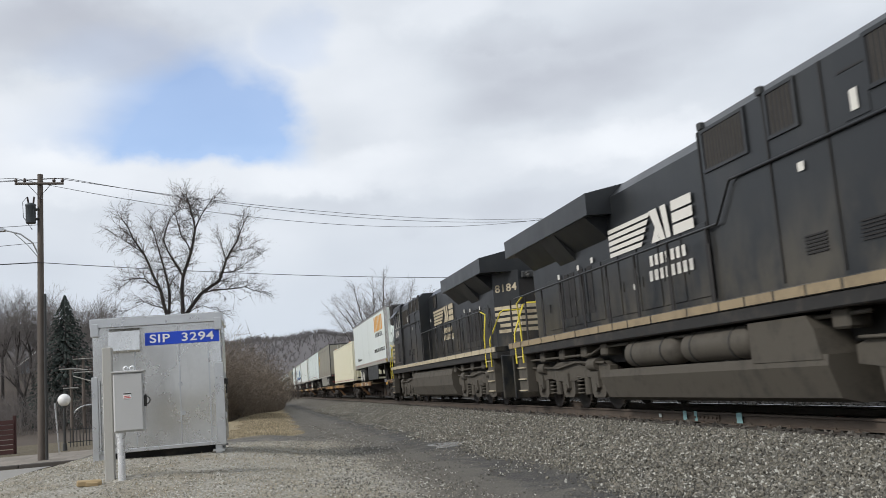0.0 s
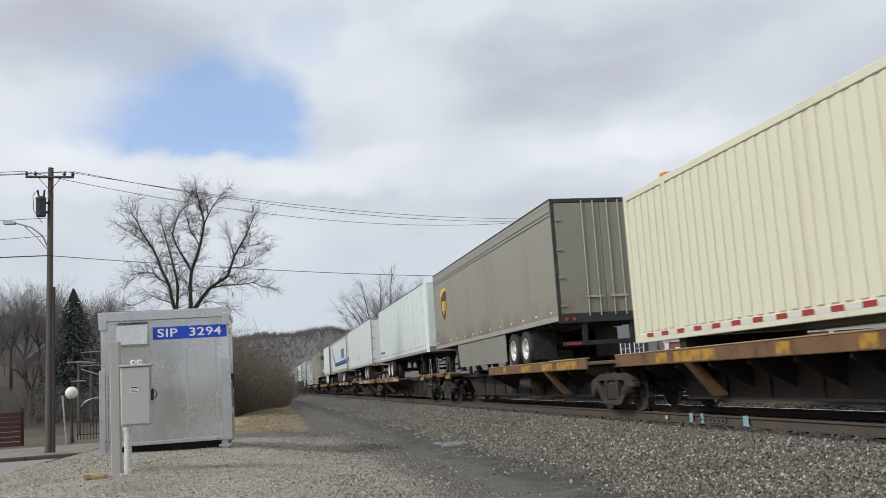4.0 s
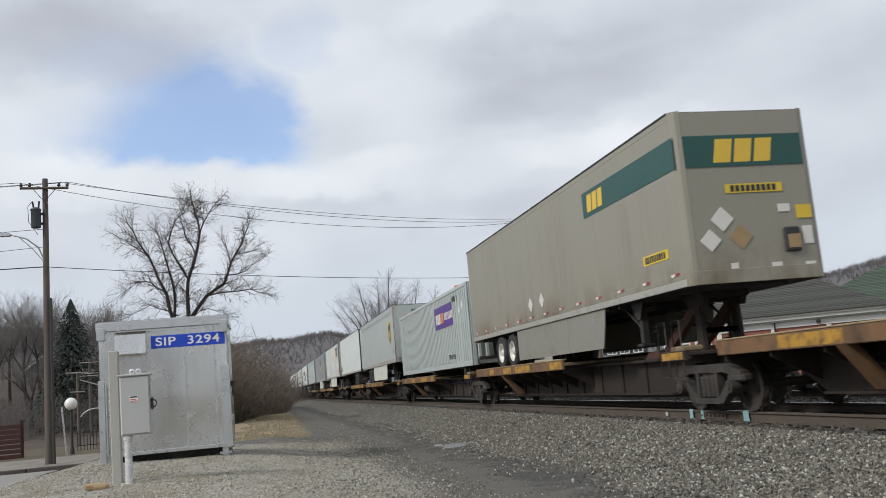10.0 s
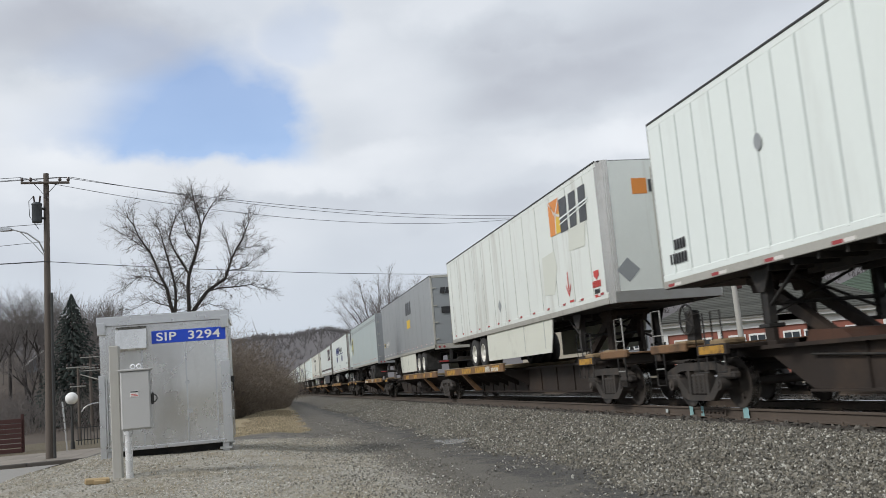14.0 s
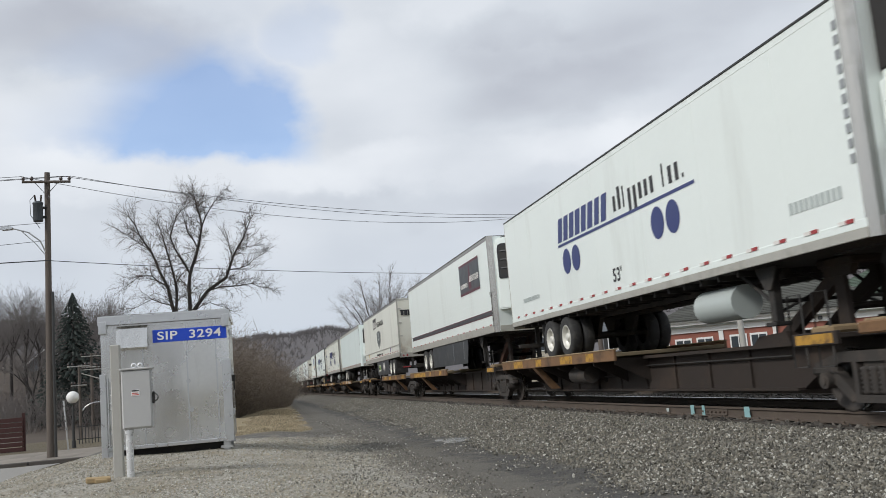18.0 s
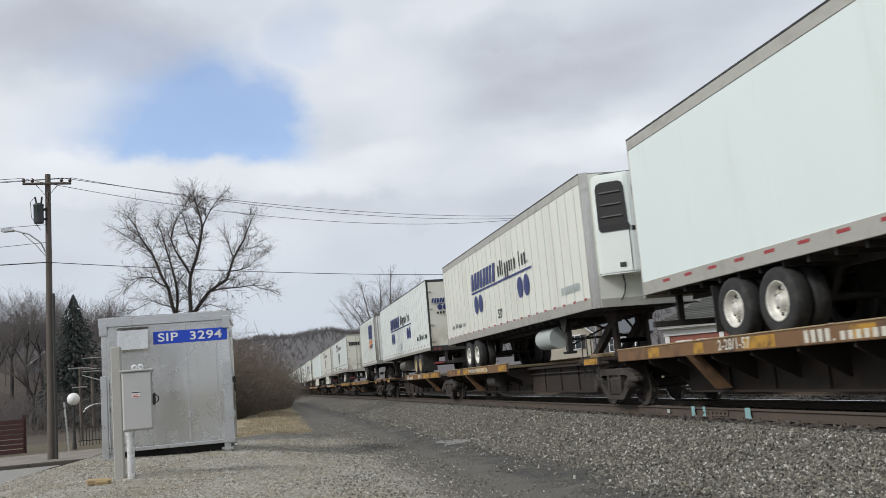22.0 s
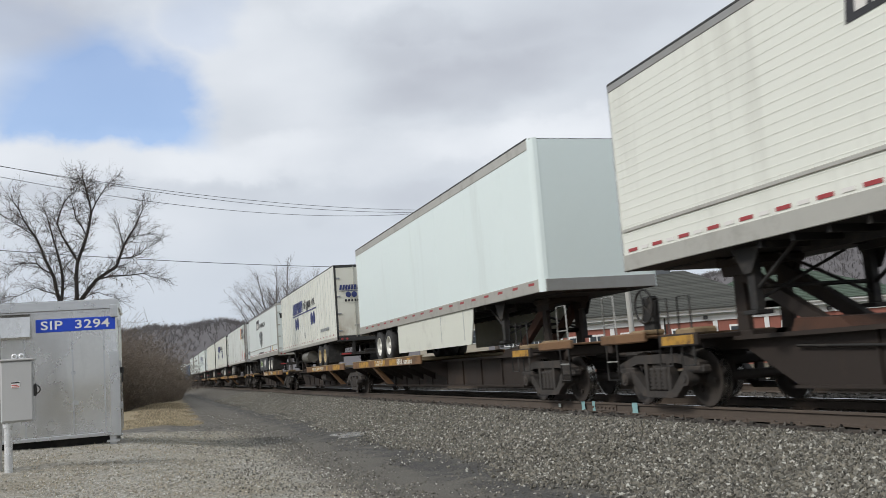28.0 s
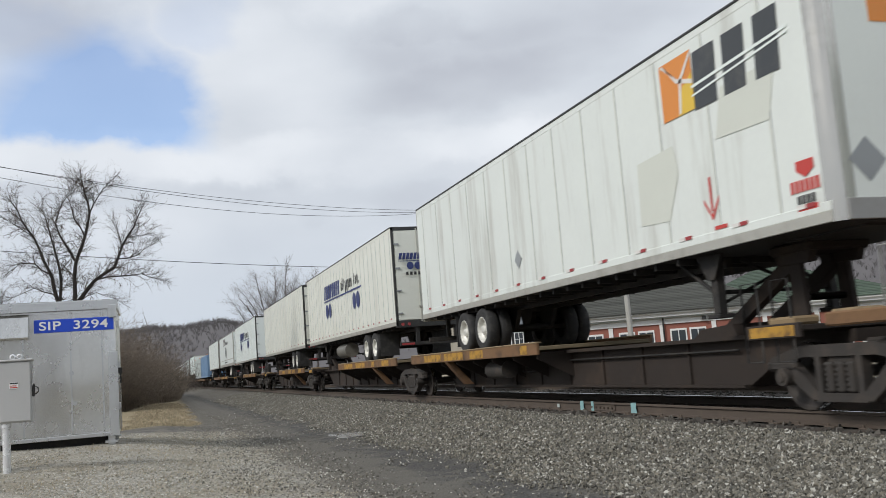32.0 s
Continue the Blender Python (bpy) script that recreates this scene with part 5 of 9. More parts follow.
def spruce(x, y, h, rad, seed):
    rng = random.Random(seed)
    t = thing("spruce_tree", "dark green spruce among bare trees", "tree")
    part("trunk", Geo().cyl((x, y, -1.2), (x, y, h - 0.4), 0.16, 0.02, n=8), M["bark"], t)
    g = Geo()
    z = 0.3
    while z < h:
        f = 1 - z / h
        n = int(8 + 14 * f)
        for k in range(n):
            a = 2 * math.pi * (k + rng.random()) / n
            ln = rad * (f ** 0.85) * rng.uniform(0.68, 1.15) + 0.03
            c, s = math.cos(a), math.sin(a)
            for q in (0.35, 0.6, 0.85, 1.0):
                px, py, pz = x + c * ln * q, y + s * ln * q, z - 0.22 * ln * q * q + rng.uniform(-0.05, 0.05)
                w, l = 0.05 + 0.22 * f, (0.10 + 0.30 * f) * rng.uniform(0.7, 1.3)
                tip = (px + c * l, py + s * l, pz - 0.10)
                g.add([(px - s * w, py + c * w, pz - 0.05), (px + s * w, py - c * w, pz - 0.05), tip, (px, py, pz + 0.12)], [(0, 1, 3), (1, 2, 3), (2, 0, 3)])
        z += 0.20 + 0.10 * f
    part("crown", g, M["spruce"], t, "dense drooping dark green needles")


spruce(-13.75, 73.5, 9.45, 3.4, 4)


def thicket(name, label, n, area, hrange, material, seed, cat="brush"):
    """tangled bare stems"""
    rng = random.Random(seed)
    g = Geo()
    for _ in range(n):
        x, y, z = area(rng)
        h = rng.uniform(*hrange)
        p = Vector((x, y, z - 0.1))
        d = Vector((rng.uniform(-0.7, 0.7), rng.uniform(-0.7, 0.7), 1)).normalized()
        q = p + d * h * rng.uniform(0.3, 0.5)
        g.cyl(p, q, 0.018, 0.013, n=3, caps=False)
        for _k in range(3):
            e = q + (d + Vector((rng.uniform(-1.0, 1.0), rng.uniform(-1.0, 1.0), rng.uniform(-0.3, 0.6)))).normalized() * h * rng.uniform(0.3, 0.6)
            g.cyl(q, e, 0.011, 0.005, n=3, caps=False)
            f = e + Vector((rng.uniform(-0.5, 0.5), rng.uniform(-0.5, 0.5), rng.uniform(-0.3, 0.4))) * h * 0.3
            g.cyl(q.lerp(e, 0.6), f, 0.008, 0.004, n=3, caps=False)
    tagged(part(name, g, material), label, cat, kind="stuff")


def lane_side(y):
    """where the brush ends beside the lane"""
    return float(np.interp(y, (50, 53, 64, 80, 100, 140), (-1.7, -1.25, 0.0, 2.25, 3.1, 3.6)))


def brush_bank(n, seed):
    """a dense tangle of fine arching twigs, lower towards the lane"""
    rng = random.Random(seed)
    g = Geo()
    for _ in range(n):
        y = 51.5 + 62 * rng.random() ** 1.7
        back = abs(rng.gauss(0, 1.0)) * 1.7
        x = lane_side(y) - back
        h = (1.8 + 1.75 * min(back, 1.9)) * rng.uniform(0.55, 1.12) * (1.0 if y < 75 else 0.9)
        p, d, r = Vector((x, y, float(lie(x, y)) - 0.1)), Vector((rng.gauss(0, 0.30), rng.gauss(0, 0.30), 1)).normalized(), 0.014
        for k in range(4):
            q = p + d * h * 0.27
            g.cyl(p, q, r, r * 0.75, n=3, caps=False)
            for _k in range(2):
                e = q + (d * 0.5 + Vector((rng.uniform(-1, 1), rng.uniform(-1, 1), rng.uniform(-0.5, 0.7)))).normalized() * h * rng.uniform(0.08, 0.24)
                g.cyl(q, e, 0.009, 0.005, n=3, caps=False)
            d = (d + Vector((rng.gauss(0, 0.32), rng.gauss(0, 0.32), -0.10))).normalized()
            p, r = q, r * 0.75
    tagged(part("brush_thicket", g, M["brush"]), "tall tangle of dry brown brush beside the lane", "brush", kind="stuff")


brush_bank(4300, 21)


def _edge(rng):
    x, y = -8.5 - 18 * rng.random(), 66 + 26 * rng.random()
    return x, y, -0.9 + 0.03 * (y - 60)


thicket("slope_undergrowth", "dark leafless undergrowth on the wooded slope", 2600, _edge, (1.2, 4.2), M["far_twig"], 22)


def _row(rng):
    a, d = radians(-1.5 + 8.0 * rng.random()), 130 + 60 * rng.random()
    return d * math.sin(a) - 3, d * math.cos(a), -0.6


thicket("far_brush", "brown brush along the distant line", 900, _row, (2.5, 5.5), M["twig"], 23)


def blades(name, label, n, area, h, seed):
    rng = np.random.default_rng(seed)
    x, y = area(rng, n)
    n = len(x)
    z = lie(x, y)
    a = rng.uniform(0, np.pi, n)
    hh = rng.uniform(h[0], h[1], n)
    w = 0.006 + 0.0004 * y
    lx, ly = rng.normal(0, 0.35, n) * hh, rng.normal(0, 0.35, n) * hh
    P = np.stack([np.stack([x - w * np.cos(a), y - w * np.sin(a), z - 0.01], -1), np.stack([x + w * np.cos(a), y + w * np.sin(a), z - 0.01], -1), np.stack([x + lx, y + ly, z + hh], -1)], 1)
    me = bpy.data.meshes.new(name)
    me.from_pydata(P.reshape(-1, 3).tolist(), [], np.arange(n * 3).reshape(-1, 3).tolist())
    me.materials.append(M["dry_grass"])
    tagged(new(name, me), label, "grass", kind="stuff")


def _lawn(rng, n):
    y = 30.5 + 38 * rng.uniform(0, 1, n) ** 1.4
    return rng.uniform(-1.6, 0.75, n) + 0.02 * y + 0.25 * np.sin(y), y


blades("dry_grass", "flattened tan dry grass beside the lane", 16000, _lawn, (0.02, 0.07), 31)


def _tufts(rng, n):
    c = np.array([(-1.35, 13.2), (-1.0, 12.6), (-0.4, 15.5), (0.1, 17.2), (-0.9, 18.0), (0.7, 20.0), (-1.7, 15.9), (-2.9, 18.2), (0.3, 13.5), (1.1, 22.5)])
    k = rng.integers(0, len(c), n)
    return c[k, 0] + rng.normal(0, 0.28, n), c[k, 1] + rng.normal(0, 0.6, n)


blades("grass_tufts", "sparse dry grass tufts in the gravel", 700, _tufts, (0.01, 0.04), 32)


# ---------------------------------------------------------------- hills
def ridge(az):
    pts = [(-180, 4.0), (-60, 4.5), (-30, 5.0), (-14, 4.8), (-7, 4.2), (-1.3, 3.0), (0.2, 3.2), (1.2, 3.1), (2.3, 3.15), (3.2, 3.3), (4.3, 3.4), (5.4, 3.1), (12, 2.9), (17, 3.2), (20, 3.45), (24, 3.9), (29, 3.8), (34, 3.8), (38, 4.5), (42, 4.8), (46, 4.9), (60, 5.0), (120, 4.5), (180, 4.0)]
    return np.interp(az, [p[0] for p in pts], [p[1] for p in pts])


def hills():
    az = np.concatenate([np.arange(-180, -20, 4.0), np.arange(-20, 60, 0.35), np.arange(60, 181, 4.0)])
    rr = np.array([300.0, 380, 450, 520, 580, 640, 700])
    A, R = np.meshgrid(az, rr)
    top = 0.917 + 640 * np.tan(np.radians(ridge(A)))
    f = smooth(320, 640, R)
    bump = 0.7 * np.sin(A * 1.7 + R * 0.02) + 0.5 * np.sin(A * 4.3 - R * 0.05)
    Z = -2 + (top + 2) * f ** 0.9 + bump * f * (R < 660) - (R > 660) * 12
    P = np.stack([R * np.sin(np.radians(A)), R * np.cos(np.radians(A)), Z], -1)
    n, m = P.shape[:2]
    idx = np.arange(n * m).reshape(n, m)
    F = np.stack([idx[:-1, :-1], idx[:-1, 1:], idx[1:, 1:], idx[1:, :-1]], -1).reshape(-1, 4)
    me = bpy.data.meshes.new("hillside")
    me.from_pydata(P.reshape(-1, 3).tolist(), [], F.tolist())
    me.polygons.foreach_set("use_smooth", [True] * len(F))
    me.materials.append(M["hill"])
    tagged(new("hillside", me), "distant brown wooded hills round the valley", "hill", kind="structure")
    rng = random.Random(9)
    g = Geo()
    for k in range(9500):
        a = rng.uniform(-16, 48)
        r = 400 + 243 * rng.random() ** (0.55 if k % 4 else 0.05)
        t = 0.917 + 640 * math.tan(radians(float(ridge(a))))
        z = -2 + (t + 2) * float(smooth(320, 640, r)) ** 0.9 - 1.5
        sliver_tree(g, r * math.sin(radians(a)), r * math.cos(radians(a)), z, rng.uniform(3.0, 6.5), 0.16, 7, rng)
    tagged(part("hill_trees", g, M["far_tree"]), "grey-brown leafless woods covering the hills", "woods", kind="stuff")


def sliver_tree(g, x, y, z, h, w, n, rng):
    """a far leafless tree: a thin trunk and a fan of slender limbs, three-sided"""
    g.cyl((x, y, z), (x + rng.uniform(-0.05, 0.05) * h, y, z + h * 0.7), w, w * 0.5, n=3, caps=False)
    for _ in range(n):
        u = z + h * rng.uniform(0.22, 0.6)
        a, reach = rng.uniform(0, 2 * math.pi), h * rng.uniform(0.10, 0.34)
        g.cyl((x, y, u), (x + math.cos(a) * reach, y + math.sin(a) * reach, min(u + h * rng.uniform(0.2, 0.45), z + h)), w * 0.6, w * 0.25, n=3, caps=False)


hills()


def wooded_bank():
    az = np.arange(-40, -4.5, 0.7)
    rr = np.array([58.0, 72, 86, 100, 118, 140])
    A, R = np.meshgrid(az, rr)
    f = smooth(58, 128, R) * smooth(-4.6, -8.5, A)
    Z = -1.3 + 9.0 * f + 0.5 * np.sin(A * 3.0 + R) * f
    P = np.stack([R * np.sin(np.radians(A)), R * np.cos(np.radians(A)), Z], -1)
    n, m = P.shape[:2]
    idx = np.arange(n * m).reshape(n, m)
    F = np.stack([idx[:-1, :-1], idx[:-1, 1:], idx[1:, 1:], idx[1:, :-1]], -1).reshape(-1, 4)
    me = bpy.data.meshes.new("wooded_bank")
    me.from_pydata(P.reshape(-1, 3).tolist(), [], F.tolist())
    me.polygons.foreach_set("use_smooth", [True] * len(F))
    me.materials.append(M["litter"])
    tagged(new("wooded_bank", me), "dark leaf-littered bank below bare woods", "bank", kind="structure")


wooded_bank()
_rng, _g = random.Random(44), Geo()
for _ in range(105):
    _a, _d = _rng.uniform(-17, -4.6), _rng.uniform(88, 128)
    _x, _y = _d * math.sin(radians(_a)), _d * math.cos(radians(_a))
    sliver_tree(_g, _x, _y, bank_height(_x, _y) - 0.4, _rng.uniform(4.0, 8.5), 0.042, 24, _rng)
tagged(part("bank_woods", _g, M["far_twig"]), "crowded thin leafless trees on the dark bank", "woods", kind="stuff")


# ---------------------------------------------------------------- buildings
def hip_roof(parent, material, label, x0, x1, y0, y1, z0, a0, a1, ym, zr, n=16):
    """a hip roof of overlapping courses, each a piece of its own"""
    ring = lambda t: [(x0 + (a0 - x0) * t, y0 + (ym - y0) * t), (x1 + (a1 - x1) * t, y0 + (ym - y0) * t), (x1 + (a1 - x1) * t, y1 + (ym - y1) * t), (x0 + (a0 - x0) * t, y1 + (ym - y1) * t)]
    deck = [(x, y, z0 - 0.04) for x, y in ring(0)] + [(x, y, zr - 0.04) for x, y in ring(1)]
    roof = part("roof", Geo().add(deck, [(k, (k + 1) % 4, (k + 1) % 4 + 4, k + 4) for k in range(4)] + [(3, 2, 1, 0)]), material, parent, label)
    for i in range(n):
        t0, t1 = i / n, (i + 1.12) / n if i < n - 1 else 1.0
        z_0, z_1 = z0 + (zr - z0) * t0, z0 + (zr - z0) * min(t1, 1.0)
        lo, hi = ring(t0), ring(min(t1, 1.0))
        vs = [(x, y, z_0 + 0.035) for x, y in lo] + [(x, y, z_1 + 0.005) for x, y in hi] + [(x, y, z_0 - 0.02) for x, y in lo]
        part("shingle_course", Geo().add(vs, [(k, (k + 1) % 4, (k + 1) % 4 + 4, k + 4) for k in range(4)] + [(k + 8, (k + 1) % 4 + 8, (k + 1) % 4, k) for k in range(4)]), material, roof)
    return roof


def window(parent, x, y, z0, z1, w, glass="dark_glass", shutters=None):
    f = part("window", Geo().box(x - w / 2 - 0.09, x + w / 2 + 0.09, y - 0.06, y, z0 - 0.1, z1 + 0.12, 0.01), M["white_trim"], parent)
    for a, b in ((x - w / 2, x - 0.03), (x + 0.03, x + w / 2)):
        for c, d in ((z0, (z0 + z1) / 2 - 0.02), ((z0 + z1) / 2 + 0.02, z1)):
            part("pane", Geo().box(a, b, y - 0.066, y - 0.058, c, d), M[glass], f)
    if shutters:
        for s in (-1, 1):
            a, b = sorted((x + s * (w / 2 + 0.12), x + s * (w / 2 + 0.45)))
            part("shutter", Geo().box(a, b, y - 0.05, y, z0 - 0.05, z1 + 0.05, 0.005), M[shutters], f)
    return f


def brick_hall():
    a = radians(33.5)
    m = Matrix.Translation((60 * math.sin(a), 60 * math.cos(a), -0.9)) @ Matrix.Rotation(-a + radians(6), 4, "Z")
    t = thing("brick_hall", "low red brick hall with green hip roofs and white cornice", "building", m)
    e = 3.66
    part("wall", Geo().box(-9.0, 12.0, 0, 9.6, -0.6, e), M["brick"], t)
    hip_roof(t, M["brown_roof"], "weathered grey-green shingle roof", -9.6, 4.6, -0.75, 9.9, e + 0.32, -3.4, -0.4, 4.4, 6.85, 26)
    hip_roof(t, M["green_roof"], "dark green shingle roof", -1.6, 12.7, -0.7, 10.3, e + 0.33, 5.1, 5.9, 4.9, 6.75, 26)
    c = part("cornice", Geo().box(-9.4, 12.4, -0.5, 0.0, e - 0.02, e + 0.2, 0.02), M["white_trim"], t)
    part("gutter", Geo().box(-9.55, 12.55, -0.66, -0.48, e + 0.17, e + 0.31, 0.03), M["white_trim"], c)
    part("moulding", Geo().box(-9.3, 12.3, -0.38, -0.02, e - 0.09, e - 0.022, 0.01), M["soft_grey"], c)
    part("frieze", Geo().box(-9.1, 12.1, -0.10, -0.003, e - 0.46, e - 0.09, 0.01), M["white_trim"], c)
    for x in (-8.9, -5.6, -2.4, 0.8, 3.9, 7.0, 9.6, 11.9):
        part("pilaster", Geo().box(x - 0.14, x + 0.14, -0.08, 0, -0.5, e - 0.47, 0.01), M["white_trim"], t)
    for x in (-7.9, -6.6, -4.6, -3.4, -1.4, -0.2, 2.3, 5.4, 8.3, 10.8):
        window(t, x, 0.0, 1.1, 2.75, 0.85 if x < 0 else 1.15)
    part("downspout", Geo().tube([(-2.3, -0.3, e), (-2.3, -0.12, e - 0.5), (-2.3, -0.12, -0.5)], 0.05, 6), M["dark_trim"], t)
    for x in (0.1, 7.5):
        part("floodlight", Geo().box(x, x + 0.25, -0.3, -0.1, e - 0.35, e - 0.15, 0.02), M["dark_trim"], t)
    part("ridge_vent", Geo().box(-2.6, -1.3, 4.1, 4.7, 6.6, 7.0, 0.02), M["slate"], t)


brick_hall()


def house(name, label, az, d, w, depth, eave, peak, wall, roof, rows, turn=0.0, base=-1.0, gable=True):
    """gable: its gable faces the viewer, else its long eave side does"""
    a = radians(az)
    m = Matrix.Translation((d * math.sin(a), d * math.cos(a), base)) @ Matrix.Rotation(-a + radians(turn), 4, "Z")
    t = thing(name, label, "house", m)
    sl, axis = (peak - eave) / (w / 2), "y" if gable else "x"
    lo, hi, c = (0.0, depth, 0.0) if gable else (-depth / 2, depth / 2, w / 2)
    part("wall", Geo().prism([(c - w / 2, -0.8), (c + w / 2, -0.8), (c + w / 2, eave), (c, peak), (c - w / 2, eave)], axis, lo, hi), M[wall], t)
    for k in range(int((eave - 0.2) / 0.28)):
        if gable and wall != "white":
            part("clapboard", Geo().prism([(-0.022, 0.0), (0.01, 0.0), (0.01, 0.27), (-0.006, 0.27)], "x", -w / 2, w / 2), M[wall], t).matrix_basis = pose(0, 0, 0.2 + 0.28 * k)
    for s in (-1, 1):
        out = c + s * (w / 2 + 0.35)
        part("roof", Geo().prism([(c, peak + 0.12), (out, eave - 0.35 * sl + 0.12), (out, eave - 0.35 * sl + 0.01), (c, peak + 0.01)], axis, lo - 0.4, hi + 0.4), M[roof], t)
        part("barge_board", Geo().prism([(c, peak + 0.01), (out, eave - 0.35 * sl + 0.01), (out, eave - 0.35 * sl - 0.16), (c, peak - 0.17)], axis, lo - 0.42, lo - 0.36), M["white_trim"], t)
    for x, z0, z1, ww in rows:
        window(t, x, -0.02, z0, z1, ww, shutters="dark_trim")


house("house", "beige clapboard house with black-shuttered windows beyond the tracks", 18.35, 95, 7.1, 9, 5.3, 8.2, "beige", "slate", [(-1.8, 3.7, 5.0, 1.1), (1.8, 3.7, 5.0, 1.1)])
house("house", "grey sided house with white windows beyond the tracks", 22.5, 84, 6.0, 4.4, 4.6, 6.1, "grey_siding", "slate", [(-1.1, 3.0, 4.1, 0.7), (0.0, 3.0, 4.1, 0.7), (1.2, 3.0, 4.1, 0.7)], gable=False)
house("house", "small grey house half hidden in woods", -11.9, 104, 4.5, 7, 3.4, 5.0, "grey_siding", "slate", [(0.0, 1.3, 2.4, 0.8)], -20, 2.4)
house("house", "white house on the distant hill", 38.2, 300, 9, 9, 5.5, 8.0, "white", "slate", [(-2, 2, 3.6, 1.2), (2, 2, 3.6, 1.2)], 10, 14.5)

# ---------------------------------------------------------------- the train: wheels and bogies
ROLLING = []    # things that run with the train: (object, distance along the train)
SPINNING = []   # wheelsets: (object, distance along the train, radius)


def wheelset_mesh(r, gauge=0.75):
    face, tread = Geo(), (Geo(), Geo())
    for s in (-1, 1):
        x, rim = s * gauge, tread[s > 0]
        rim.lathe([(r, -0.065), (r, 0.055)] if s < 0 else [(r, -0.055), (r, 0.065)], (x, 0, 0), "x", 24)
        rim.lathe([(r + 0.028, 0.04 if s < 0 else -0.07), (r + 0.028, 0.07 if s < 0 else -0.04)], (x, 0, 0), "x", 24)
        face.lathe([(r, -0.066 * 1), (r * 0.86, -0.066), (r * 0.80, -0.03), (r * 0.36, -0.035), (r * 0.30, -0.09), (0.01, -0.09)], (x, 0, 0), "x", 24)
        face.lathe([(r, 0.066), (r * 0.86, 0.066), (r * 0.80, 0.03), (r * 0.36, 0.035), (r * 0.30, 0.09), (0.01, 0.09)], (x, 0, 0), "x", 24)
    face.cyl((-1.0, 0, 0), (1.0, 0, 0), 0.075, n=10)
    # two small cast marks, so that the turning shows
    for k in range(3):
        a = 2.1 * k
        face.box(-gauge - 0.075, -gauge - 0.03, r * 0.55 * math.cos(a) - 0.03, r * 0.55 * math.cos(a) + 0.03, r * 0.55 * math.sin(a) - 0.03, r * 0.55 * math.sin(a) + 0.03)
    return face.mesh("wheelset", M["wheel_face"]), [t.mesh("tread", M["tread"]) for t in tread]


WHEELS = {r: wheelset_mesh(r) for r in (0.42, 0.53)}


def freight_side_frame(s):
    g = Geo()
    x0, x1 = s * 1.02 - 0.07, s * 1.02 + 0.07
    g.prism([(-1.18, 0.66), (-0.62, 0.80), (0.62, 0.80), (1.18, 0.66), (1.18, 0.54), (0.60, 0.66), (-0.60, 0.66), (-1.18, 0.54)], "x", x0, x1)
    g.prism([(-0.52, 0.24), (0.52, 0.24), (0.40, 0.14), (-0.40, 0.14)], "x", x0, x1)
    for t in (-1, 1):
        g.prism([(t * 1.18, 0.54), (t * 0.98, 0.52), (t * 0.46, 0.14), (t * 0.36, 0.24), (t * 0.74, 0.56), (t * 0.80, 0.68)], "x", x0, x1)
        g.box(x0, x1, t * 0.33 - 0.045, t * 0.33 + 0.045, 0.22, 0.72)
        g.box(x0 - 0.01, x1 + 0.01, min(t * 0.72, t * 1.26), max(t * 0.72, t * 1.26), 0.50, 0.62, 0.03)
        g.cyl((s * 1.0, t * 0.89, 0.43), (s * 1.18, t * 0.89, 0.43), 0.11, n=12)
        g.cyl((s * 1.17, t * 0.89, 0.43), (s * 1.20, t * 0.89, 0.43), 0.06, n=8)
    return g


def spring(s):
    return Geo().lathe([(0.055 if k % 2 == 0 else 0.083, 0.029 * k) for k in range(13)], (s * 1.04, 0, 0.25), "z", 8)


BOGIE = {}
for _s, _n in ((-1, "near"), (1, "far")):
    BOGIE[_n] = freight_side_frame(_s).mesh("side_frame", M["bogie"])
    BOGIE["s" + _n] = spring(_s).mesh("spring", M["bogie"])
_g = Geo().box(-1.05, 1.05, -0.22, 0.22, 0.56, 0.74, 0.03).box(-0.35, 0.35, -0.35, 0.35, 0.70, 0.84, 0.03)
BOGIE["bolster"] = _g.mesh("bogie", M["bogie"])


def put(name, mesh, parent, x=0.0, y=0.0, z=0.0, label=""):
    ob = part(name, mesh, None, parent, label)
    ob.matrix_basis = pose(x, y, z)
    return ob


def bogie(car, y, s):
    b = put("bogie", BOGIE["bolster"], car, 0, y, 0)
    for n in ("near", "far"):
        put("side_frame", BOGIE[n], b)
        for q in (-0.17, 0.0, 0.17) if n == "near" else (0.0,):
            put("spring", BOGIE["s" + n], b, 0, q)
    for t in (-0.89, 0.89):
        face, tread = WHEELS[0.42]
        w = put("wheelset", face, b, 0, t, 0.42)
        SPINNING.append((w, s + y + t, 0.42))
        # the polished tread turns with its wheel: it is round, so it stays on the bogie
        for side in tread:
            put("tread", side, b, 0, t, 0.42)


# ---------------------------------------------------------------- spine cars
def sill_geo(p):
    g = Geo()
    g.prism([(0.35, 0.96), (p - 0.35, 0.96), (p - 0.35, 0.80), (p - 1.45, 0.80), (p - 2.5, 0.27), (2.5, 0.27), (1.45, 0.80), (0.35, 0.80)], "x", -0.46, 0.46)
    g.box(-0.62, 0.62, 0.5, p - 0.5, 0.93, 0.99)
    g.box(-0.56, 0.56, 2.5, p - 2.5, 0.25, 0.29)
    for k in range(1, 9):
        y = 2.5 + (p - 5.0) * k / 9
        g.box(-0.50, 0.50, y - 0.015, y + 0.015, 0.29, 0.93)
    return g


def deck_geo(a, b):
    return Geo().box(-1.24, 1.24, a, b, 1.02, 1.10, 0.01)


def edge_geo(a, b, s):
    x0, x1 = (-1.30, -1.235) if s < 0 else (1.235, 1.30)
    g = Geo().box(x0, x1, a, b, 0.93, 1.17, 0.012)
    return g


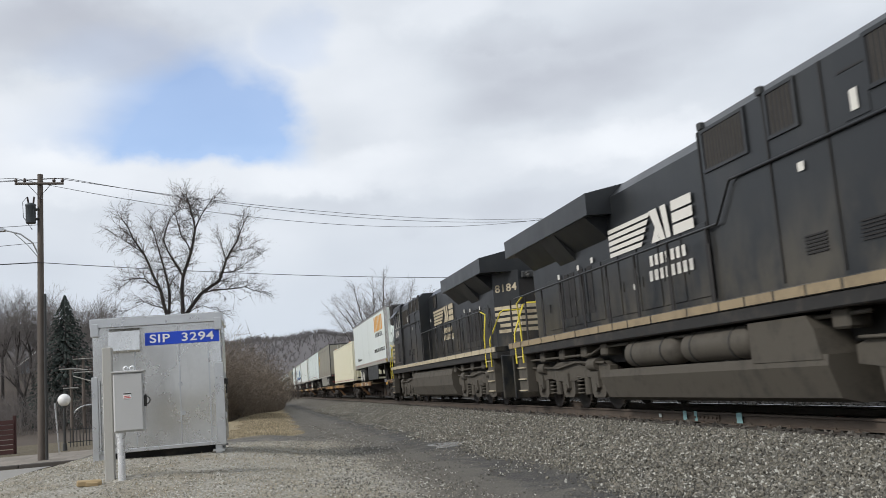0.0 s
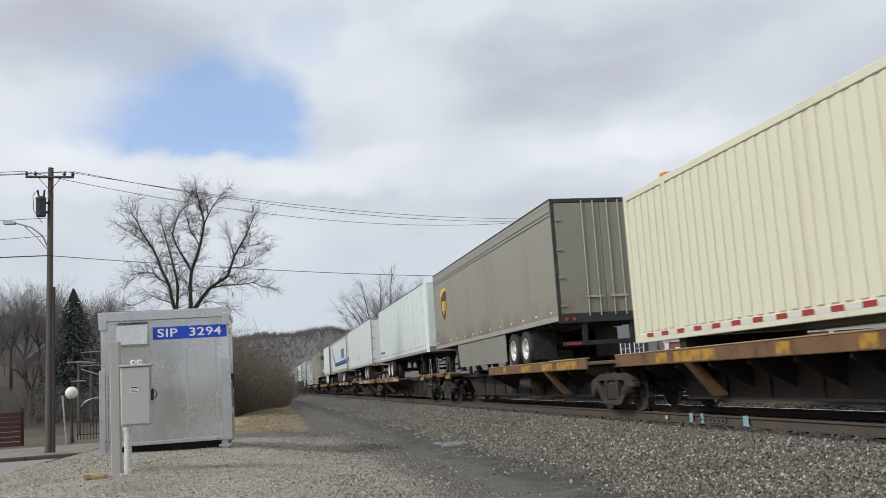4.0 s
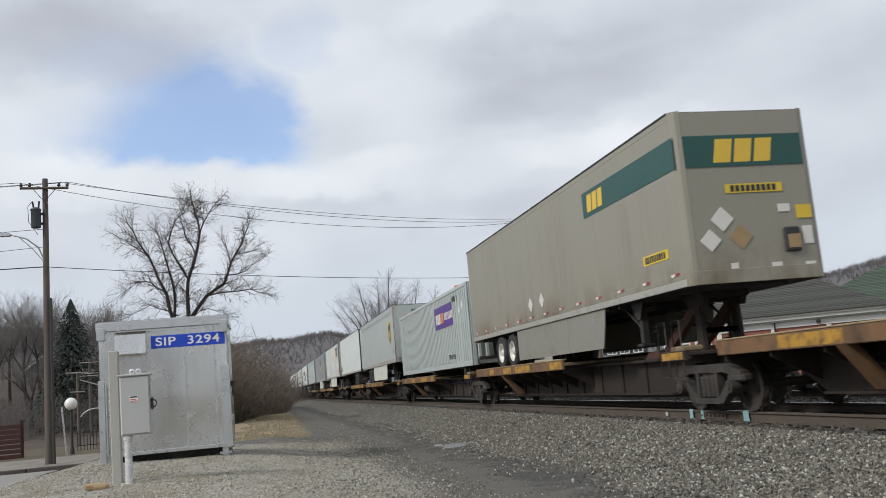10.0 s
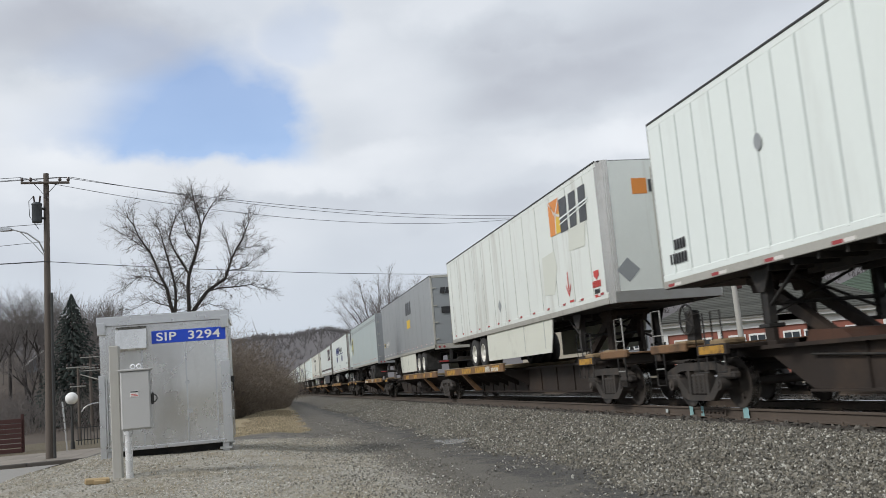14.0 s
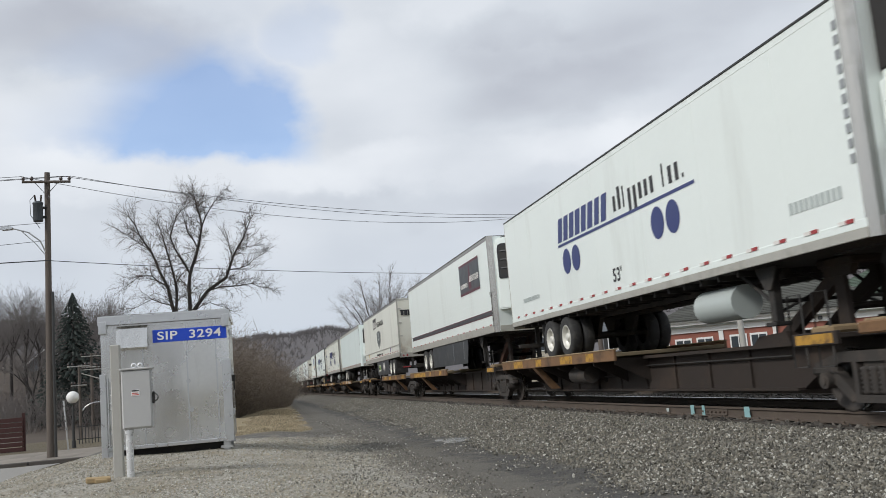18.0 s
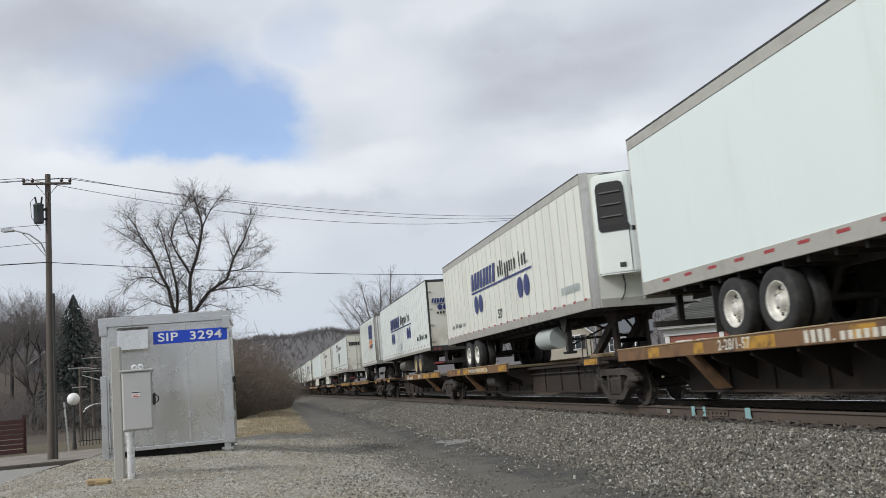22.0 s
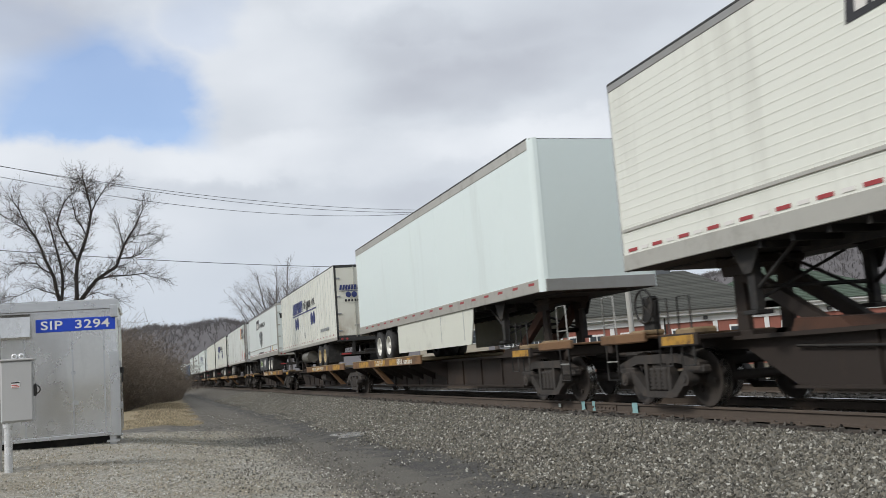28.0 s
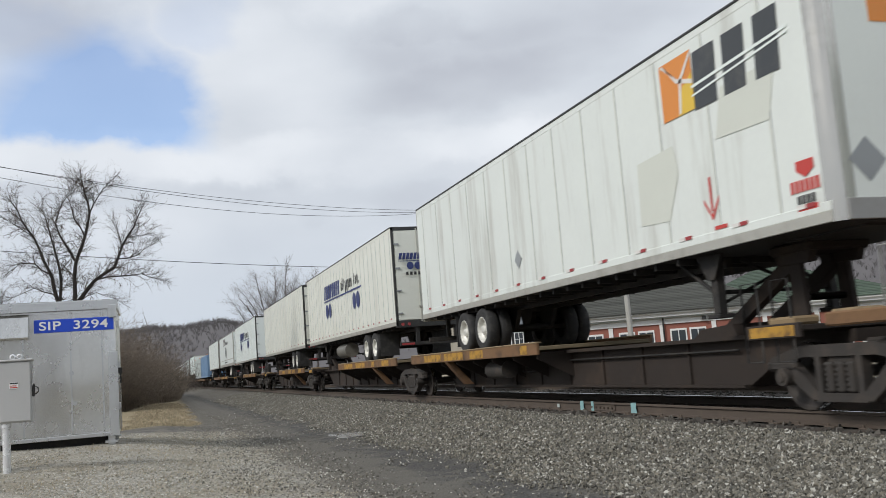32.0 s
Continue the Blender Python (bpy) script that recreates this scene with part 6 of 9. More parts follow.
GUSSET = {s: Geo().prism([(s * 0.46, 0.98), (s * 1.24, 0.98), (s * 1.24, 0.86), (s * 0.46, 0.45)], "y", -0.015, 0.015).mesh("gusset", M["car_brown"]) for s in (-1, 1)}


def hitch_geo(y):
    """stanchion that carries a trailer's king pin"""
    g = Geo()
    for s in (-1, 1):
        x0, x1 = sorted((s * 0.34, s * 0.42))
        g.prism([(y - 0.16, 0.98), (y + 0.12, 0.98), (y + 0.10, 2.02), (y - 0.10, 2.02)], "x", x0, x1)
        g.prism([(y - 0.30, 1.86), (y + 0.30, 1.86), (y + 0.36, 2.02), (y - 0.36, 2.02)], "x", x0 - 0.02, x1 + 0.02)
        g.cyl((s * 0.38, y, 1.42), (-s * 0.38, y, 1.42), 0.05, n=8)
        g.box(min(-s * 0.1, s * 0.5), max(-s * 0.1, s * 0.5), y - 0.3, y + 0.28, 0.96, 1.06, 0.01)
    g.box(-0.48, 0.48, y - 0.42, y + 0.42, 2.00, 2.13, 0.03)
    return g


# where the deck edges carry their load marks, their number blocks and their long line of words
DECK_WORDS = {0: (12.67, 9.9, None), 3: (12.87, 8.95, None), 4: (None, 8.9, 5.58), 5: (5.25, 9.05, None), 11: (None, 9.44, None), 13: (5.54, 9.04, None), 17: (12.31, 9.54, None), 18: (None, None, 11.85),
              19: (5.69, 8.7, None), 22: (6.46, 9.25, None), 23: (13.08, 9.9, None), 24: (None, None, 6.83), 25: (5.71, 8.67, None)}


def unit_parts(car, p, y0, deck, flip, number):
    """deck: (start, end) from the unit's leading end; flip: hitch at the trailing end"""
    put("center_sill", SILL[p], car, 0, y0)
    a, b = deck
    part("deck", deck_geo(y0 + a, y0 + b), M["deck_top"], car)
    for s in (-1, 1):
        e = part("deck_edge", edge_geo(y0 + a, y0 + b, s), M["deck_brown"], car)
        part("deck_lip", Geo().box(*((-1.31, -1.18) if s < 0 else (1.18, 1.31)), y0 + a, y0 + b, 1.165, 1.19, 0.006), M["deck_lip"], e)
        if s > 0 or number >= 31:
            continue
        rng = random.Random(number * 7 + 3)
        for q in range(4):
            w, c = rng.choice((0.35, 0.5, 0.9, 1.5)), a + 0.5 + (b - a - 1.5) * (q + 0.5 * rng.random()) / 3.6
            decal("yellow_patch", [rect(-w / 2, w / 2, -0.09, 0.09)], M["deck_yellow"], e, (-1.301, y0 + c, 1.05))
        load, mark, words = DECK_WORDS.get(number, (None, None, None))
        if load:
            lettering("2-28/1-57", 0.17, M["stencil"], e, (-1.304, y0 + load, 1.05))
        if mark:
            decal("stencil_bar", word_bars("aaaa.xxxxxx", 1.75, 0.17, 0.62), M["stencil"], e, (-1.303, y0 + mark, 0.965))
        if words:
            lettering("TWIN 28'-ALL PURPOSE SPINE CAR", 0.125, M["stencil"], e, (-1.304, y0 + words, 1.05))
    n = int((b - a) / 1.25)
    far = Geo()
    for k in range(n + 1):
        y = y0 + a + 0.15 + (b - a - 0.3) * k / n
        far.prism([(0.46, 0.98), (1.24, 0.98), (1.24, 0.86), (0.46, 0.45)], "y", y - 0.015, y + 0.015)
        if number < 28:
            put("gusset", GUSSET[-1], car, 0, y)
        else:
            far.prism([(-0.46, 0.98), (-1.24, 0.98), (-1.24, 0.86), (-0.46, 0.45)], "y", y - 0.015, y + 0.015)
    part("far_gussets", far, M["car_brown"], car)["kind"] = "stuff"
    hy, d = (y0 + p - 1.35, -1) if flip else (y0 + 1.35, 1)
    if number < 29:
        by = y0 + (a + 3.2 if flip else b - 3.2)
        part("deck_brace", Geo().prism([(-1.296, 0.94), (-1.14, 0.94), (-0.60, 0.33), (-0.80, 0.33)], "y", by - 0.12, by + 0.12), M["deck_brown"], car, "rusty sloping deck brace")
    hitch = part("trailer_hitch", hitch_geo(hy), M["car_brown"], car, "rust-brown trailer hitch stanchion")
    for x in (-0.42, 0.28):
        part("strut", Geo().prism([(hy + d * 1.95, 0.98), (hy + d * 1.6, 0.98), (hy + d * 0.10, 1.76), (hy + d * 0.10, 2.0)], "x", x, x + 0.14), M["hitch_rust" if number % 8 == 7 else "car_brown"], hitch)
    part("base_plate", Geo().prism([(hy + d * 2.3, 0.985), (hy + d * 1.2, 0.985), (hy + d * 1.3, 1.16), (hy + d * 2.1, 1.12)], "x", -0.55, 0.55), M["hitch_rust" if number % 3 == 1 else "car_brown"], hitch)
    # end platform with steps and grab irons by the hitch
    ey = y0 + p - 0.9 if flip else y0 + 0.9
    part("end_platform", Geo().box(-1.18, 1.18, ey - 0.5, ey + 0.5, 0.98, 1.05, 0.01).box(-1.24, -1.17, ey - 0.5, ey + 0.5, 0.90, 1.08, 0.01), M["car_brown"], car)
    if number < 29:
        part("step_block", Geo().box(-1.22, -0.80, ey - 0.40, ey + 0.08, 1.052, 1.16, 0.03), M["step_tan"], car, "worn tan step block")
    decal("yellow_patch", [rect(-0.42, 0.42, -0.065, 0.065)], M["deck_yellow"], car, (-1.243, ey, 0.99))
    for q in (-0.35, 0.25):
        part("grab_iron", Geo().tube([(-1.2, ey + q, 0.62), (-1.2, ey + q, 1.62), (-1.2, ey + q + 0.32, 1.62), (-1.2, ey + q + 0.32, 0.62), (-1.2, ey + q, 0.62)], 0.016, 5), M["under"], car)
    if number % 2 == 0:
        my = y0 + p * (0.62 if not flip else 0.38)
        part("air_reservoir", Geo().cyl((-0.85, my - 0.55, 0.66), (-0.85, my + 0.55, 0.66), 0.2, n=14).box(-0.9, -0.4, my - 0.3, my - 0.25, 0.6, 0.95), M["bogie"], car)
        part("brake_pipe", Geo().tube([(-0.52, y0 + 2.6, 0.78), (-0.52, my - 1.4, 0.78), (-0.52, my - 1.2, 0.58), (-0.52, my + 2.0, 0.58), (-0.52, y0 + p - 2.6, 0.8)], 0.02, 5), M["under"], car)


SILL = {}
CARS = [(50.4, 3, 17.9), (108.2, 3, 18.07), (165.8, 5, 16.9), (254.5, 3, 18.0), (312.9, 3, 17.93), (370.8, 3, 18.0), (429.2, 3, 18.07), (487.6, 3, 18.17),
        (546.7, 3, 18.0), (604.8, 3, 18.0), (662.9, 3, 18.0), (721.0, 3, 18.0), (779.1, 3, 18.0), (837.2, 3, 18.0)]
UNITS = []


def spine_car(k, n, p, no):
    if p not in SILL:
        SILL[p] = sill_geo(p).mesh("center_sill", M["car_brown"])
    car = thing("spine_car", f"grimy brown {'five' if n == 5 else 'three'}-unit articulated spine car under trailers", "rail car", pose(TRACK_X, k, 0), "spine cars of the train")
    for i in range(n + 1):
        bogie(car, i * p, k)
    for i in range(n):
        UNITS.append((car, k, i, p, no * 5 + i))
    for s, y in ((-1, 0.0), (1, n * p)):
        part("coupler", Geo().box(-0.2, 0.2, *sorted((y + s * 0.4, y + s * 1.75)), 0.78, 1.0, 0.04).box(-0.26, 0.26, *sorted((y + s * 1.7, y + s * 2.1)), 0.74, 1.04, 0.06), M["bogie"], car)
        part("end_sill", Geo().box(-1.2, 1.2, *sorted((y + s * 1.2, y + s * 1.36)), 0.86, 1.06, 0.02), M["car_brown"], car)
        if k > 600:
            continue
        span = lambda u, v: sorted((y + s * u, y + s * v))
        part("end_walkway", Geo().box(-1.22, 1.22, *span(0.05, 1.5), 1.06, 1.10, 0.01).box(-1.24, -1.16, *span(0.05, 1.5), 1.0, 1.16, 0.02), M["deck_brown"], car, "rusty brown end walkway")
        part("walkway_grip", Geo().box(-1.20, -0.8, *span(0.1, 0.55), 1.10, 1.19, 0.03), M["step_tan"], car, "worn tan walkway block")
        f = part("grab_frame", Geo().tube([(-1.21, y + s * 0.95, 1.1), (-1.21, y + s * 0.98, 1.80), (-1.21, y + s * 1.36, 1.80), (-1.21, y + s * 1.38, 1.1)], 0.014, 6), M["frame_grey"], car, "worn grey grab frame")
        part("rung", Geo().cyl((-1.21, y + s * 0.96, 1.34), (-1.21, y + s * 1.37, 1.34), 0.012, n=6), M["frame_grey"], f)
        f = part("ladder", Geo().tube([(-1.21, y + s * 0.98, 1.02), (-1.21, y + s * 0.98, 0.42), (-1.21, y + s * 1.36, 0.42), (-1.21, y + s * 1.36, 1.02)], 0.018, 6), M["under"], car)
        part("rung", Geo().cyl((-1.21, y + s * 0.98, 0.72), (-1.21, y + s * 1.36, 0.72), 0.015, n=6), M["frame_grey"], f)
        if s > 0:
            w = part("brake_wheel", Geo().tube([(0, 0.27 * math.cos(q), 0.27 * math.sin(q)) for q in (2 * math.pi * i / 20 for i in range(21))], 0.02, 6), M["under"], car, "black hand-brake wheel")
            w.matrix_basis = pose(-0.92, y + 0.5, 1.58)
            for i in range(5):
                q = 2 * math.pi * i / 5
                part("spoke", Geo().cyl((0, 0, 0), (0, 0.26 * math.cos(q), 0.26 * math.sin(q)), 0.012, n=5), M["under"], w)
            part("brake_box", Geo().box(-0.88, -0.70, y + 0.36, y + 0.66, 1.1, 1.74, 0.04), M["under"], car)
    ROLLING.append((car, k))


for _i, (_k, _n, _p) in enumerate(CARS):
    spine_car(_k, _n, _p, _i)

# ---------------------------------------------------------------- trailers and boxes
ZB, ZT, DECK = 2.14, 5.20, 1.10
X0 = -1.3225    # nominal plane of the marks on a trailer's side


def tyre_pair(s):
    """a dual wheel on one side: tyres, then the dished rim"""
    t, r = Geo(), Geo()
    for x in (0.0, 0.30):
        o = s * (1.26 - x)
        w = [(0.29, -0.12), (0.40, -0.135), (0.47, -0.125), (0.495, -0.09), (0.50, 0.0), (0.495, 0.09), (0.47, 0.125), (0.40, 0.135), (0.29, 0.12)]
        t.lathe(w, (o - s * 0.13, 0, 0), "x", 26)
    # dark solid discs on the rim stand for shaded hand holes
    for k in range(8):
        a = 2 * math.pi * (k + 0.5) / 8
        c = (s * 1.25 - s * 0.14, 0.205 * math.cos(a), 0.205 * math.sin(a))
        t.cyl(c, (c[0] + s * 0.035, c[1], c[2]), 0.034, n=8)
    o = s * 1.25
    prof = [(0.30, 0.0), (0.285, 0.012), (0.27, -0.02), (0.255, -0.10), (0.15, -0.135), (0.115, -0.12), (0.10, -0.03), (0.085, -0.012), (0.01, -0.012)]
    r.lathe([(q, s * h) for q, h in prof], (o, 0, 0), "x", 22)
    for k in range(8):
        a = 2 * math.pi * k / 8
        c = (o - s * 0.125, 0.185 * math.cos(a), 0.185 * math.sin(a))
        r.cyl(c, (c[0] + s * 0.03, c[1], c[2]), 0.022, n=6)
    return t.mesh("tyre", M["tyre"]), r


TYRES = {s: tyre_pair(s) for s in (-1, 1)}
RIMS = {(s, c): TYRES[s][1].mesh("wheel", M[c]) for s in (-1, 1) for c in ("rim_white", "rim_rust", "under")}

_cache = {}


def cached(key, build):
    if key not in _cache:
        _cache[key] = build()
    return _cache[key]


def shell_geo(L, flip, r, zb, zt):
    """box with rounded nose corners; the nose is at y = 0, or at L when flipped"""
    pts = [(-1.295, L), (-1.295, r)] if r else [(-1.295, L), (-1.295, 0)]
    if r:
        pts += [(-1.295 + r - r * math.cos(a), r - r * math.sin(a)) for a in (0.4, 0.8, 1.2, math.pi / 2)]
        pts += [(1.295 - r + r * math.cos(a), r - r * math.sin(a)) for a in (math.pi / 2, 1.2, 0.8, 0.4)]
        pts += [(1.295, r), (1.295, L)]
    else:
        pts += [(1.295, 0), (1.295, L)]
    if flip:
        pts = [(x, L - y) for x, y in pts][::-1]
    return Geo().prism(pts, "z", zb, zt)


def landing_gear(g, y, d):
    for s in (-1, 1):
        g.box(s * 0.95 - 0.07, s * 0.95 + 0.07, y - 0.07, y + 0.07, 1.30, 2.1, 0.01)
        g.box(s * 0.95 - 0.14, s * 0.95 + 0.14, y - 0.14, y + 0.14, 1.24, 1.30, 0.01)
        g.cyl((s * 0.95, y, 1.55), (s * 0.95, y + d * 0.9, 2.1), 0.03, n=6)
        g.cyl((s * 0.95, y, 1.42), (-s * 0.55, y, 2.05), 0.025, n=6)
        g.prism([(y - 0.3, 2.12), (y + 0.3, 2.12), (y + 0.08, 1.78), (y - 0.08, 1.78)], "x", *sorted((s * 1.03, s * 1.06)))
    g.cyl((-0.95, y, 1.6), (0.95, y, 1.6), 0.03, n=6)
    return g


# reflective tape: spacing, length of the red and of the white dashes, and the white one's offset, and the height above the floor
TAPES = {"dashes": (0.72, 0.27, 0.20, 0.36, 0.285), "reds": (0.62, 0.15, 0, 0, 0.27), "small reds": (0.42, 0.12, 0, 0, 0.20), "pairs": (0.61, 0.17, 0.17, 0.17, 0.27), "low pairs": (0.61, 0.17, 0.17, 0.17, 0.155),
         "long reds": (0.86, 0.28, 0, 0, 0.15), "rail": (1.6, 0.24, 0.24, 0.24, 0.02), "mixed": (0.82, 0.27, 0.2, 0.41, 0.20)}


def trailer(name, label, s, L=16.15, flip=False, skin="white", kind="plain", post="alu", top="top_rail", rail="alu", frame="alu",
            skirt=None, unit=None, tandem=(3.2, 4.45), rim="rim_white", tape=1.25, nose=0.16, door="white", tank=False, pitch=None, reach=0.75):
    ob = thing(name, label, "trailer", pose(TRACK_X, s, 0), "semitrailers on the train")
    fy = (lambda u: L - u) if flip else (lambda u: u)
    Y = lambda u0, u1: sorted((fy(u0), fy(u1)))
    SKIN[ob.name] = -1.2975 - {"rib": 0.016, "fine": 0.022, "seam": 0.007, "plain": 0.004, "reefer": 0.0035}[kind]
    put("body", cached(("shell", L, flip, nose, skin), lambda: shell_geo(L, flip, nose, ZB + 0.02, ZT - 0.03).mesh("body", M[skin])), ob)
    put("roof", cached(("roof", L), lambda: Geo().box(-1.27, 1.27, 0.05, L - 0.05, ZT - 0.035, ZT, 0.01).mesh("roof", M["dark_trim"])), ob)
    banded = kind == "reefer" or top == "alu"
    if top == "top_rail" and kind != "reefer":
        top = skin
    hi = 0.22 if top == "alu" else 0.13
    for sx in (-1, 1):
        rail_box = lambda z0, z1, t: Geo().box(*sorted((sx * (1.295 + t), sx * 1.28)), *Y(0.14, L), z0, z1, 0.006)
        put("top_rail", cached(("top", L, flip, top, hi, sx), lambda: rail_box(ZT - hi, ZT - 0.02, 0.012 if banded else 0.004).mesh("top_rail", M[top])), ob)
        put("roof_edge", cached(("edge", L, flip, sx), lambda: rail_box(ZT - 0.025, ZT + 0.012, 0.018).mesh("roof_edge", M["dark_trim"])), ob)
        low = ZB + (0.25 if banded else 0.13)
        put("bottom_rail", cached(("bot", L, flip, rail, sx, low), lambda: rail_box(ZB, low, 0.018).mesh("bottom_rail", M[rail])), ob)
        if not banded:
            put("side_band", cached(("band", L, flip, skin, sx), lambda: rail_box(low, ZB + 0.24, 0.010).mesh("side_band", M[skin])), ob)

    if kind == "reefer":
        lip = cached(("lip", L, flip, skin), lambda: Geo().prism([(-1.29, 0), (-1.2975, 0), (-1.2985, 0.012), (-1.29, 0.02)], "y", *Y(0.2, L - 0.05)).mesh("panel_lip", M[skin]))
        for k in range(19):
            put("panel_lip", lip, ob, 0, 0, ZB + 0.44 + 0.128 * k)
        if unit is None:
            put("rub_rail", cached(("rub", L, flip, rail), lambda: Geo().box(-1.318, -1.29, *Y(0.2, L - 0.05), ZB + 0.60, ZB + 0.66, 0.01).mesh("rub_rail", M[rail])), ob)
    else:
        step = pitch or {"rib": 0.61, "fine": 0.30, "seam": 1.22, "plain": 2.44}[kind]
        gap = 0.016 if kind == "rib" else 0.006
        w, t = {"rib": (0.035, 0.016), "fine": (0.055, 0.022), "seam": (0.018, 0.007), "plain": (0.010, 0.004)}[kind]
        rib = cached(("rib", kind, skin, post, hi), lambda: Geo().box(-1.295 - t, -1.29, -w, w, ZB + 0.2, ZT - hi, t * 0.8).mesh("rib", M[skin if kind != "seam" else post]))
        # grey line beside each post: panel joint, and rib shade put into colour
        shade = cached(("gap", kind, hi, skin), lambda: Geo().box(-1.2985, -1.29, -gap, gap, ZB + 0.2, ZT - hi).mesh("panel_gap", M["soft_grey" if kind == "rib" else "mid_grey"]))
        q = 0.25 + step * 0.6
        while q < L - 0.1:
            put("rib", rib, ob, 0, fy(q))
            if kind in ("rib", "seam", "fine"):
                put("panel_gap", shade, ob, 0, fy(q) - w - gap - 0.002)
            q += step

    def corner(sx):
        g = Geo()
        pts = []
        r = nose + 0.006
        for a in (0.0, 0.35, 0.7, 1.05, math.pi / 2):
            pts.append((sx * (1.301 - r + r * math.cos(a)), r - 0.006 - r * math.sin(a)))
        for a in (math.pi / 2, 0.9, 0.0):
            pts.append((sx * (1.301 - r + (r - 0.02) * math.cos(a)), r - 0.006 - (r - 0.02) * math.sin(a)))
        g.prism([(x, fy(y)) for x, y in pts], "z", ZB, ZT)
        return g.mesh("corner_post", M[skin if skin in ("tan_grey", "mid_grey", "pale_blue", "blue_grey") else "steel_bright"])

    for sx in (-1, 1):
        put("corner_post", cached(("corner", L, flip, nose, sx, skin), lambda: corner(sx)), ob, label="" if skin in ("tan_grey", "mid_grey", "pale_blue", "blue_grey") else "bright steel nose corner post")

    def rear():
        g = Geo()
        a, b = Y(L - 0.02, L + 0.03)
        for x in (-1.3, 1.22):
            g.box(x, x + 0.08, a, b, ZB, ZT, 0.01)
        g.box(-1.3, 1.3, a, b, ZT - 0.10, ZT + 0.01, 0.01).box(-1.3, 1.3, a, b, ZB - 0.06, ZB + 0.16, 0.01)
        return g.mesh("rear_frame", M[frame])

    put("rear_frame", cached(("rear", L, flip, frame), rear), ob)
    for x in (-0.605, 0.605):
        d = put("rear_door", cached(("door", door), lambda: Geo().box(-0.595, 0.595, -0.02, 0.02, ZB + 0.17, ZT - 0.11, 0.01).mesh("rear_door", M[door])), ob, x, fy(L + 0.005))
        out, tone = -1 if flip else 1, "mid_grey" if frame == "dark_trim" else "alu"
        def rods():
            g = Geo()
            for q in (0.12, 0.42):
                g.cyl((-q, out * 0.045, ZB + 0.1), (-q, out * 0.045, ZT - 0.05), 0.018, n=6)
            g.box(-0.5, -0.05, out * 0.045 - 0.02, out * 0.045 + 0.02, ZB + 0.55, ZB + 0.60)
            return g.mesh("lock_rod", M["alu"])
        put("lock_rod", cached(("rods", out), rods), d).scale = (1 if x > 0 else -1, 1, 1)
        for z in (ZB + 0.35, ZB + 1.05, ZB + 1.75, ZB + 2.5) if flip else ():
            h = put("hinge", cached(("hinge", out, tone), lambda: Geo().box(-0.62, -0.47, out * 0.03 - 0.02, out * 0.03 + 0.02, 0, 0.05).mesh("hinge", M[tone])), d, 0, 0, z)
            h.scale = (1 if x < 0 else -1, 1, 1)
    def under():
        g = Geo()
        g.box(-0.5, -0.4, *Y(3.3, L - 0.4), ZB - 0.16, ZB + 0.02).box(0.4, 0.5, *Y(3.3, L - 0.4), ZB - 0.16, ZB + 0.02)
        g.box(-1.25, 1.25, *Y(0.1, L - 0.05), ZB, ZB + 0.03)
        q = 3.4
        while q < L - 0.6:
            g.box(-1.22, 1.22, *Y(q, q + 0.06), ZB - 0.09, ZB + 0.01)
            q += 0.62
        g.box(-0.7, 0.7, *Y(0.3, 1.7), ZB - 0.03, ZB + 0.02)
        return g.mesh("underframe", M["under"])
    put("underframe", cached(("under", L, flip), under), ob)
    lg = 2.9 if L > 10 else 2.6
    put("landing_gear", cached(("gear", L, flip), lambda: landing_gear(Geo(), fy(lg), -1 if flip else 1).mesh("landing_gear", M["under"])), ob)
    g = Geo()
    for u in tandem:
        y = fy(L - u)
        g.cyl((-0.9, y, DECK + 0.5), (0.9, y, DECK + 0.5), 0.07, n=8)
        for x in (-0.45, 0.45):
            g.prism([(y - 0.42, ZB - 0.14), (y + 0.42, ZB - 0.14), (y + 0.12, DECK + 0.45), (y - 0.12, DECK + 0.45)], "x", x - 0.05, x + 0.05)
    part("suspension", g, M["under"], ob)
    for u in tandem:
        y = fy(L - u)
        for sx in (-1, 1):
            w = put("wheel", RIMS[sx, rim], ob, 0, y, DECK + 0.5)
            put("tyre", TYRES[sx][0], w)
    for sx in (-0.9, 0.9):
        y = fy(L - min(tandem) + 0.68)
        put("mud_flap", cached("flap", lambda: Geo().box(-0.32, 0.32, -0.012, 0.012, 1.28, ZB - 0.1).mesh("mud_flap", M["tyre"])), ob, sx, y)
    def bumper():
        a, b = Y(L - 0.12, L - 0.02)
        g = Geo().box(-1.2, 1.2, a, b, 1.52, 1.63, 0.01)
        for x in (-0.62, 0.62):
            g.box(x - 0.06, x + 0.06, a, b, 1.6, ZB, 0.01)
        return g.mesh("rear_bumper", M["under"])
    put("rear_bumper", cached(("bump", L, flip), bumper), ob)
    lamp = cached(("lamp", flip), lambda: Geo().cyl((0, 0, 0), (0, -0.025 if flip else 0.025, 0), 0.05, n=10).mesh("tail_light", M["red_tape"]))
    strip = cached(("strip", flip), lambda: Geo().box(-0.2, 0.2, -0.006, 0.006, -0.03, 0.03).mesh("bumper_tape", M["red_tape"]))
    for x in (-1.1, -0.9, 0.9, 1.1) if flip else (-1.0, 1.0):
        put("tail_light", lamp, ob, x, fy(L + 0.03), ZB + 0.04)
    for x in (-0.95, 0.95):
        put("bumper_tape", strip, ob, x, fy(L - 0.012), 1.575)
    if tape:
        step, red, pale, shift, lift = TAPES.get(tape, (tape, 0.15, 0.15, 0.15, 0.22))
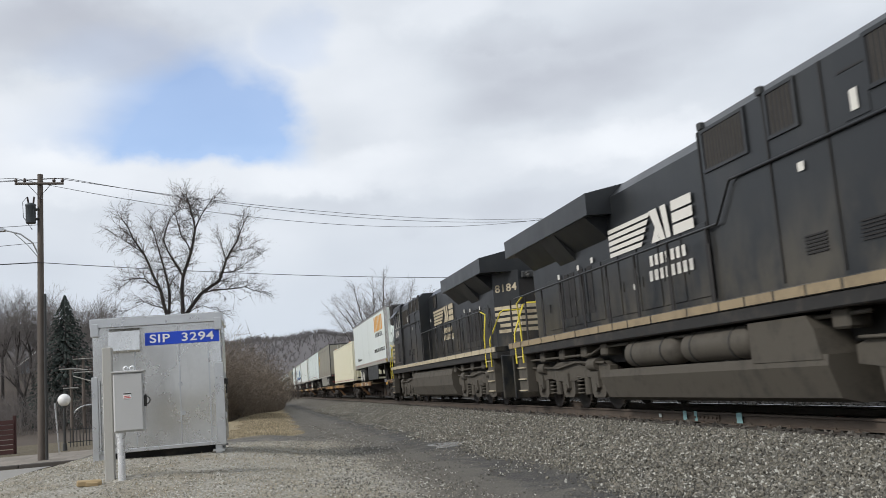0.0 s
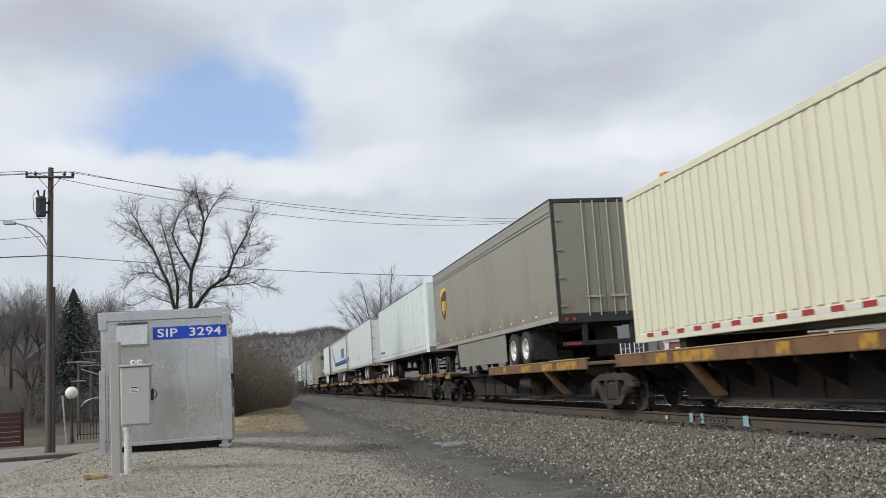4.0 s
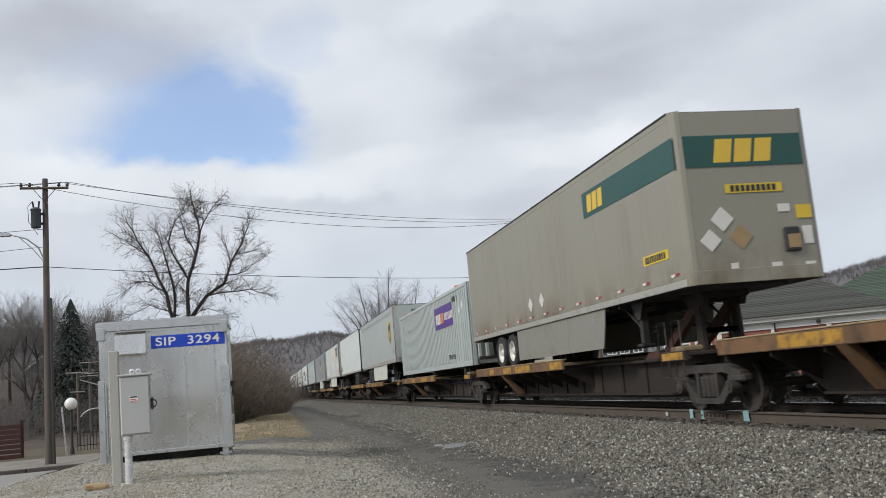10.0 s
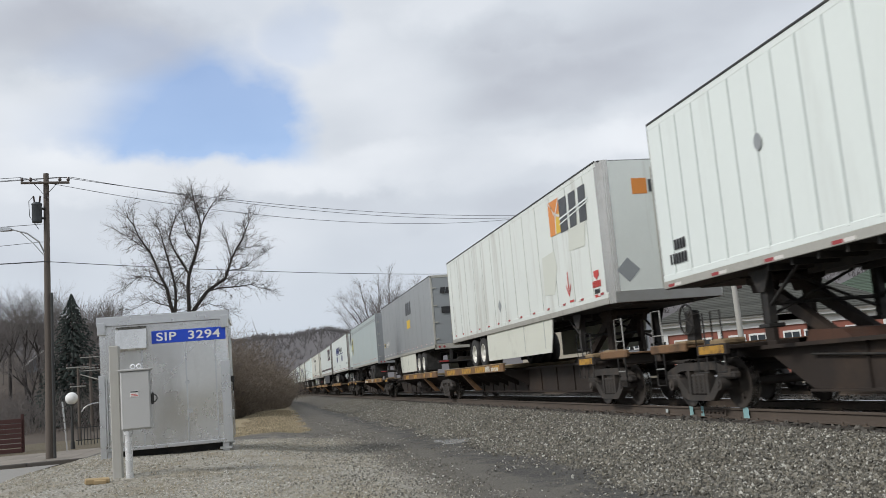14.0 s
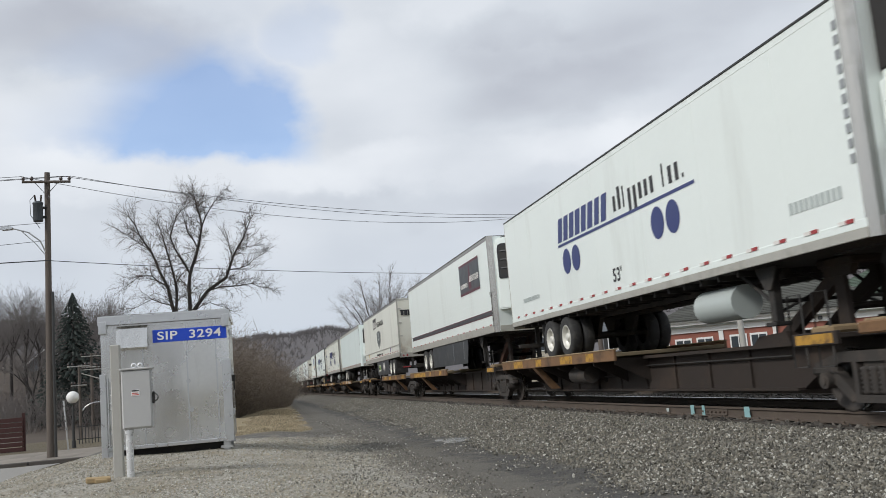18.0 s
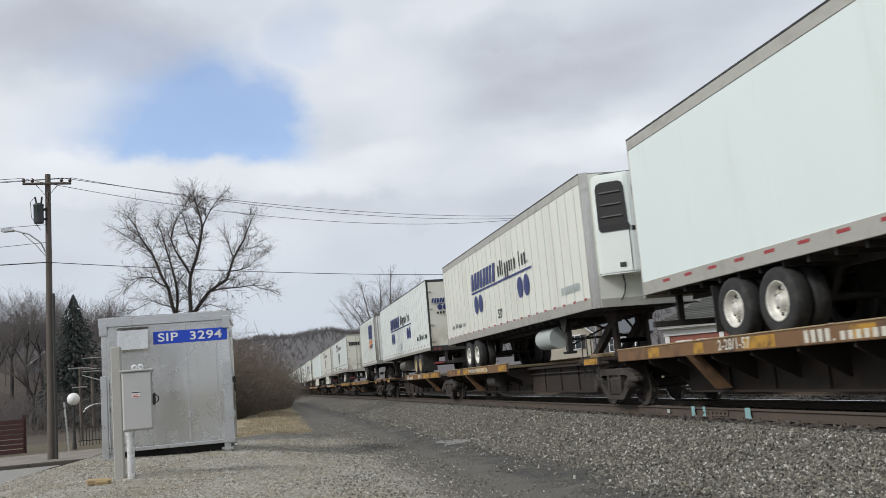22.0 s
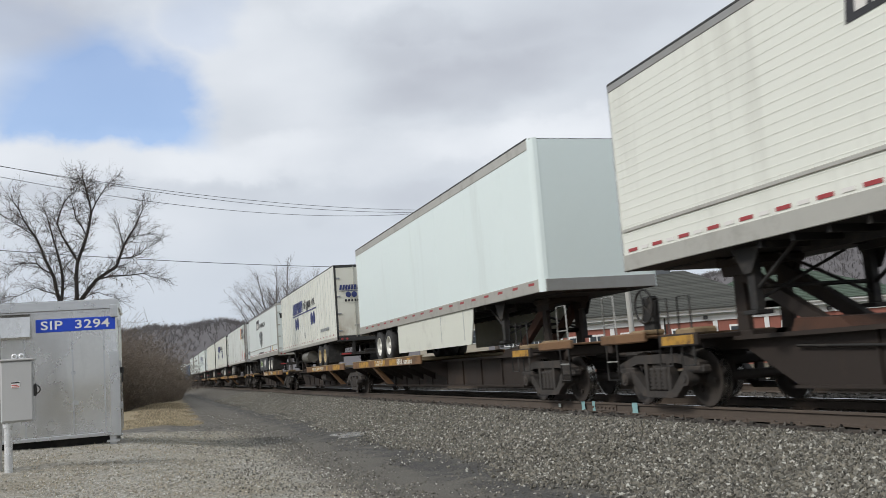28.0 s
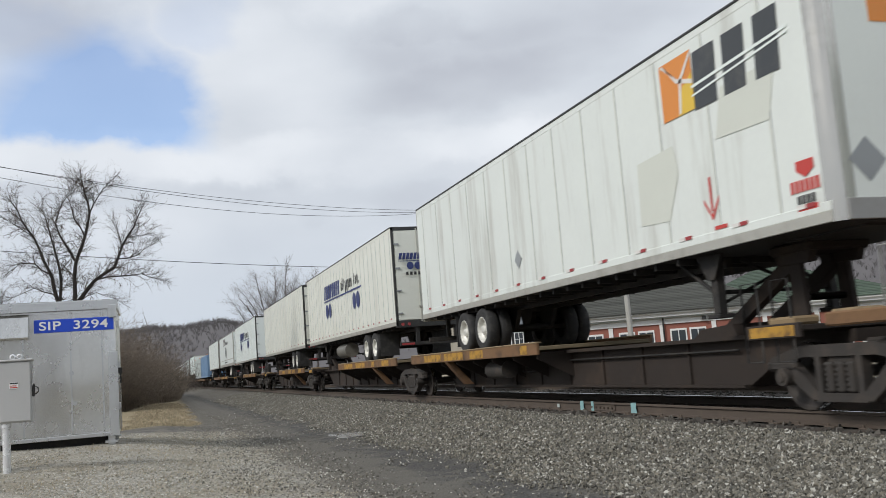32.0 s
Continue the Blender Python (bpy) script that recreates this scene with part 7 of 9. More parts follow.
        z, x = ZB + lift, SKIN[ob.name] - 0.002 if lift > 0.25 else min(SKIN[ob.name], -1.313) - 0.002
        strip = cached(("tape", red, z, x), lambda: Geo().box(x - 0.002, x + 0.012, -red / 2, red / 2, z, z + 0.05).mesh("reflective_tape", M["red_tape"]))
        q, whites = 0.45, Geo()
        while q < L - 0.35:
            put("reflective_tape", strip, ob, 0, fy(q))
            if pale:
                whites.box(x - 0.002, x + 0.012, *Y(q + shift - pale / 2, q + shift + pale / 2), z, z + 0.05)
            q += step
        if pale:
            part("pale_tape", whites, M["white_tape"], ob)["kind"] = "stuff"
    if skirt:
        for sx in (-1, 1):
            a, b = (6.1 if flip and skirt in ("skirt_dark", "skirt_cream") else 4.1, L - max(tandem) - reach) if L > 10 else (2.75, 5.9)
            pts = [(fy(a), ZB), (fy(b), ZB), (fy(b), 1.30), (fy(a + 0.3), 1.30), (fy(a + 0.1), 1.75)] if L > 10 else [(fy(a), ZB), (fy(b), ZB), (fy(b), 1.38), (fy(a), 1.38)]
            panel = part("side_skirt", Geo().prism(pts, "x", *sorted((sx * 1.245, sx * 1.27))), M[skirt], ob)
            for u in (a + 0.75, a + 2.6) if L > 10 and sx < 0 else ():
                part("panel_joint", Geo().box(-1.274, -1.268, fy(u) - 0.012, fy(u) + 0.012, 1.42, ZB - 0.02), M["mid_grey"], panel)
            if L > 10 and flip and sx < 0:
                part("air_tank", Geo().cyl((-1.0, fy(a - 0.35), 1.68), (-0.62, fy(a - 0.35), 1.68), 0.25, n=18).box(-0.85, -0.75, *Y(a - 0.4, a - 0.3), 1.85, ZB), M["galv"], ob, "dull metal air tank")
            if skirt == "skirt_cream" and L < 10:
                pts = [(fy(b), 1.37), (fy(b), 1.19), (fy(a + 0.3), 1.19), (fy(a), 1.37)]
                part("skirt_edge", Geo().prism(pts, "x", *sorted((sx * 1.25, sx * 1.265))), M["skirt_dark"], ob)
    if tank:
        a, b = Y(5.6, 7.4) if flip else Y(3.9, 5.2)
        part("fuel_tank", Geo().cyl((-0.85, a, 1.70), (-0.85, b, 1.70), 0.28, n=18), M["tank_grey" if flip else "soft_grey"], ob, "dull grey fuel tank" if flip else "pale fuel tank")
    if unit:
        (pale_unit if unit == "pale" else dark_unit)(ob)
    if not flip and unit != "pale":
        part("nose_band", Geo().box(-1.2, 1.2, -0.025, 0.01, ZB, ZB + 0.24, 0.006), M["top_rail" if skin != "tan_grey" else "tan_grey"], ob)
    ROLLING.append((ob, s))
    return ob, fy


def facet(x0, y0, x1, y1, z):
    """a sheet that stands on the plan line from the first point to the second, centred on it at height z"""
    r = Vector((x1 - x0, y1 - y0, 0)).normalized()
    m = Matrix((r, (0, 0, 1), r.cross(Vector((0, 0, 1))))).transposed().to_4x4()
    m.translation = ((x0 + x1) / 2, (y0 + y1) / 2, z)
    return m


def pale_unit(ob):
    """white cooling unit with slanted flanks and black louvred vents, on a leading nose"""
    plan = [(-1.08, 0.0), (-1.08, -0.08), (-1.03, -0.13), (-0.52, -0.51), (-0.44, -0.535), (0.44, -0.535), (0.52, -0.51), (1.03, -0.13), (1.08, -0.08), (1.08, 0.0)]
    grow = lambda k: [(x * k, y * (1 + (k - 1) * 2)) for x, y in plan]
    u = part("refrigeration_unit", Geo().prism(plan, "z", 2.88, 4.99), M["white"], ob)
    for k, z0, z1 in ((0.97, 4.99, 5.06), (0.90, 5.06, 5.10), (0.98, 2.84, 2.88)):
        part("cover_rim", Geo().prism(grow(k), "z", z0, z1), M["white"], u)
    part("roof_cowl", Geo().prism(grow(0.8), "z", 5.10, 5.14), M["dark_trim"], u)
    for sx in (-1, 1):
        m = facet(-1.03, -0.13, -0.52, -0.51, 4.35) if sx < 0 else facet(0.52, -0.51, 1.03, -0.13, 4.35)
        hold = part("vent_surround", Geo().prism([(-0.33, 0.38), (-0.30, 0.50), (-0.2, 0.545), (0.2, 0.545), (0.28, 0.50), (0.31, 0.40), (0.33, -0.40), (0.37, -0.47), (0.36, -0.56), (-0.29, -0.56), (-0.33, -0.5)], "z", -0.01, 0.022), M["black_plastic"], u, "black plastic vent surround")
        hold.matrix_basis = m
        part("vent", Geo().box(-0.25, 0.24, -0.44, 0.46, 0.02, 0.026), M["grille"], hold)
        for k in range(3):
            part("louvre", Geo().prism([(-0.235 + 0.27 * k - 0.02, 0.024), (-0.235 + 0.27 * k + 0.025, 0.024), (-0.235 + 0.27 * k - 0.01, 0.06)], "x", -0.24, 0.23), M["vent_slat"], hold)
        part("door_gap", Geo().box(0.335, 0.345, -1.46, -0.56, 0.0, 0.006), M["dark_trim"], u).matrix_basis = m
        part("door_latch", Geo().box(0.06, 0.2, -1.37, -1.27, 0.0, 0.02, 0.004), M["black_ink"], u).matrix_basis = m
    part("front_band", Geo().box(-0.44, 0.44, -0.548, -0.53, 3.76, 3.86, 0.004), M["black_plastic"], u)
    part("front_window", Geo().box(-0.36, -0.06, -0.545, -0.53, 4.46, 4.78, 0.004), M["grille"], u)
    part("front_latch", Geo().box(-0.30, 0.0, -0.55, -0.53, 2.98, 3.06, 0.01), M["mid_grey"], u)
    part("drain_hose", Geo().tube([(-0.55, -0.03, 2.86), (-0.52, -0.03, 2.62), (-0.56, -0.03, 2.42), (-0.66, -0.03, 2.28)], 0.016, 5), M["black_ink"], ob)
    part("nose_rail", Geo().box(-1.12, 1.12, -0.022, 0.0, ZB, ZB + 0.20, 0.006), M["alu"], ob)


def dark_unit(ob):
    """cooling unit with a black louvred top and a white lower door, on a leading nose"""
    u = part("refrigeration_unit", Geo().box(-0.98, 0.98, -0.50, 0.0, 3.35, 5.16, 0.12).box(-0.92, 0.92, -0.42, 0.0, 3.12, 3.4, 0.06), M["white"], ob)
    top = part("top_cowl", Geo().box(-1.0, 1.0, -0.53, 0.0, 4.05, 5.24, 0.10), M["grille"], u, "black louvred top")
    for k in range(7):
        z = 4.20 + 0.13 * k
        part("louvre", Geo().box(-0.80, 0.80, -0.545, -0.525, z, z + 0.03), M["black_plastic"], top)
    part("side_door", Geo().box(-1.0, -0.96, -0.44, -0.04, 3.2, 4.02, 0.02), M["white"], u)
    part("gauge", Geo().box(-1.012, -0.985, -0.28, -0.14, 3.62, 3.76, 0.01), M["black_ink"], u)
    part("fuel_bottle", Geo().cyl((-0.5, 0.9, 1.95), (0.5, 0.9, 1.95), 0.14, n=12), M["under"], ob)


def box_container(name, label, s, L, skin, step):
    ob = thing(name, label, "container", pose(TRACK_X, s, 0), "containers on the train")
    z0, z1 = 1.36, 4.30
    part("body", Geo().box(-1.27, 1.27, 0.06, L - 0.06, z0 + 0.05, z1 - 0.02), M[skin], ob)
    q, back = 0.45, Geo()
    fold = {sx: cached(("fold", skin, sx, step), lambda: Geo().box(*sorted((sx * 1.272, sx * 1.295)), -step * 0.27, step * 0.27, z0 + 0.2, z1 - 0.14, 0.022).mesh("corrugation", M[skin])) for sx in (-1,)}
    while q < L - 0.35:
        if abs(q - 1.85) > 0.2 and abs(q - L + 1.85) > 0.2:
            put("corrugation", fold[-1], ob, 0, q)
            back.box(1.272, 1.295, q - step * 0.27, q + step * 0.27, z0 + 0.2, z1 - 0.14, 0.022)
        q += step
    part("far_corrugation", back, M[skin], ob)["kind"] = "stuff"
    for y in (0.0, 1.75, L - 1.9, L - 0.15):
        for sx in (-1, 1):
            x0, x1 = sorted((sx * 1.26, sx * 1.305))
            part("corner_post", Geo().box(x0, x1, y, y + 0.15, z0, z1, 0.012), M[skin], ob)
    for z, h in ((z0, 0.17), (z1 - 0.13, 0.13)):
        for sx in (-1, 1):
            x0, x1 = sorted((sx * 1.255, sx * 1.302))
            part("side_rail", Geo().box(x0, x1, 0.1, L - 0.1, z, z + h, 0.01), M[skin], ob)
    part("roof", Geo().box(-1.25, 1.25, 0.05, L - 0.05, z1 - 0.03, z1, 0.005), M[skin], ob)
    for y in (1.75, L - 1.9):
        part("lifting_eye", Geo().box(-1.30, -1.12, y, y + 0.18, z1 - 0.02, z1 + 0.07, 0.02), M["orange"], ob)
    for k in range(8):
        part("end_rib", Geo().box(-1.06 + 0.275 * k, -0.92 + 0.275 * k, -0.035, 0.07, z0 + 0.2, z1 - 0.14, 0.03), M[skin], ob)
    for x in (-1.24, 1.1):
        part("end_post", Geo().box(x, x + 0.14, -0.01, 0.1, z0, z1, 0.01), M[skin], ob)
    for y in (1.8, L - 1.8, L / 2):
        part("pedestal", Geo().box(-1.2, 1.2, y - 0.12, y + 0.12, 1.09, z0 + 0.02, 0.01), M["car_brown"], ob)
    ROLLING.append((ob, s))
    return ob


# ---- emblems: plain shapes in the fleets' colours


def alliance(ob, y, z=3.85, k=1.0, blue="navy", pairs=(2.75, -2.65)):
    """heavy slanted bars, lighter low bars, a rule and two pairs of discs; y: middle of the row"""
    decal("emblem", strokes(8, 3.3 * k, 0.56 * k, 0.30, 0.14, 0.10, 5), M[blue], ob, (X0, y + 1.87 * k, z + 0.36 * k))
    decal("emblem", word_bars("xaiddxxx ixx.", 3.4 * k, 0.46 * k, 0.5), M["black_ink"], ob, (X0, y - 1.70 * k, z + 0.16 * k))
    decal("rule", [rect(-3.6 * k, 3.6 * k, -0.03, 0.03)], M[blue], ob, (X0, y, z))
    for c in pairs:
        decal("disc", [disc(-0.32 * k, 0, 0.275 * k, 0.30 * k), disc(0.32 * k, 0, 0.275 * k, 0.30 * k)], M[blue], ob, (X0, y + c * k, z - 0.42 * k))


def alliance_doors(ob, L, flip):
    y = -0.05 if flip else L + 0.05
    decal("emblem", strokes(8, 0.95, 0.20, 0.2, 0.2, 0.3, 5) + [rect(-0.5, 0.5, -0.16, -0.14)], M["navy"], ob, (-0.62, y - 0.02, 4.28), LEAD)
    decal("emblem", word_bars("xaiddxxxixx", 0.95, 0.20, 0.5) + [rect(-0.5, 0.5, -0.16, -0.14)], M["navy"], ob, (0.62, y - 0.02, 4.26), LEAD)
    decal("disc", [disc(-0.75, 0, 0.11, 0.12), disc(-0.50, 0, 0.11, 0.12), disc(0.50, 0, 0.11, 0.12), disc(0.75, 0, 0.11, 0.12)], M["navy"], ob, (0, y - 0.02, 3.98), LEAD)
    decal("stencil_bar", [rect(-0.9 + 0.13 * i, -0.82 + 0.13 * i, -0.05, 0.05) for i in range(15)], M["black_ink"], ob, (0, y - 0.02, 3.74), LEAD)


def parcel_shield(ob, y, w=1.15, h=1.35, z=3.82, rim="gold", field="brown_emblem"):
    decal("emblem", [shield(w, h)], M[rim], ob, (X0, y, z))
    decal("emblem", [[(a * 0.90, b * 0.92) for a, b in shield(w, h)]], M[field], ob, (X0 - 0.004, y, z - 0.01))
    decal("emblem", [rect(-w * 0.30, -w * 0.12, -h * 0.16, h * 0.12, 0.1), rect(-w * 0.06, w * 0.10, -h * 0.30, h * 0.12, 0.1), rect(w * 0.16, w * 0.32, -h * 0.18, h * 0.10, 0.1)], M[rim], ob, (X0 - 0.008, y, z))
    decal("emblem", [[(-w * 0.42, h * 0.22), (0.0, h * 0.36), (w * 0.42, h * 0.40), (w * 0.2, h * 0.455), (-w * 0.2, h * 0.45), (-w * 0.43, h * 0.37)]], M[rim], ob, (X0 - 0.008, y, z))


def freight_mark(ob, y, z, k, face=SIDE, x=X0):
    at = (x, y, z)
    decal("emblem", strokes(3, 1.9 * k, 0.85 * k, 0.05, 0.12, 0.26, 12), M["navy"], ob, at, face)
    sw = [[(-0.9 * k, -0.72 * k), (-0.9 * k, -0.54 * k), (0.9 * k, -0.47 * k), (0.9 * k, -0.53 * k)]]
    sw.append([(-0.9 * k, -1.10 * k), (-0.9 * k, -0.80 * k), (0.85 * k, -0.56 * k), (0.85 * k, -0.60 * k)])
    decal("emblem", sw, M["orange"], ob, at, face)
    lettering("FREIGHT", 0.22 * k, M["navy"], ob, tuple(Vector(at) + (Vector((-0.004, -0.32 * k, -0.92 * k)) if face is SIDE else Vector((0.35 * k, -0.004, -0.88 * k)))), face)


def intermodal_shield(ob, y, z=3.48):
    """a dark shield with a pale tower, a slab with pale bars, the line beside it and a line of small marks"""
    face = [(-0.9, 0.40), (-0.55, 0.50), (0.0, 0.55), (0.55, 0.50), (0.9, 0.40), (0.84, -0.02), (0.62, -0.30), (0.0, -0.55), (-0.62, -0.30), (-0.84, -0.02)]
    for k, paint in ((1.0, "black_ink"), (0.95, "ghost"), (0.90, "skirt_dark")):
        decal("emblem", [[(a * k, b * k) for a, b in face]], M[paint], ob, (X0 - 0.003 * (1.0 - k) * 20, y, z))
    for leg in ([(-0.40, -0.32), (-0.33, -0.35), (-0.02, 0.44), (-0.10, 0.44)], [(0.10, -0.46), (0.24, -0.42), (0.06, 0.44), (-0.02, 0.44)], [(-0.22, -0.02), (0.14, -0.08), (0.13, 0.0), (-0.19, 0.05)],
                [(-0.62, -0.12), (-0.58, -0.16), (-0.34, 0.40), (-0.38, 0.42)], [(0.50, -0.22), (0.55, -0.18), (0.32, 0.42), (0.28, 0.41)]):
        decal("emblem", [leg], M["soft_grey"], ob, (X0 - 0.010, y, z))
    lettering("INTERMODAL", 0.31, M["black_ink"], ob, (X0 - 0.003, y - 1.0, z + 0.90), SIDE, 1.13)
    decal("emblem", [[(-0.80, -0.30), (0.72, -0.24), (0.84, 0.38), (-0.72, 0.34)]], M["black_ink"], ob, (X0, y + 1.75, z + 1.02))
    decal("emblem", strokes(5, 1.35, 0.36, 0.10, 0.22, 0.10, 8), M["white_tape"], ob, (X0 - 0.003, y + 1.72, z + 0.99))
    decal("stencil_bar", word_bars("aaiaaaxxaaaxaa.aaa", 2.75, 0.11, 0.6), M["black_ink"], ob, (X0, y + 0.05, z - 0.98))


def prime_doors(ob, L, flip):
    y = -0.07 if flip else L + 0.07
    decal("emblem", strokes(5, 0.95, 0.24, 0.0, 0.1, 0.42, 8) + [rect(-0.5, 0.5, 0.10, 0.17)], M["black_ink"], ob, (-0.62, y, 4.42), LEAD)
    decal("emblem", strokes(6, 0.95, 0.20, 0.0, 0.2, 0.36, 9), M["black_ink"], ob, (0.55, y, 4.40), LEAD)
    decal("stencil_bar", [rect(-0.35 + 0.08 * i, -0.29 + 0.08 * i, -0.04, 0.04) for i in range(9)], M["black_ink"], ob, (0.7, y, 4.14), LEAD)


def eco(ob, y, z=1.72, x=-1.276):
    """a pale-edged green badge with a leaf-shaped end, three dark blocks and a white foot"""
    rim = [(-0.52, -0.20), (0.50, -0.20), (0.50, -0.13), (0.53, -0.10), (0.53, 0.11), (0.46, 0.14), (0.32, 0.14), (0.27, 0.20), (-0.27, 0.20), (-0.32, 0.13), (-0.52, 0.09)]
    decal("badge", [rim], M["white_tape"], ob, (x, y, z))
    decal("badge", [[(-0.48, -0.12), (0.49, -0.12), (0.49, 0.10), (0.30, 0.11), (0.25, 0.165), (-0.25, 0.165), (-0.30, 0.10), (-0.48, 0.07)]], M["leaf_badge"], ob, (x - 0.003, y, z))
    decal("badge", [[(0.10, -0.11), (0.47, -0.09), (0.47, 0.09), (0.30, 0.04)]], M["green_badge"], ob, (x - 0.006, y, z))
    decal("badge", word_bars("xxx", 0.46, 0.15, 0.7), M["skirt_dark"], ob, (x - 0.006, y + 0.22, z - 0.08))


def diamonds(ob, spots, material="white_tape", r=0.2, x=X0):
    for y, z in spots:
        decal("placard", [[(-r, 0), (0, -r), (r, 0), (0, r)]], M[material], ob, (x, y, z))


def marks(ob, y, z, n, h, material="black_ink", w=0.07, face=SIDE, x=X0):
    decal("stencil_bar", [rect(-n * w / 2 + w * i, -n * w / 2 + w * (i + 0.7), -h / 2, h / 2) for i in range(n)], M[material], ob, (x, y, z), face)


def vertical_marks(ob, y, z, n, h):
    decal("stencil_bar", [rect(-0.045, 0.045, -h * (i + 0.6), -h * i) for i in range(n)], M["mid_grey"], ob, (X0 - 0.004, y, z))


def carousel(ob, d=0.0):
    """the orange square, dark blocks, faded patches, an arrow and red marks of the seamed white trailer"""
    decal("emblem", [rect(-0.40, 0.40, -0.42, 0.42)], M["orange"], ob, (X0, 3.08 + d, 4.53))
    decal("emblem", [[(0.0, -0.42), (0.40, -0.42), (0.40, 0.10), (0.14, -0.05)]], M["gold"], ob, (X0 - 0.003, 3.08 + d, 4.53))
    for arc in ([(-0.38, 0.40), (-0.30, 0.40), (0.0, 0.06), (0.40, -0.06), (0.40, 0.0), (0.02, 0.12)], [(0.02, -0.40), (0.08, -0.40), (0.14, 0.05), (0.40, 0.34), (0.40, 0.40), (0.08, 0.08)]):
        decal("emblem", [arc], M["white_tape"], ob, (X0 - 0.006, 3.08 + d, 4.53))
    decal("emblem", strokes(3, 1.95, 0.80, 0.06, 0.10, 0.10, 22), M["skirt_dark"], ob, (X0, 1.72 + d, 4.48))
    decal("rule", [[(-1.0, -0.10), (1.0, 0.02), (1.0, 0.06), (-1.0, -0.06)], [(-1.0, -0.22), (1.0, -0.04), (1.0, -0.01), (-1.0, -0.19)]], M["white"], ob, (X0 - 0.004, 1.72 + d, 4.50))
    decal("faded_patch", [[(-0.65, -0.30), (0.45, -0.34), (0.65, 0.35), (-0.45, 0.35)]], M["ghost"], ob, (X0 + 0.003, 1.65 + d, 3.88))
    decal("faded_patch", [[(-0.55, -0.5), (0.25, -0.55), (0.6, 0.1), (0.5, 0.5), (-0.5, 0.45)]], M["ghost"], ob, (X0 + 0.003, 3.85 + d, 3.25))
    decal("arrow", [rect(-0.022, 0.022, -0.1, 0.36), [(-0.17, 0.08), (0, -0.16), (0.17, 0.08), (0.17, 0.02), (0, -0.23), (-0.17, 0.02)]], M["red_ink"], ob, (X0, 2.55 + d, 2.76))
    marks(ob, 0.72 + d, 2.63, 6, 0.14, "red_ink", 0.085)
    marks(ob, 0.72 + d, 2.47, 4, 0.10, "black_ink", 0.08)
    decal("stencil_bar", [rect(-0.17, 0.17, -0.03, 0.03)], M["red_ink"], ob, (X0, 0.72 + d, 2.37))
    decal("stencil_bar", [rect(-0.14, 0.14, -0.025, 0.025)], M["red_ink"], ob, (X0, 2.4 + d, 2.42))
    decal("badge", [[(-0.15, 0.09), (0.15, 0.09), (0.15, -0.02), (0, -0.11), (-0.15, -0.02)]], M["red_ink"], ob, (X0, 0.7 + d, 2.83))
    diamonds(ob, [(8.9 - d, 2.89)], "mid_grey", 0.19)
    decal("placard", [[(-0.26, 0), (0, -0.26), (0.26, 0), (0, 0.26)]], M["mid_grey"], ob, (-0.85, -0.004, 2.82), LEAD)
    decal("emblem", [rect(-0.17, 0.17, -0.17, 0.17)], M["orange"], ob, (-0.40, -0.004, 4.60), LEAD)
    decal("emblem", strokes(3, 0.72, 0.27, 0, 0.12, 0.33, 22), M["skirt_dark"], ob, (0.17, -0.004, 4.60), LEAD)
    box = part("nose_box", Geo().box(0.48, 0.82, -0.14, 0.0, 2.58, 2.86, 0.03), M["under"], ob, "dark hose connection box")
    part("hose_plug", Geo().cyl((0.57, -0.14, 2.72), (0.57, -0.19, 2.72), 0.05, n=10), M["under"], box)
    part("hose_plug", Geo().cyl((0.73, -0.14, 2.72), (0.73, -0.19, 2.72), 0.05, n=10), M["under"], box)
    part("socket", Geo().cyl((0.12, -0.06, 2.80), (0.12, 0.0, 2.80), 0.08, 0.09, n=14), M["black_plastic"], ob)
    decal("badge", [rect(-0.12, 0.12, -0.17, 0.17)], M["yellow_plate"], ob, (0.66, -0.006, 3.08), LEAD)
    decal("stencil_bar", [rect(-0.08, 0.08, -0.02 + 0.09 * k, 0.02 + 0.09 * k) for k in (-1, 0, 1)], M["black_ink"], ob, (0.66, -0.009, 3.08), LEAD)
    part("nose_seam", Geo().box(-0.12, -0.09, -0.012, 0.0, ZB + 0.25, ZT - 0.2), M["alu"], ob)


W, T = trailer, box_container
# 1 refrigerated, orange emblem
o, fy = W("semitrailer", "white ribbed refrigerated semitrailer with orange block emblem", 50.2, skin="white", kind="reefer", skirt="skirt_dark", unit="dark", L=16.2, reach=2.6, tape="long reds")
decal("emblem", strokes(6, 3.6, 0.86, 0.0, 0.14, 0.10, 3), M["amber"], o, (X0, 2.8, 4.49))
lettering("INTERMODAL", 0.25, M["skirt_dark"], o, (X0, 2.76, 3.83), SIDE, 1.36)
lettering("TEMPERATURE CONTROLLED", 0.20, M["black_ink"], o, (X0, 2.86, 2.94), SIDE, 1.13)
decal("stencil_bar", word_bars("aiixxaxixxx.xxx", 2.4, 0.19, 0.6), M["black_ink"], o, (X0, 13.0, 2.64))
decal("placard", [[(-0.2, 0), (0, -0.24), (0.2, 0), (0, 0.24)]], M["mid_grey"], o, (X0, 8.0, 2.85))
decal("placard", [[(-0.17, 0), (0, -0.21), (0.17, 0), (0, 0.21)]], M["white"], o, (X0 - 0.003, 8.0, 2.85))
decal("badge", [rect(-0.14, 0.14, -0.10, 0.10)], M["yellow_plate"], o, (X0 - 0.01, 0.2, 2.26))
# 2 cream container
o = T("container", "ivory corrugated container with rust stains and reflective tape", 68.0, 16.15, "ivory", 0.30)
lettering("3", 0.26, M["black_ink"], o, (-1.309, 1.1, 2.02))
marks(o, 2.45, 1.98, 1, 0.22, "black_ink", 0.08, x=-1.309)
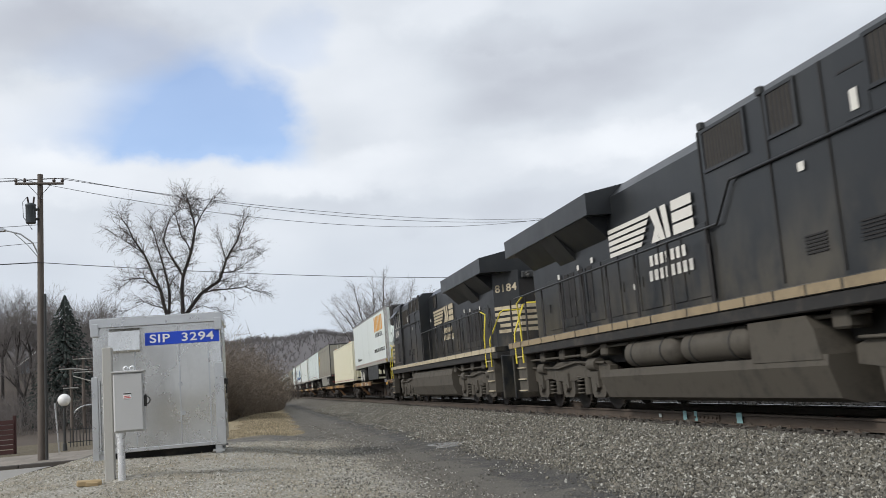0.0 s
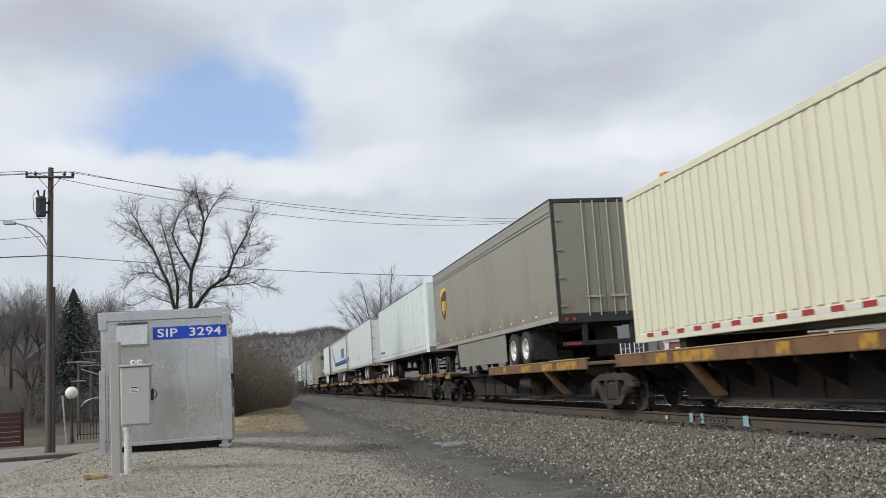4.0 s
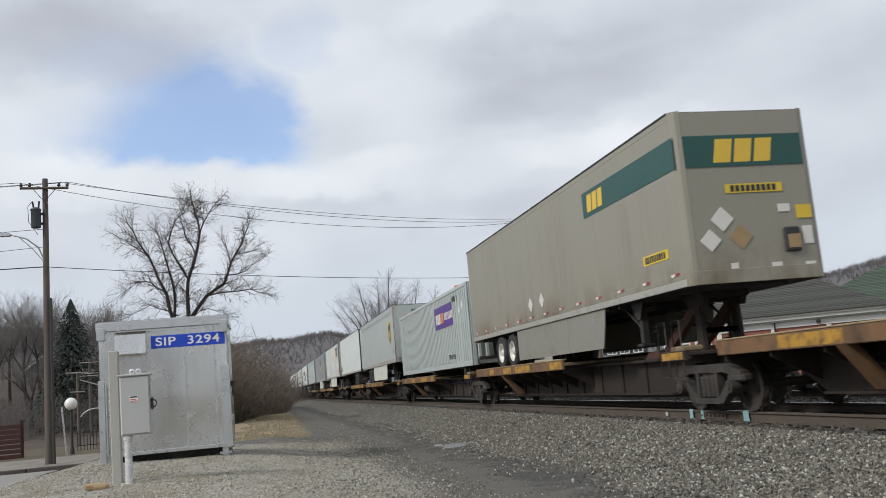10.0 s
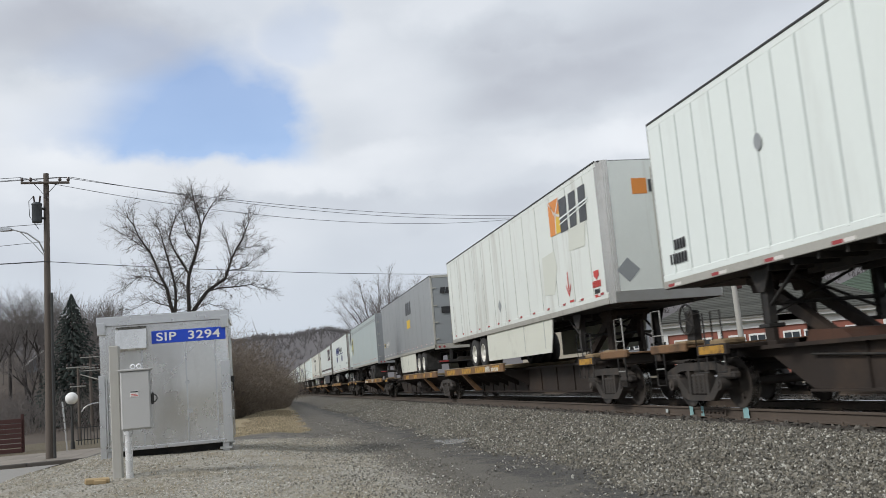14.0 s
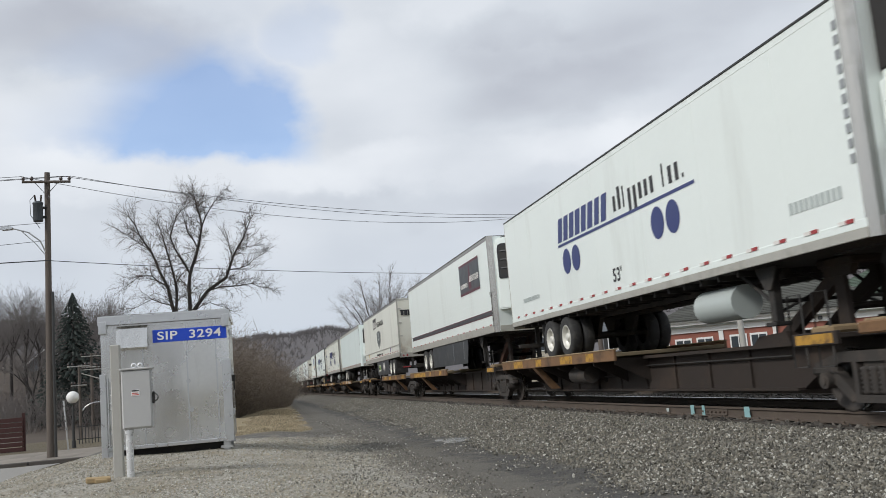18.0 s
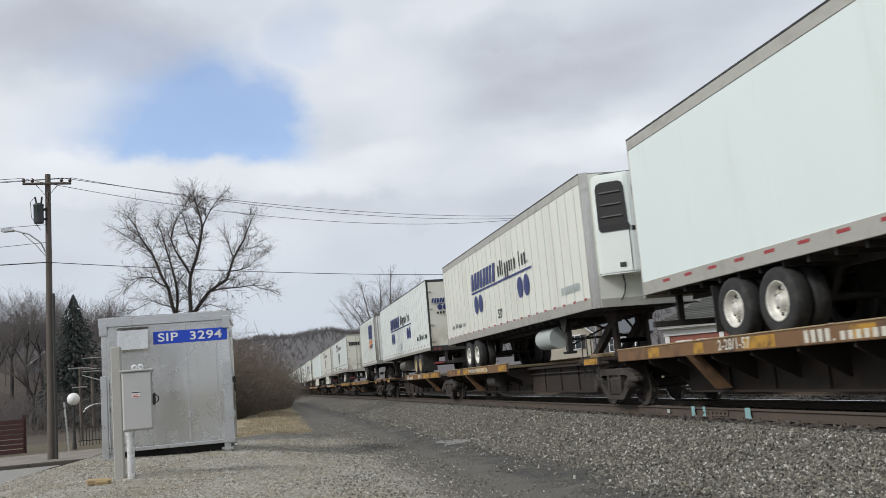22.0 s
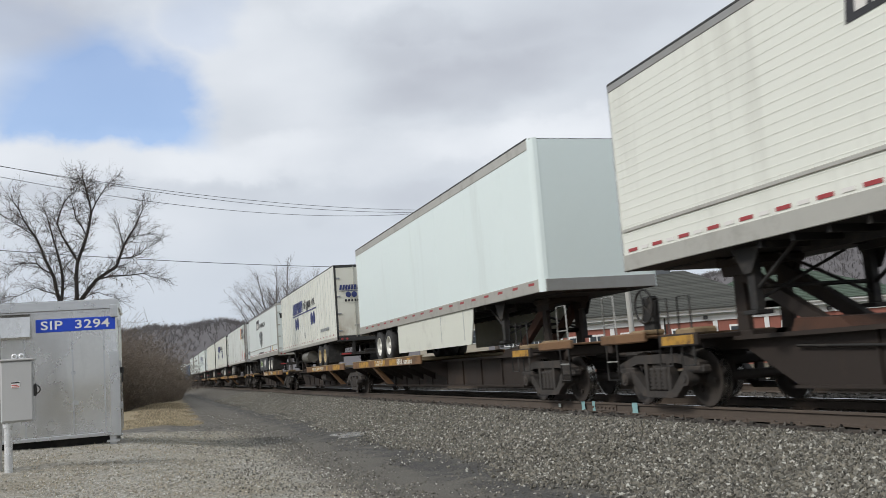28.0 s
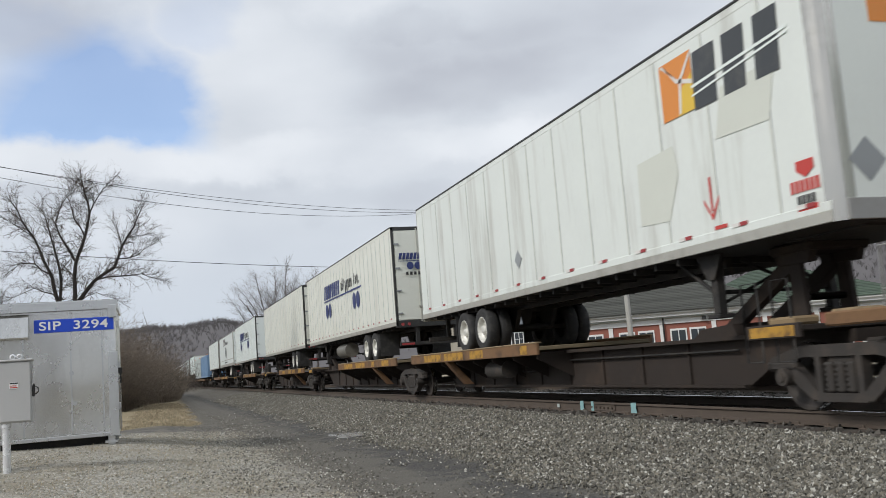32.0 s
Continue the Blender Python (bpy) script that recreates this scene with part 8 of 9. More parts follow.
for k in range(48):
    decal("reflective_tape", [rect(-0.14, 0.14, -0.04, 0.04)], M["red_tape" if k % 2 else "white_tape"], o, (-1.304, 0.4 + 0.32 * k, 1.49))
# 3 tan parcel trailer
o, fy = W("semitrailer", "tan-grey smooth parcel semitrailer with brown and gold shield", 88.75, flip=True, skin="tan_grey", kind="plain", frame="dark_trim", door="tan_grey", skirt="skirt_tan")
parcel_shield(o, 14.0)
lettering("53", 0.16, M["black_ink"], o, (X0, 15.55, 2.72))
decal("rule", [rect(-8.0, 8.0, 0, 0.02), rect(-8.0, 8.0, -0.10, -0.08)], M["black_ink"], o, (X0, 8.07, 4.88))
# 4 pale seamed
o, fy = W("semitrailer", "pale blue-white seamed semitrailer with clean sides", 106.95, skin="pale_blue", kind="seam", post="white", tape="reds")
lettering("Air Ride Equipped", 0.17, M["sea_blue"], o, (X0, 14.9, 2.68), SIDE, 0.9)
marks(o, -0.005, 4.78, 10, 0.15, "black_ink", 0.10, LEAD, 0.1)
decal("badge", [rect(-0.5, 0.5, -0.04, 0.04)], M["band_green"], o, (0.35, -0.005, 4.45), LEAD)
part("nose_box", Geo().box(-0.95, -0.68, -0.08, 0.0, 2.6, 3.0, 0.02), M["ghost"], o)
# 5 white, doors first
o, fy = W("semitrailer", "plain white semitrailer with faint side stains", 127.5, flip=True, skin="white", kind="plain", frame="alu", pitch=1.22)
diamonds(o, [(8.6, 2.85)], "mid_grey", 0.2)
decal("badge", [rect(-0.1, 0.1, -0.09, 0.09)], M["yellow_plate"], o, (X0, 1.55, 2.48))
decal("badge", [rect(-0.1, 0.1, -0.12, 0.12)], M["ghost"], o, (X0, 12.1, 3.3))
# 6 blue swoosh
o, fy = W("semitrailer", "white semitrailer with blue block emblem and swooping stripe", 145.75, flip=True, skin="white", kind="plain", skirt="skirt_dark", door="white", tandem=(3.1, 4.35), top="alu", tape="mixed")
decal("emblem", strokes(6, 3.4, 0.86, 0.04, 0.13, 0.10, 31), M["sea_blue"], o, (X0, 3.5, 3.76))
decal("stripe", [[(0, 0.12), (11.93, 0.16), (11.93, -0.20), (0, -0.26)], [(0.12, 0.12), (-2.45, 1.42), (-2.2, 0.85), (0, -0.26)]], M["sea_blue"], o, (X0, 12.0, 3.0))
decal("stripe", [[(0, -0.10), (11.93, -0.02), (11.93, -0.2), (0, -0.26)]], M["navy"], o, (X0 - 0.003, 12.0, 3.0))
decal("emblem", [[(-0.5, 0.15), (0.0, 0.1), (0.25, 0.6), (0.2, 0.05), (0.55, -0.1), (0.2, -0.12), (0.1, -0.6), (-0.05, -0.1)]], M["navy"], o, (X0 - 0.004, 14.5, 4.4))
decal("stripe", [rect(-1.15, 1.15, -0.17, 0.17)], M["sea_blue"], o, (0, -0.08, 3.12), LEAD)
decal("emblem", strokes(6, 1.9, 0.34, 0.1, 0.12, 0.34, 31), M["sea_blue"], o, (0.15, -0.08, 3.62), LEAD)
marks(o, -0.08, 2.78, 5, 0.14, "black_ink", 0.11, LEAD, -0.75)
lettering("53'", 0.20, M["black_ink"], o, (X0, 15.6, 2.62))
# 7 short ribbed
o, fy = W("semitrailer", "short white ribbed semitrailer with navy and orange emblem", 165.3, L=8.55, skin="white", kind="fine", skirt="skirt_cream", tandem=(1.45,), tape="small reds", pitch=0.36, rim="rim_white")
freight_mark(o, -0.03, 4.72, 0.62, LEAD, 0.15)
part("nose_box", Geo().box(0.55, 0.95, -0.10, 0.0, 2.45, 2.85, 0.02).box(-0.7, -0.2, -0.03, 0.0, 2.5, 2.8), M["ghost"], o)
# 8 tan, green band
o, fy = W("semitrailer", "tan-grey semitrailer with dark green band and yellow block emblem", 182.4, skin="tan_grey", kind="plain", skirt="skirt_tan", top="tan_grey")
decal("band", [rect(-2.3, 2.3, -0.28, 0.28)], M["band_green"], o, (X0, 2.35, 4.46))
decal("emblem", strokes(3, 0.95, 0.38, 0.15, 0.1, 0.4, 41), M["gold"], o, (X0 - 0.004, 3.9, 4.46))
decal("band", [rect(-1.13, 1.13, -0.28, 0.28)], M["band_green"], o, (0, -0.012, 4.46), LEAD)
decal("emblem", strokes(3, 1.15, 0.42, 0.2, 0.08, 0.4, 41), M["gold"], o, (0.0, -0.016, 4.46), LEAD)
decal("badge", [rect(-0.55, 0.55, -0.08, 0.08)], M["yellow_plate"], o, (0.1, -0.012, 3.78), LEAD)
marks(o, -0.016, 3.78, 9, 0.11, "black_ink", 0.10, LEAD, 0.1)
decal("badge", [rect(-0.55, 0.55, -0.09, 0.09)], M["yellow_plate"], o, (X0, 1.25, 2.80))
marks(o, 1.25, 2.80, 9, 0.12, "black_ink", 0.10, x=X0 - 0.004)
decal("placard", [[(-0.22, 0), (0, -0.22), (0.22, 0), (0, 0.22)], [(-0.46, -0.36), (-0.26, -0.56), (-0.06, -0.36), (-0.26, -0.16)]], M["white_tape"], o, (-0.58, -0.012, 3.25), LEAD)
decal("placard", [[(-0.22, 0), (0, -0.22), (0.22, 0), (0, 0.22)]], M["stain"], o, (-0.26, -0.012, 2.93), LEAD)
part("nose_box", Geo().box(0.55, 0.85, -0.06, 0.0, 2.62, 3.05, 0.02), M["black_ink"], o)
decal("badge", [rect(-0.15, 0.15, -0.12, 0.12)], M["yellow_plate"], o, (1.0, -0.012, 3.32), LEAD)
for _x, _z, _w, _h in ((0.62, 3.4, 0.12, 0.07), (1.02, 2.9, 0.10, 0.16), (-0.45, 2.42, 0.07, 0.06), (0.35, 2.4, 0.10, 0.05), (1.0, 2.38, 0.10, 0.05)):
    decal("badge", [rect(-_w, _w, -_h, _h)], M["white_tape"], o, (_x, -0.012, _z), LEAD)
decal("badge", [rect(-0.12, 0.12, -0.12, 0.12)], M["stain"], o, (0.72, -0.062, 2.8), LEAD)
diamonds(o, [(8.3, 2.75), (9.3, 2.72)], "white_tape", 0.2)
# 9 grey container
o = T("container", "pale grey corrugated container with purple emblem panel", 199.15, 15.75, "soft_grey", 0.30)
decal("emblem", [rect(-1.75, 1.75, -0.44, 0.44)], M["purple"], o, (-1.3005, 4.4, 3.42))
decal("emblem", strokes(3, 1.0, 0.40, 0, 0.12, 0.36, 51), M["white_tape"], o, (-1.3035, 5.4, 3.38))
decal("emblem", strokes(2, 0.55, 0.40, 0, 0.12, 0.36, 52), M["orange"], o, (-1.3035, 4.6, 3.38))
decal("emblem", strokes(7, 1.6, 0.28, 0, 0.3, 0.3, 53), M["white_tape"], o, (-1.3035, 3.35, 3.40))
lettering("TCP IF ONLY", 0.17, M["black_ink"], o, (-1.3005, 3.2, 1.78), SIDE, 0.85)
marks(o, 2.1, 3.9, 7, 0.2, "black_ink", 0.12, x=-1.3005)
diamonds(o, [(0.9, 3.55), (1.45, 3.4)], "white_tape", 0.17, -1.3005)
decal("emblem", [rect(-0.8, 0.8, -0.2, 0.2)], M["purple"], o, (0.2, -0.04, 3.75), LEAD)
# 10 pale grey parcel
o, fy = W("semitrailer", "pale grey parcel semitrailer with brown and gold shield", 217.0, skin="soft_grey", kind="plain", skirt="skirt_cream", tandem=(3.4, 4.68), rim="under", tape="low pairs", reach=1.0)
parcel_shield(o, 1.85, 1.0, 1.28)
lettering("53", 0.16, M["black_ink"], o, (X0, 0.85, 2.72))
decal("rule", [rect(-8.0, 8.0, 0, 0.02), rect(-8.0, 8.0, -0.10, -0.08)], M["black_ink"], o, (X0, 8.07, 4.88))
part("nose_box", Geo().box(-0.55, -0.05, -0.05, 0.0, 2.75, 3.25, 0.02), M["dark_trim"], o)
marks(o, -0.012, 4.85, 6, 0.15, "black_ink", 0.12, LEAD, 0.1)
# 11 ribbed, black frame
o, fy = W("semitrailer", "white semitrailer with uneven vertical ribs and dark door frame", 234.7, flip=True, skin="white", kind="rib", frame="dark_trim", door="white", rim="under", pitch=0.61, tape="rail")
diamonds(o, [(9.6, 2.78)], "mid_grey", 0.2)
marks(o, 15.2, 2.86, 4, 0.18, "black_ink", 0.11)
marks(o, 15.3, 2.62, 6, 0.18, "black_ink", 0.11)
decal("stain", [disc(0, 0, 0.10, 0.13)], M["mid_grey"], o, (X0, 12.4, 3.9))
# 12 seamed with orange square
o, fy = W("semitrailer", "white seamed semitrailer with faded patches and orange square", 253.3, skin="dirty_white", kind="seam", post="ghost", skirt="skirt_cream", nose=0.22)
carousel(o)
# 13 grey
o, fy = W("semitrailer", "mid-grey semitrailer with dark and gold block emblem", 273.2, flip=True, skin="mid_grey", kind="plain", skirt="skirt_cream", door="mid_grey", pitch=1.22)
decal("emblem", strokes(3, 1.7, 0.6, 0.15, 0.1, 0.4, 41), M["skirt_dark"], o, (X0, 6.2, 4.35))
decal("emblem", [rect(-0.5, 0.5, -0.2, 0.2)], M["gold"], o, (X0, 6.4, 3.6))
decal("emblem", strokes(3, 0.7, 0.26, 0.2, 0.08, 0.4, 41), M["black_ink"], o, (-0.55, -0.06, 4.55), LEAD)
decal("badge", [rect(-0.5, 0.5, -0.14, 0.14)], M["black_ink"], o, (-0.4, -0.06, 3.72), LEAD)
decal("badge", [rect(-0.24, 0.24, -0.1, 0.1)], M["yellow_plate"], o, (X0, 15.35, 3.0))
marks(o, 15.35, 3.0, 6, 0.13, "black_ink", 0.075, x=X0 - 0.004)
diamonds(o, [(14.5, 3.0), (14.1, 3.0), (13.7, 3.05)], "white_tape", 0.19)
# 14 pale green-grey parcel
o, fy = W("semitrailer", "pale grey-green parcel semitrailer with faded yellow-green shield", 292.4, flip=True, skin="blue_grey", kind="plain", frame="mid_grey", door="mid_grey", tandem=(3.0, 4.15), rim="under", tape="pairs")
parcel_shield(o, 15.0, 0.95, 1.25, rim="faded_lime", field="faded_olive")
decal("rule", [rect(-8.0, 8.0, 0, 0.02), rect(-8.0, 8.0, -0.10, -0.08)], M["black_ink"], o, (X0, 8.07, 4.88))
# 15 refrigerated with discs
o, fy = W("semitrailer", "white refrigerated semitrailer with navy lettering blocks and discs", 312.15, skin="white", kind="plain", unit="dark", tape=0.75, tank=True)
alliance(o, 7.9, 3.78, pairs=(2.75, -2.35))
lettering("53'", 0.28, M["black_ink"], o, (X0, 8.0, 2.66))
marks(o, 14.1, 2.78, 15, 0.11, "soft_grey", 0.10)
marks(o, 1.1, 2.78, 10, 0.16, "soft_grey", 0.12)
vertical_marks(o, 0.22, 4.9, 10, 0.19)
# 16 black panel
o, fy = W("semitrailer", "white ribbed refrigerated semitrailer with black panel and maroon stripe", 330.4, skin="white", kind="reefer", unit="pale", skirt="skirt_dark", tape=1.0)
decal("emblem", [rect(-1.5, 1.5, -0.48, 0.48)], M["skirt_dark"], o, (X0 - 0.004, 2.95, 4.24))
decal("emblem", [rect(-1.5, 1.5, 0.46, 0.54), rect(-1.5, 1.5, -0.56, -0.48), [(-0.12, -0.42), (0.3, -0.42), (0.12, 0.4), (0.0, 0.4)]], M["maroon"], o, (X0 - 0.006, 2.95, 4.24))
decal("emblem", strokes(6, 1.15, 0.16, 0.3, 0.3, 0.2, 61), M["white_tape"], o, (X0 - 0.009, 3.75, 4.0))
decal("emblem", strokes(8, 1.35, 0.20, 0.3, 0.3, 0.2, 62), M["white_tape"], o, (X0 - 0.009, 2.2, 4.15))
decal("stripe", [rect(-7.8, 7.8, -0.085, 0.085)], M["maroon"], o, (X0 - 0.002, 8.0, 2.76))
decal("stripe", [rect(-7.8, 7.8, -0.055, 0.055)], M["skirt_dark"], o, (X0 - 0.005, 8.0, 2.76))
lettering("53", 0.15, M["black_ink"], o, (X0 - 0.006, 0.17, 3.34), SIDE, 0.85)
for _k, _c in enumerate("16564"):
    lettering(_c, 0.13, M["black_ink"], o, (X0 - 0.006, 0.14, 3.06 - 0.175 * _k))
# 17 cream-white, shield
o, fy = W("semitrailer", "cream-white ribbed semitrailer with dark shield and stained doors", 350.8, flip=True, skin="cream", kind="reefer", door="stained_door", skirt="skirt_dark", tandem=(2.75, 4.0), tape="dashes")
intermodal_shield(o, 8.15)
prime_doors(o, 16.15, True)
eco(o, 8.74, 1.73)
for _y in (6.96, 6.54):
    decal("placard", [[(-0.205, 0), (0, -0.29), (0.205, 0), (0, 0.29)]], M["white_tape"], o, (-1.276, _y, 1.74))
decal("badge", [rect(-0.09, 0.09, -0.16, 0.16)], M["yellow_plate"], o, (X0 - 0.004, 13.6, 2.62))
decal("badge", [rect(-0.1, 0.1, -0.16, 0.16)], M["purple"], o, (X0 - 0.004, 3.3, 2.66))
# 18 pale, white unit
o, fy = W("semitrailer", "clean pale refrigerated semitrailer with white cooling unit", 370.1, skin="pale_blue", kind="plain", unit="pale", tape="long reds", top="alu")
decal("stencil_bar", [rect(-0.05, 0.05, -0.17 * _k - 0.11, -0.17 * _k) for _k in range(4)], M["black_ink"], o, (X0 - 0.006, 0.14, 4.86))
for _k, _c in enumerate("100219"):
    lettering(_c, 0.12, M["black_ink"], o, (X0 - 0.006, 0.14, 4.09 - 0.165 * _k))
# 19 cream with discs
o, fy = W("semitrailer", "cream refrigerated semitrailer with navy lettering blocks and discs", 388.95, skin="cream", kind="rib", unit="pale", tank=True, tape=0.75, top="alu")
alliance(o, 7.88, 3.66)
lettering("53'", 0.28, M["black_ink"], o, (X0, 7.95, 2.69))
marks(o, 1.4, 2.72, 10, 0.18, "soft_grey", 0.13)
decal("stencil_bar", word_bars("xxx.aaixxxx.xxx", 2.3, 0.18, 0.5), M["mid_grey"], o, (X0, 13.95, 2.68))
# 20 white ribbed, discs, doors first
o, fy = W("semitrailer", "white ribbed semitrailer with navy discs and dark-framed doors", 409.1, flip=True, skin="white", kind="rib", frame="dark_trim", door="stained_door", tape=0.8, rim="rim_rust", tank=True)
alliance(o, 8.2, 3.66)
alliance_doors(o, 16.15, True)
lettering("53'", 0.28, M["mid_grey"], o, (X0, 8.2, 2.70), SIDE, 0.85)
decal("stencil_bar", word_bars("xxx.aaixxxx.xxx", 2.7, 0.26, 0.5), M["black_ink"], o, (X0, 1.9, 2.70))
# 21 short weathered
o, fy = W("semitrailer", "short weathered white ribbed semitrailer with navy and orange emblem", 428.3, L=8.55, skin="dirty_white", kind="fine", tandem=(1.45,), tape="small reds", pitch=0.36, nose=0.26)
freight_mark(o, 2.3, 4.30, 1.05, SIDE, X0 - 0.006)
freight_mark(o, -0.03, 4.72, 0.62, LEAD, 0.15)
# 22, 23 shield trailers
o, fy = W("semitrailer", "white ribbed semitrailer with dark shield and stained doors", 448.6, flip=True, skin="white", kind="reefer", door="stained_door", tape="dashes")
intermodal_shield(o, 8.3)
prime_doors(o, 16.15, True)
eco(o, 12.5, 2.62, X0)
o, fy = W("semitrailer", "cream-white ribbed semitrailer with dark shield and cream skirt", 467.7, flip=True, skin="cream", kind="reefer", door="cream", skirt="skirt_cream", tandem=(3.15, 4.4), tape="dashes")
intermodal_shield(o, 8.2)
prime_doors(o, 16.15, True)
eco(o, 8.7, 1.76)
# 24 pale plain
o, fy = W("semitrailer", "pale blue-white smooth semitrailer with cream side skirt", 487.0, L=16.25, skin="pale_blue", kind="plain", skirt="skirt_cream", tape="long reds", tandem=(2.6, 3.85), reach=1.3, top="alu")
# 25 discs, doors first
o, fy = W("semitrailer", "cream ribbed semitrailer with navy discs and dark-framed doors", 507.6, flip=True, skin="cream", kind="rib", frame="dark_trim", door="stained_door", tape=0.75, rim="rim_rust", tank=True)
alliance(o, 8.05, 3.85, pairs=(2.32, -2.5))
alliance_doors(o, 16.15, True)
lettering("53'", 0.28, M["mid_grey"], o, (X0, 7.95, 2.72), SIDE, 0.85)
marks(o, 2.6, 2.72, 16, 0.13, "mid_grey", 0.13)
# 26 shield
o, fy = W("semitrailer", "white ribbed semitrailer with dark shield and charcoal skirt", 526.1, flip=True, skin="white", kind="reefer", door="white", skirt="skirt_dark", tandem=(3.5, 4.75), tape="dashes")
intermodal_shield(o, 8.35, 3.42)
prime_doors(o, 16.15, True)
eco(o, 8.88, 1.73)
for _y in (7.08, 6.66):
    decal("placard", [[(-0.205, 0), (0, -0.29), (0.205, 0), (0, 0.29)]], M["white_tape"], o, (-1.276, _y, 1.74))
decal("badge", [rect(-0.09, 0.09, -0.16, 0.16)], M["yellow_plate"], o, (X0 - 0.004, 2.4, 2.62))
decal("badge", [rect(-0.09, 0.09, -0.16, 0.16)], M["purple"], o, (X0 - 0.004, 3.3, 2.62))
# 27 seamed with orange square
o, fy = W("semitrailer", "white seamed semitrailer with faded patches and red arrow", 546.1, skin="dirty_white", kind="seam", post="ghost", nose=0.22)
carousel(o, -0.22)
# 28 discs
o, fy = W("semitrailer", "cream semitrailer with small navy discs and dark-framed doors", 565.2, flip=True, skin="cream", kind="rib", frame="dark_trim", door="cream", tape=0.8, tank=True)
alliance(o, 8.05, 3.84)
alliance_doors(o, 16.15, True)
# 29 on: the far end of the train
o, fy = W("semitrailer", "plain cream semitrailer far along the train", 582.6, flip=True, skin="cream", kind="rib", frame="dark_trim", door="cream")
o, fy = W("semitrailer", "white semitrailer with navy discs far along the train", 604.0, flip=True, skin="white", kind="rib", frame="dark_trim", tape=0)
alliance(o, 8.05, 3.84)
o, fy = W("semitrailer", "white ribbed semitrailer with dark shield far along the train", 623.0, flip=True, skin="white", kind="reefer", tape=0)
intermodal_shield(o, 8.2)
o, fy = W("semitrailer", "plain white semitrailer far along the train", 641.5, skin="white", kind="seam", post="ghost", tape=0)
o = T("container", "blue corrugated container far along the train", 662.2, 16.1, "box_blue", 0.42)
o = T("container", "pale grey corrugated container far along the train", 680.3, 16.1, "soft_grey", 0.42)
for _k, (_s, _c) in enumerate(((699.0, "pale_blue"), (720.5, "soft_grey"), (739.0, "mid_grey"), (757.0, "white"), (778.6, "cream"), (797.0, "white"), (815.0, "soft_grey"), (836.8, "white"), (855.0, "cream"), (873.0, "white"))):
    W("semitrailer", f"{'grey' if 'grey' in _c else 'pale' if _c == 'pale_blue' else _c} semitrailer at the far end of the train", _s, flip=_k % 2 == 0, skin=_c, kind="plain", tape=0, skirt=None)

# the platforms of each unit, set by how its trailer stands
FLIPPED = {0: 0, 1: 0, 2: 1, 3: 0, 4: 1, 5: 1, 6: 0, 7: 0, 8: 0, 9: 0, 10: 1, 11: 0, 12: 1, 13: 1, 14: 0, 15: 0, 16: 1, 17: 0, 18: 0, 19: 1, 20: 0, 21: 1, 22: 1, 23: 0, 24: 1, 25: 1, 26: 0, 27: 1, 28: 1}
for _i, (_car, _k, _u, _p, _no) in enumerate(UNITS):
    _f = FLIPPED.get(_i, _i % 2)
    _deck = (0.9, 10.0) if _f else (_p - 10.0, _p - 0.9)
    if _i in (6, 20):
        _deck = (5.2, _p - 0.9)
    unit_parts(_car, _p, _u * _p, _deck, bool(_f), _i)


# ---------------------------------------------------------------- locomotives
LOCO_L = 22.3


def loco_bogie(parent, y, s):
    b = part("bogie", Geo().box(-1.0, 1.0, y - 2.3, y + 2.3, 0.62, 0.80, 0.04), M["loco_grime"], parent)
    for sx in (-1, 1):
        x0, x1 = sorted((sx * 1.05, sx * 1.22))
        g = Geo()
        g.prism([(y - 2.75, 0.95), (y - 2.3, 1.06), (y - 1.2, 0.98), (y - 0.6, 1.12), (y + 0.6, 1.12), (y + 1.2, 0.98), (y + 2.3, 1.06), (y + 2.75, 0.95), (y + 2.75, 0.72), (y + 2.2, 0.66),
                 (y + 1.3, 0.74), (y + 0.5, 0.66), (y - 0.5, 0.66), (y - 1.3, 0.74), (y - 2.2, 0.66), (y - 2.75, 0.72)], "x", x0, x1)
        for q in (-1.95, 0.0, 1.95):
            # pedestal with a tapering foot and the axle box behind its opening
            g.prism([(y + q - 0.46, 0.74), (y + q + 0.46, 0.74), (y + q + 0.40, 0.36), (y + q + 0.30, 0.28), (y + q - 0.30, 0.28), (y + q - 0.40, 0.36)], "x", x0 + 0.02, x1 - 0.02)
            g.prism([(y + q - 0.16, 0.84), (y + q + 0.16, 0.84), (y + q + 0.20, 0.50), (y + q - 0.20, 0.50)], "x", *sorted((sx * 1.20, sx * 1.27)))
            g.cyl((sx * 1.2, y + q, 0.50), (sx * 1.29, y + q, 0.50), 0.10, n=10)
        for q in (-1.0, 1.0):
            g.cyl((sx * 1.15, y + q - 0.25, 0.35), (sx * 1.15, y + q - 0.25, 0.9), 0.10, n=10)
            for k in range(5):
                g.lathe([(0.10, 0), (0.13, 0.02), (0.10, 0.04)], (sx * 1.15, y + q + 0.2, 0.36 + 0.09 * k), "z", 10)
        g.tube([(sx * 1.27, y - 2.6, 1.02), (sx * 1.27, y - 0.8, 1.08), (sx * 1.27, y + 0.4, 0.98), (sx * 1.27, y + 2.6, 1.04)], 0.025, 6)
        g.cyl((sx * 1.2, y - 2.1, 1.0), (sx * 1.2, y - 1.6, 1.0), 0.14, n=10).cyl((sx * 1.2, y + 1.5, 1.0), (sx * 1.2, y + 2.0, 1.0), 0.14, n=10)
        part("side_frame", g, M["loco_grime"], b)
    for q in (-1.95, 0.0, 1.95):
        face, tread = WHEELS[0.53]
        w = put("wheelset", face, b, 0, y + q, 0.53)
        SPINNING.append((w, s + y + q, 0.53))
        for side in tread:
            put("tread", side, b, 0, y + q, 0.53)


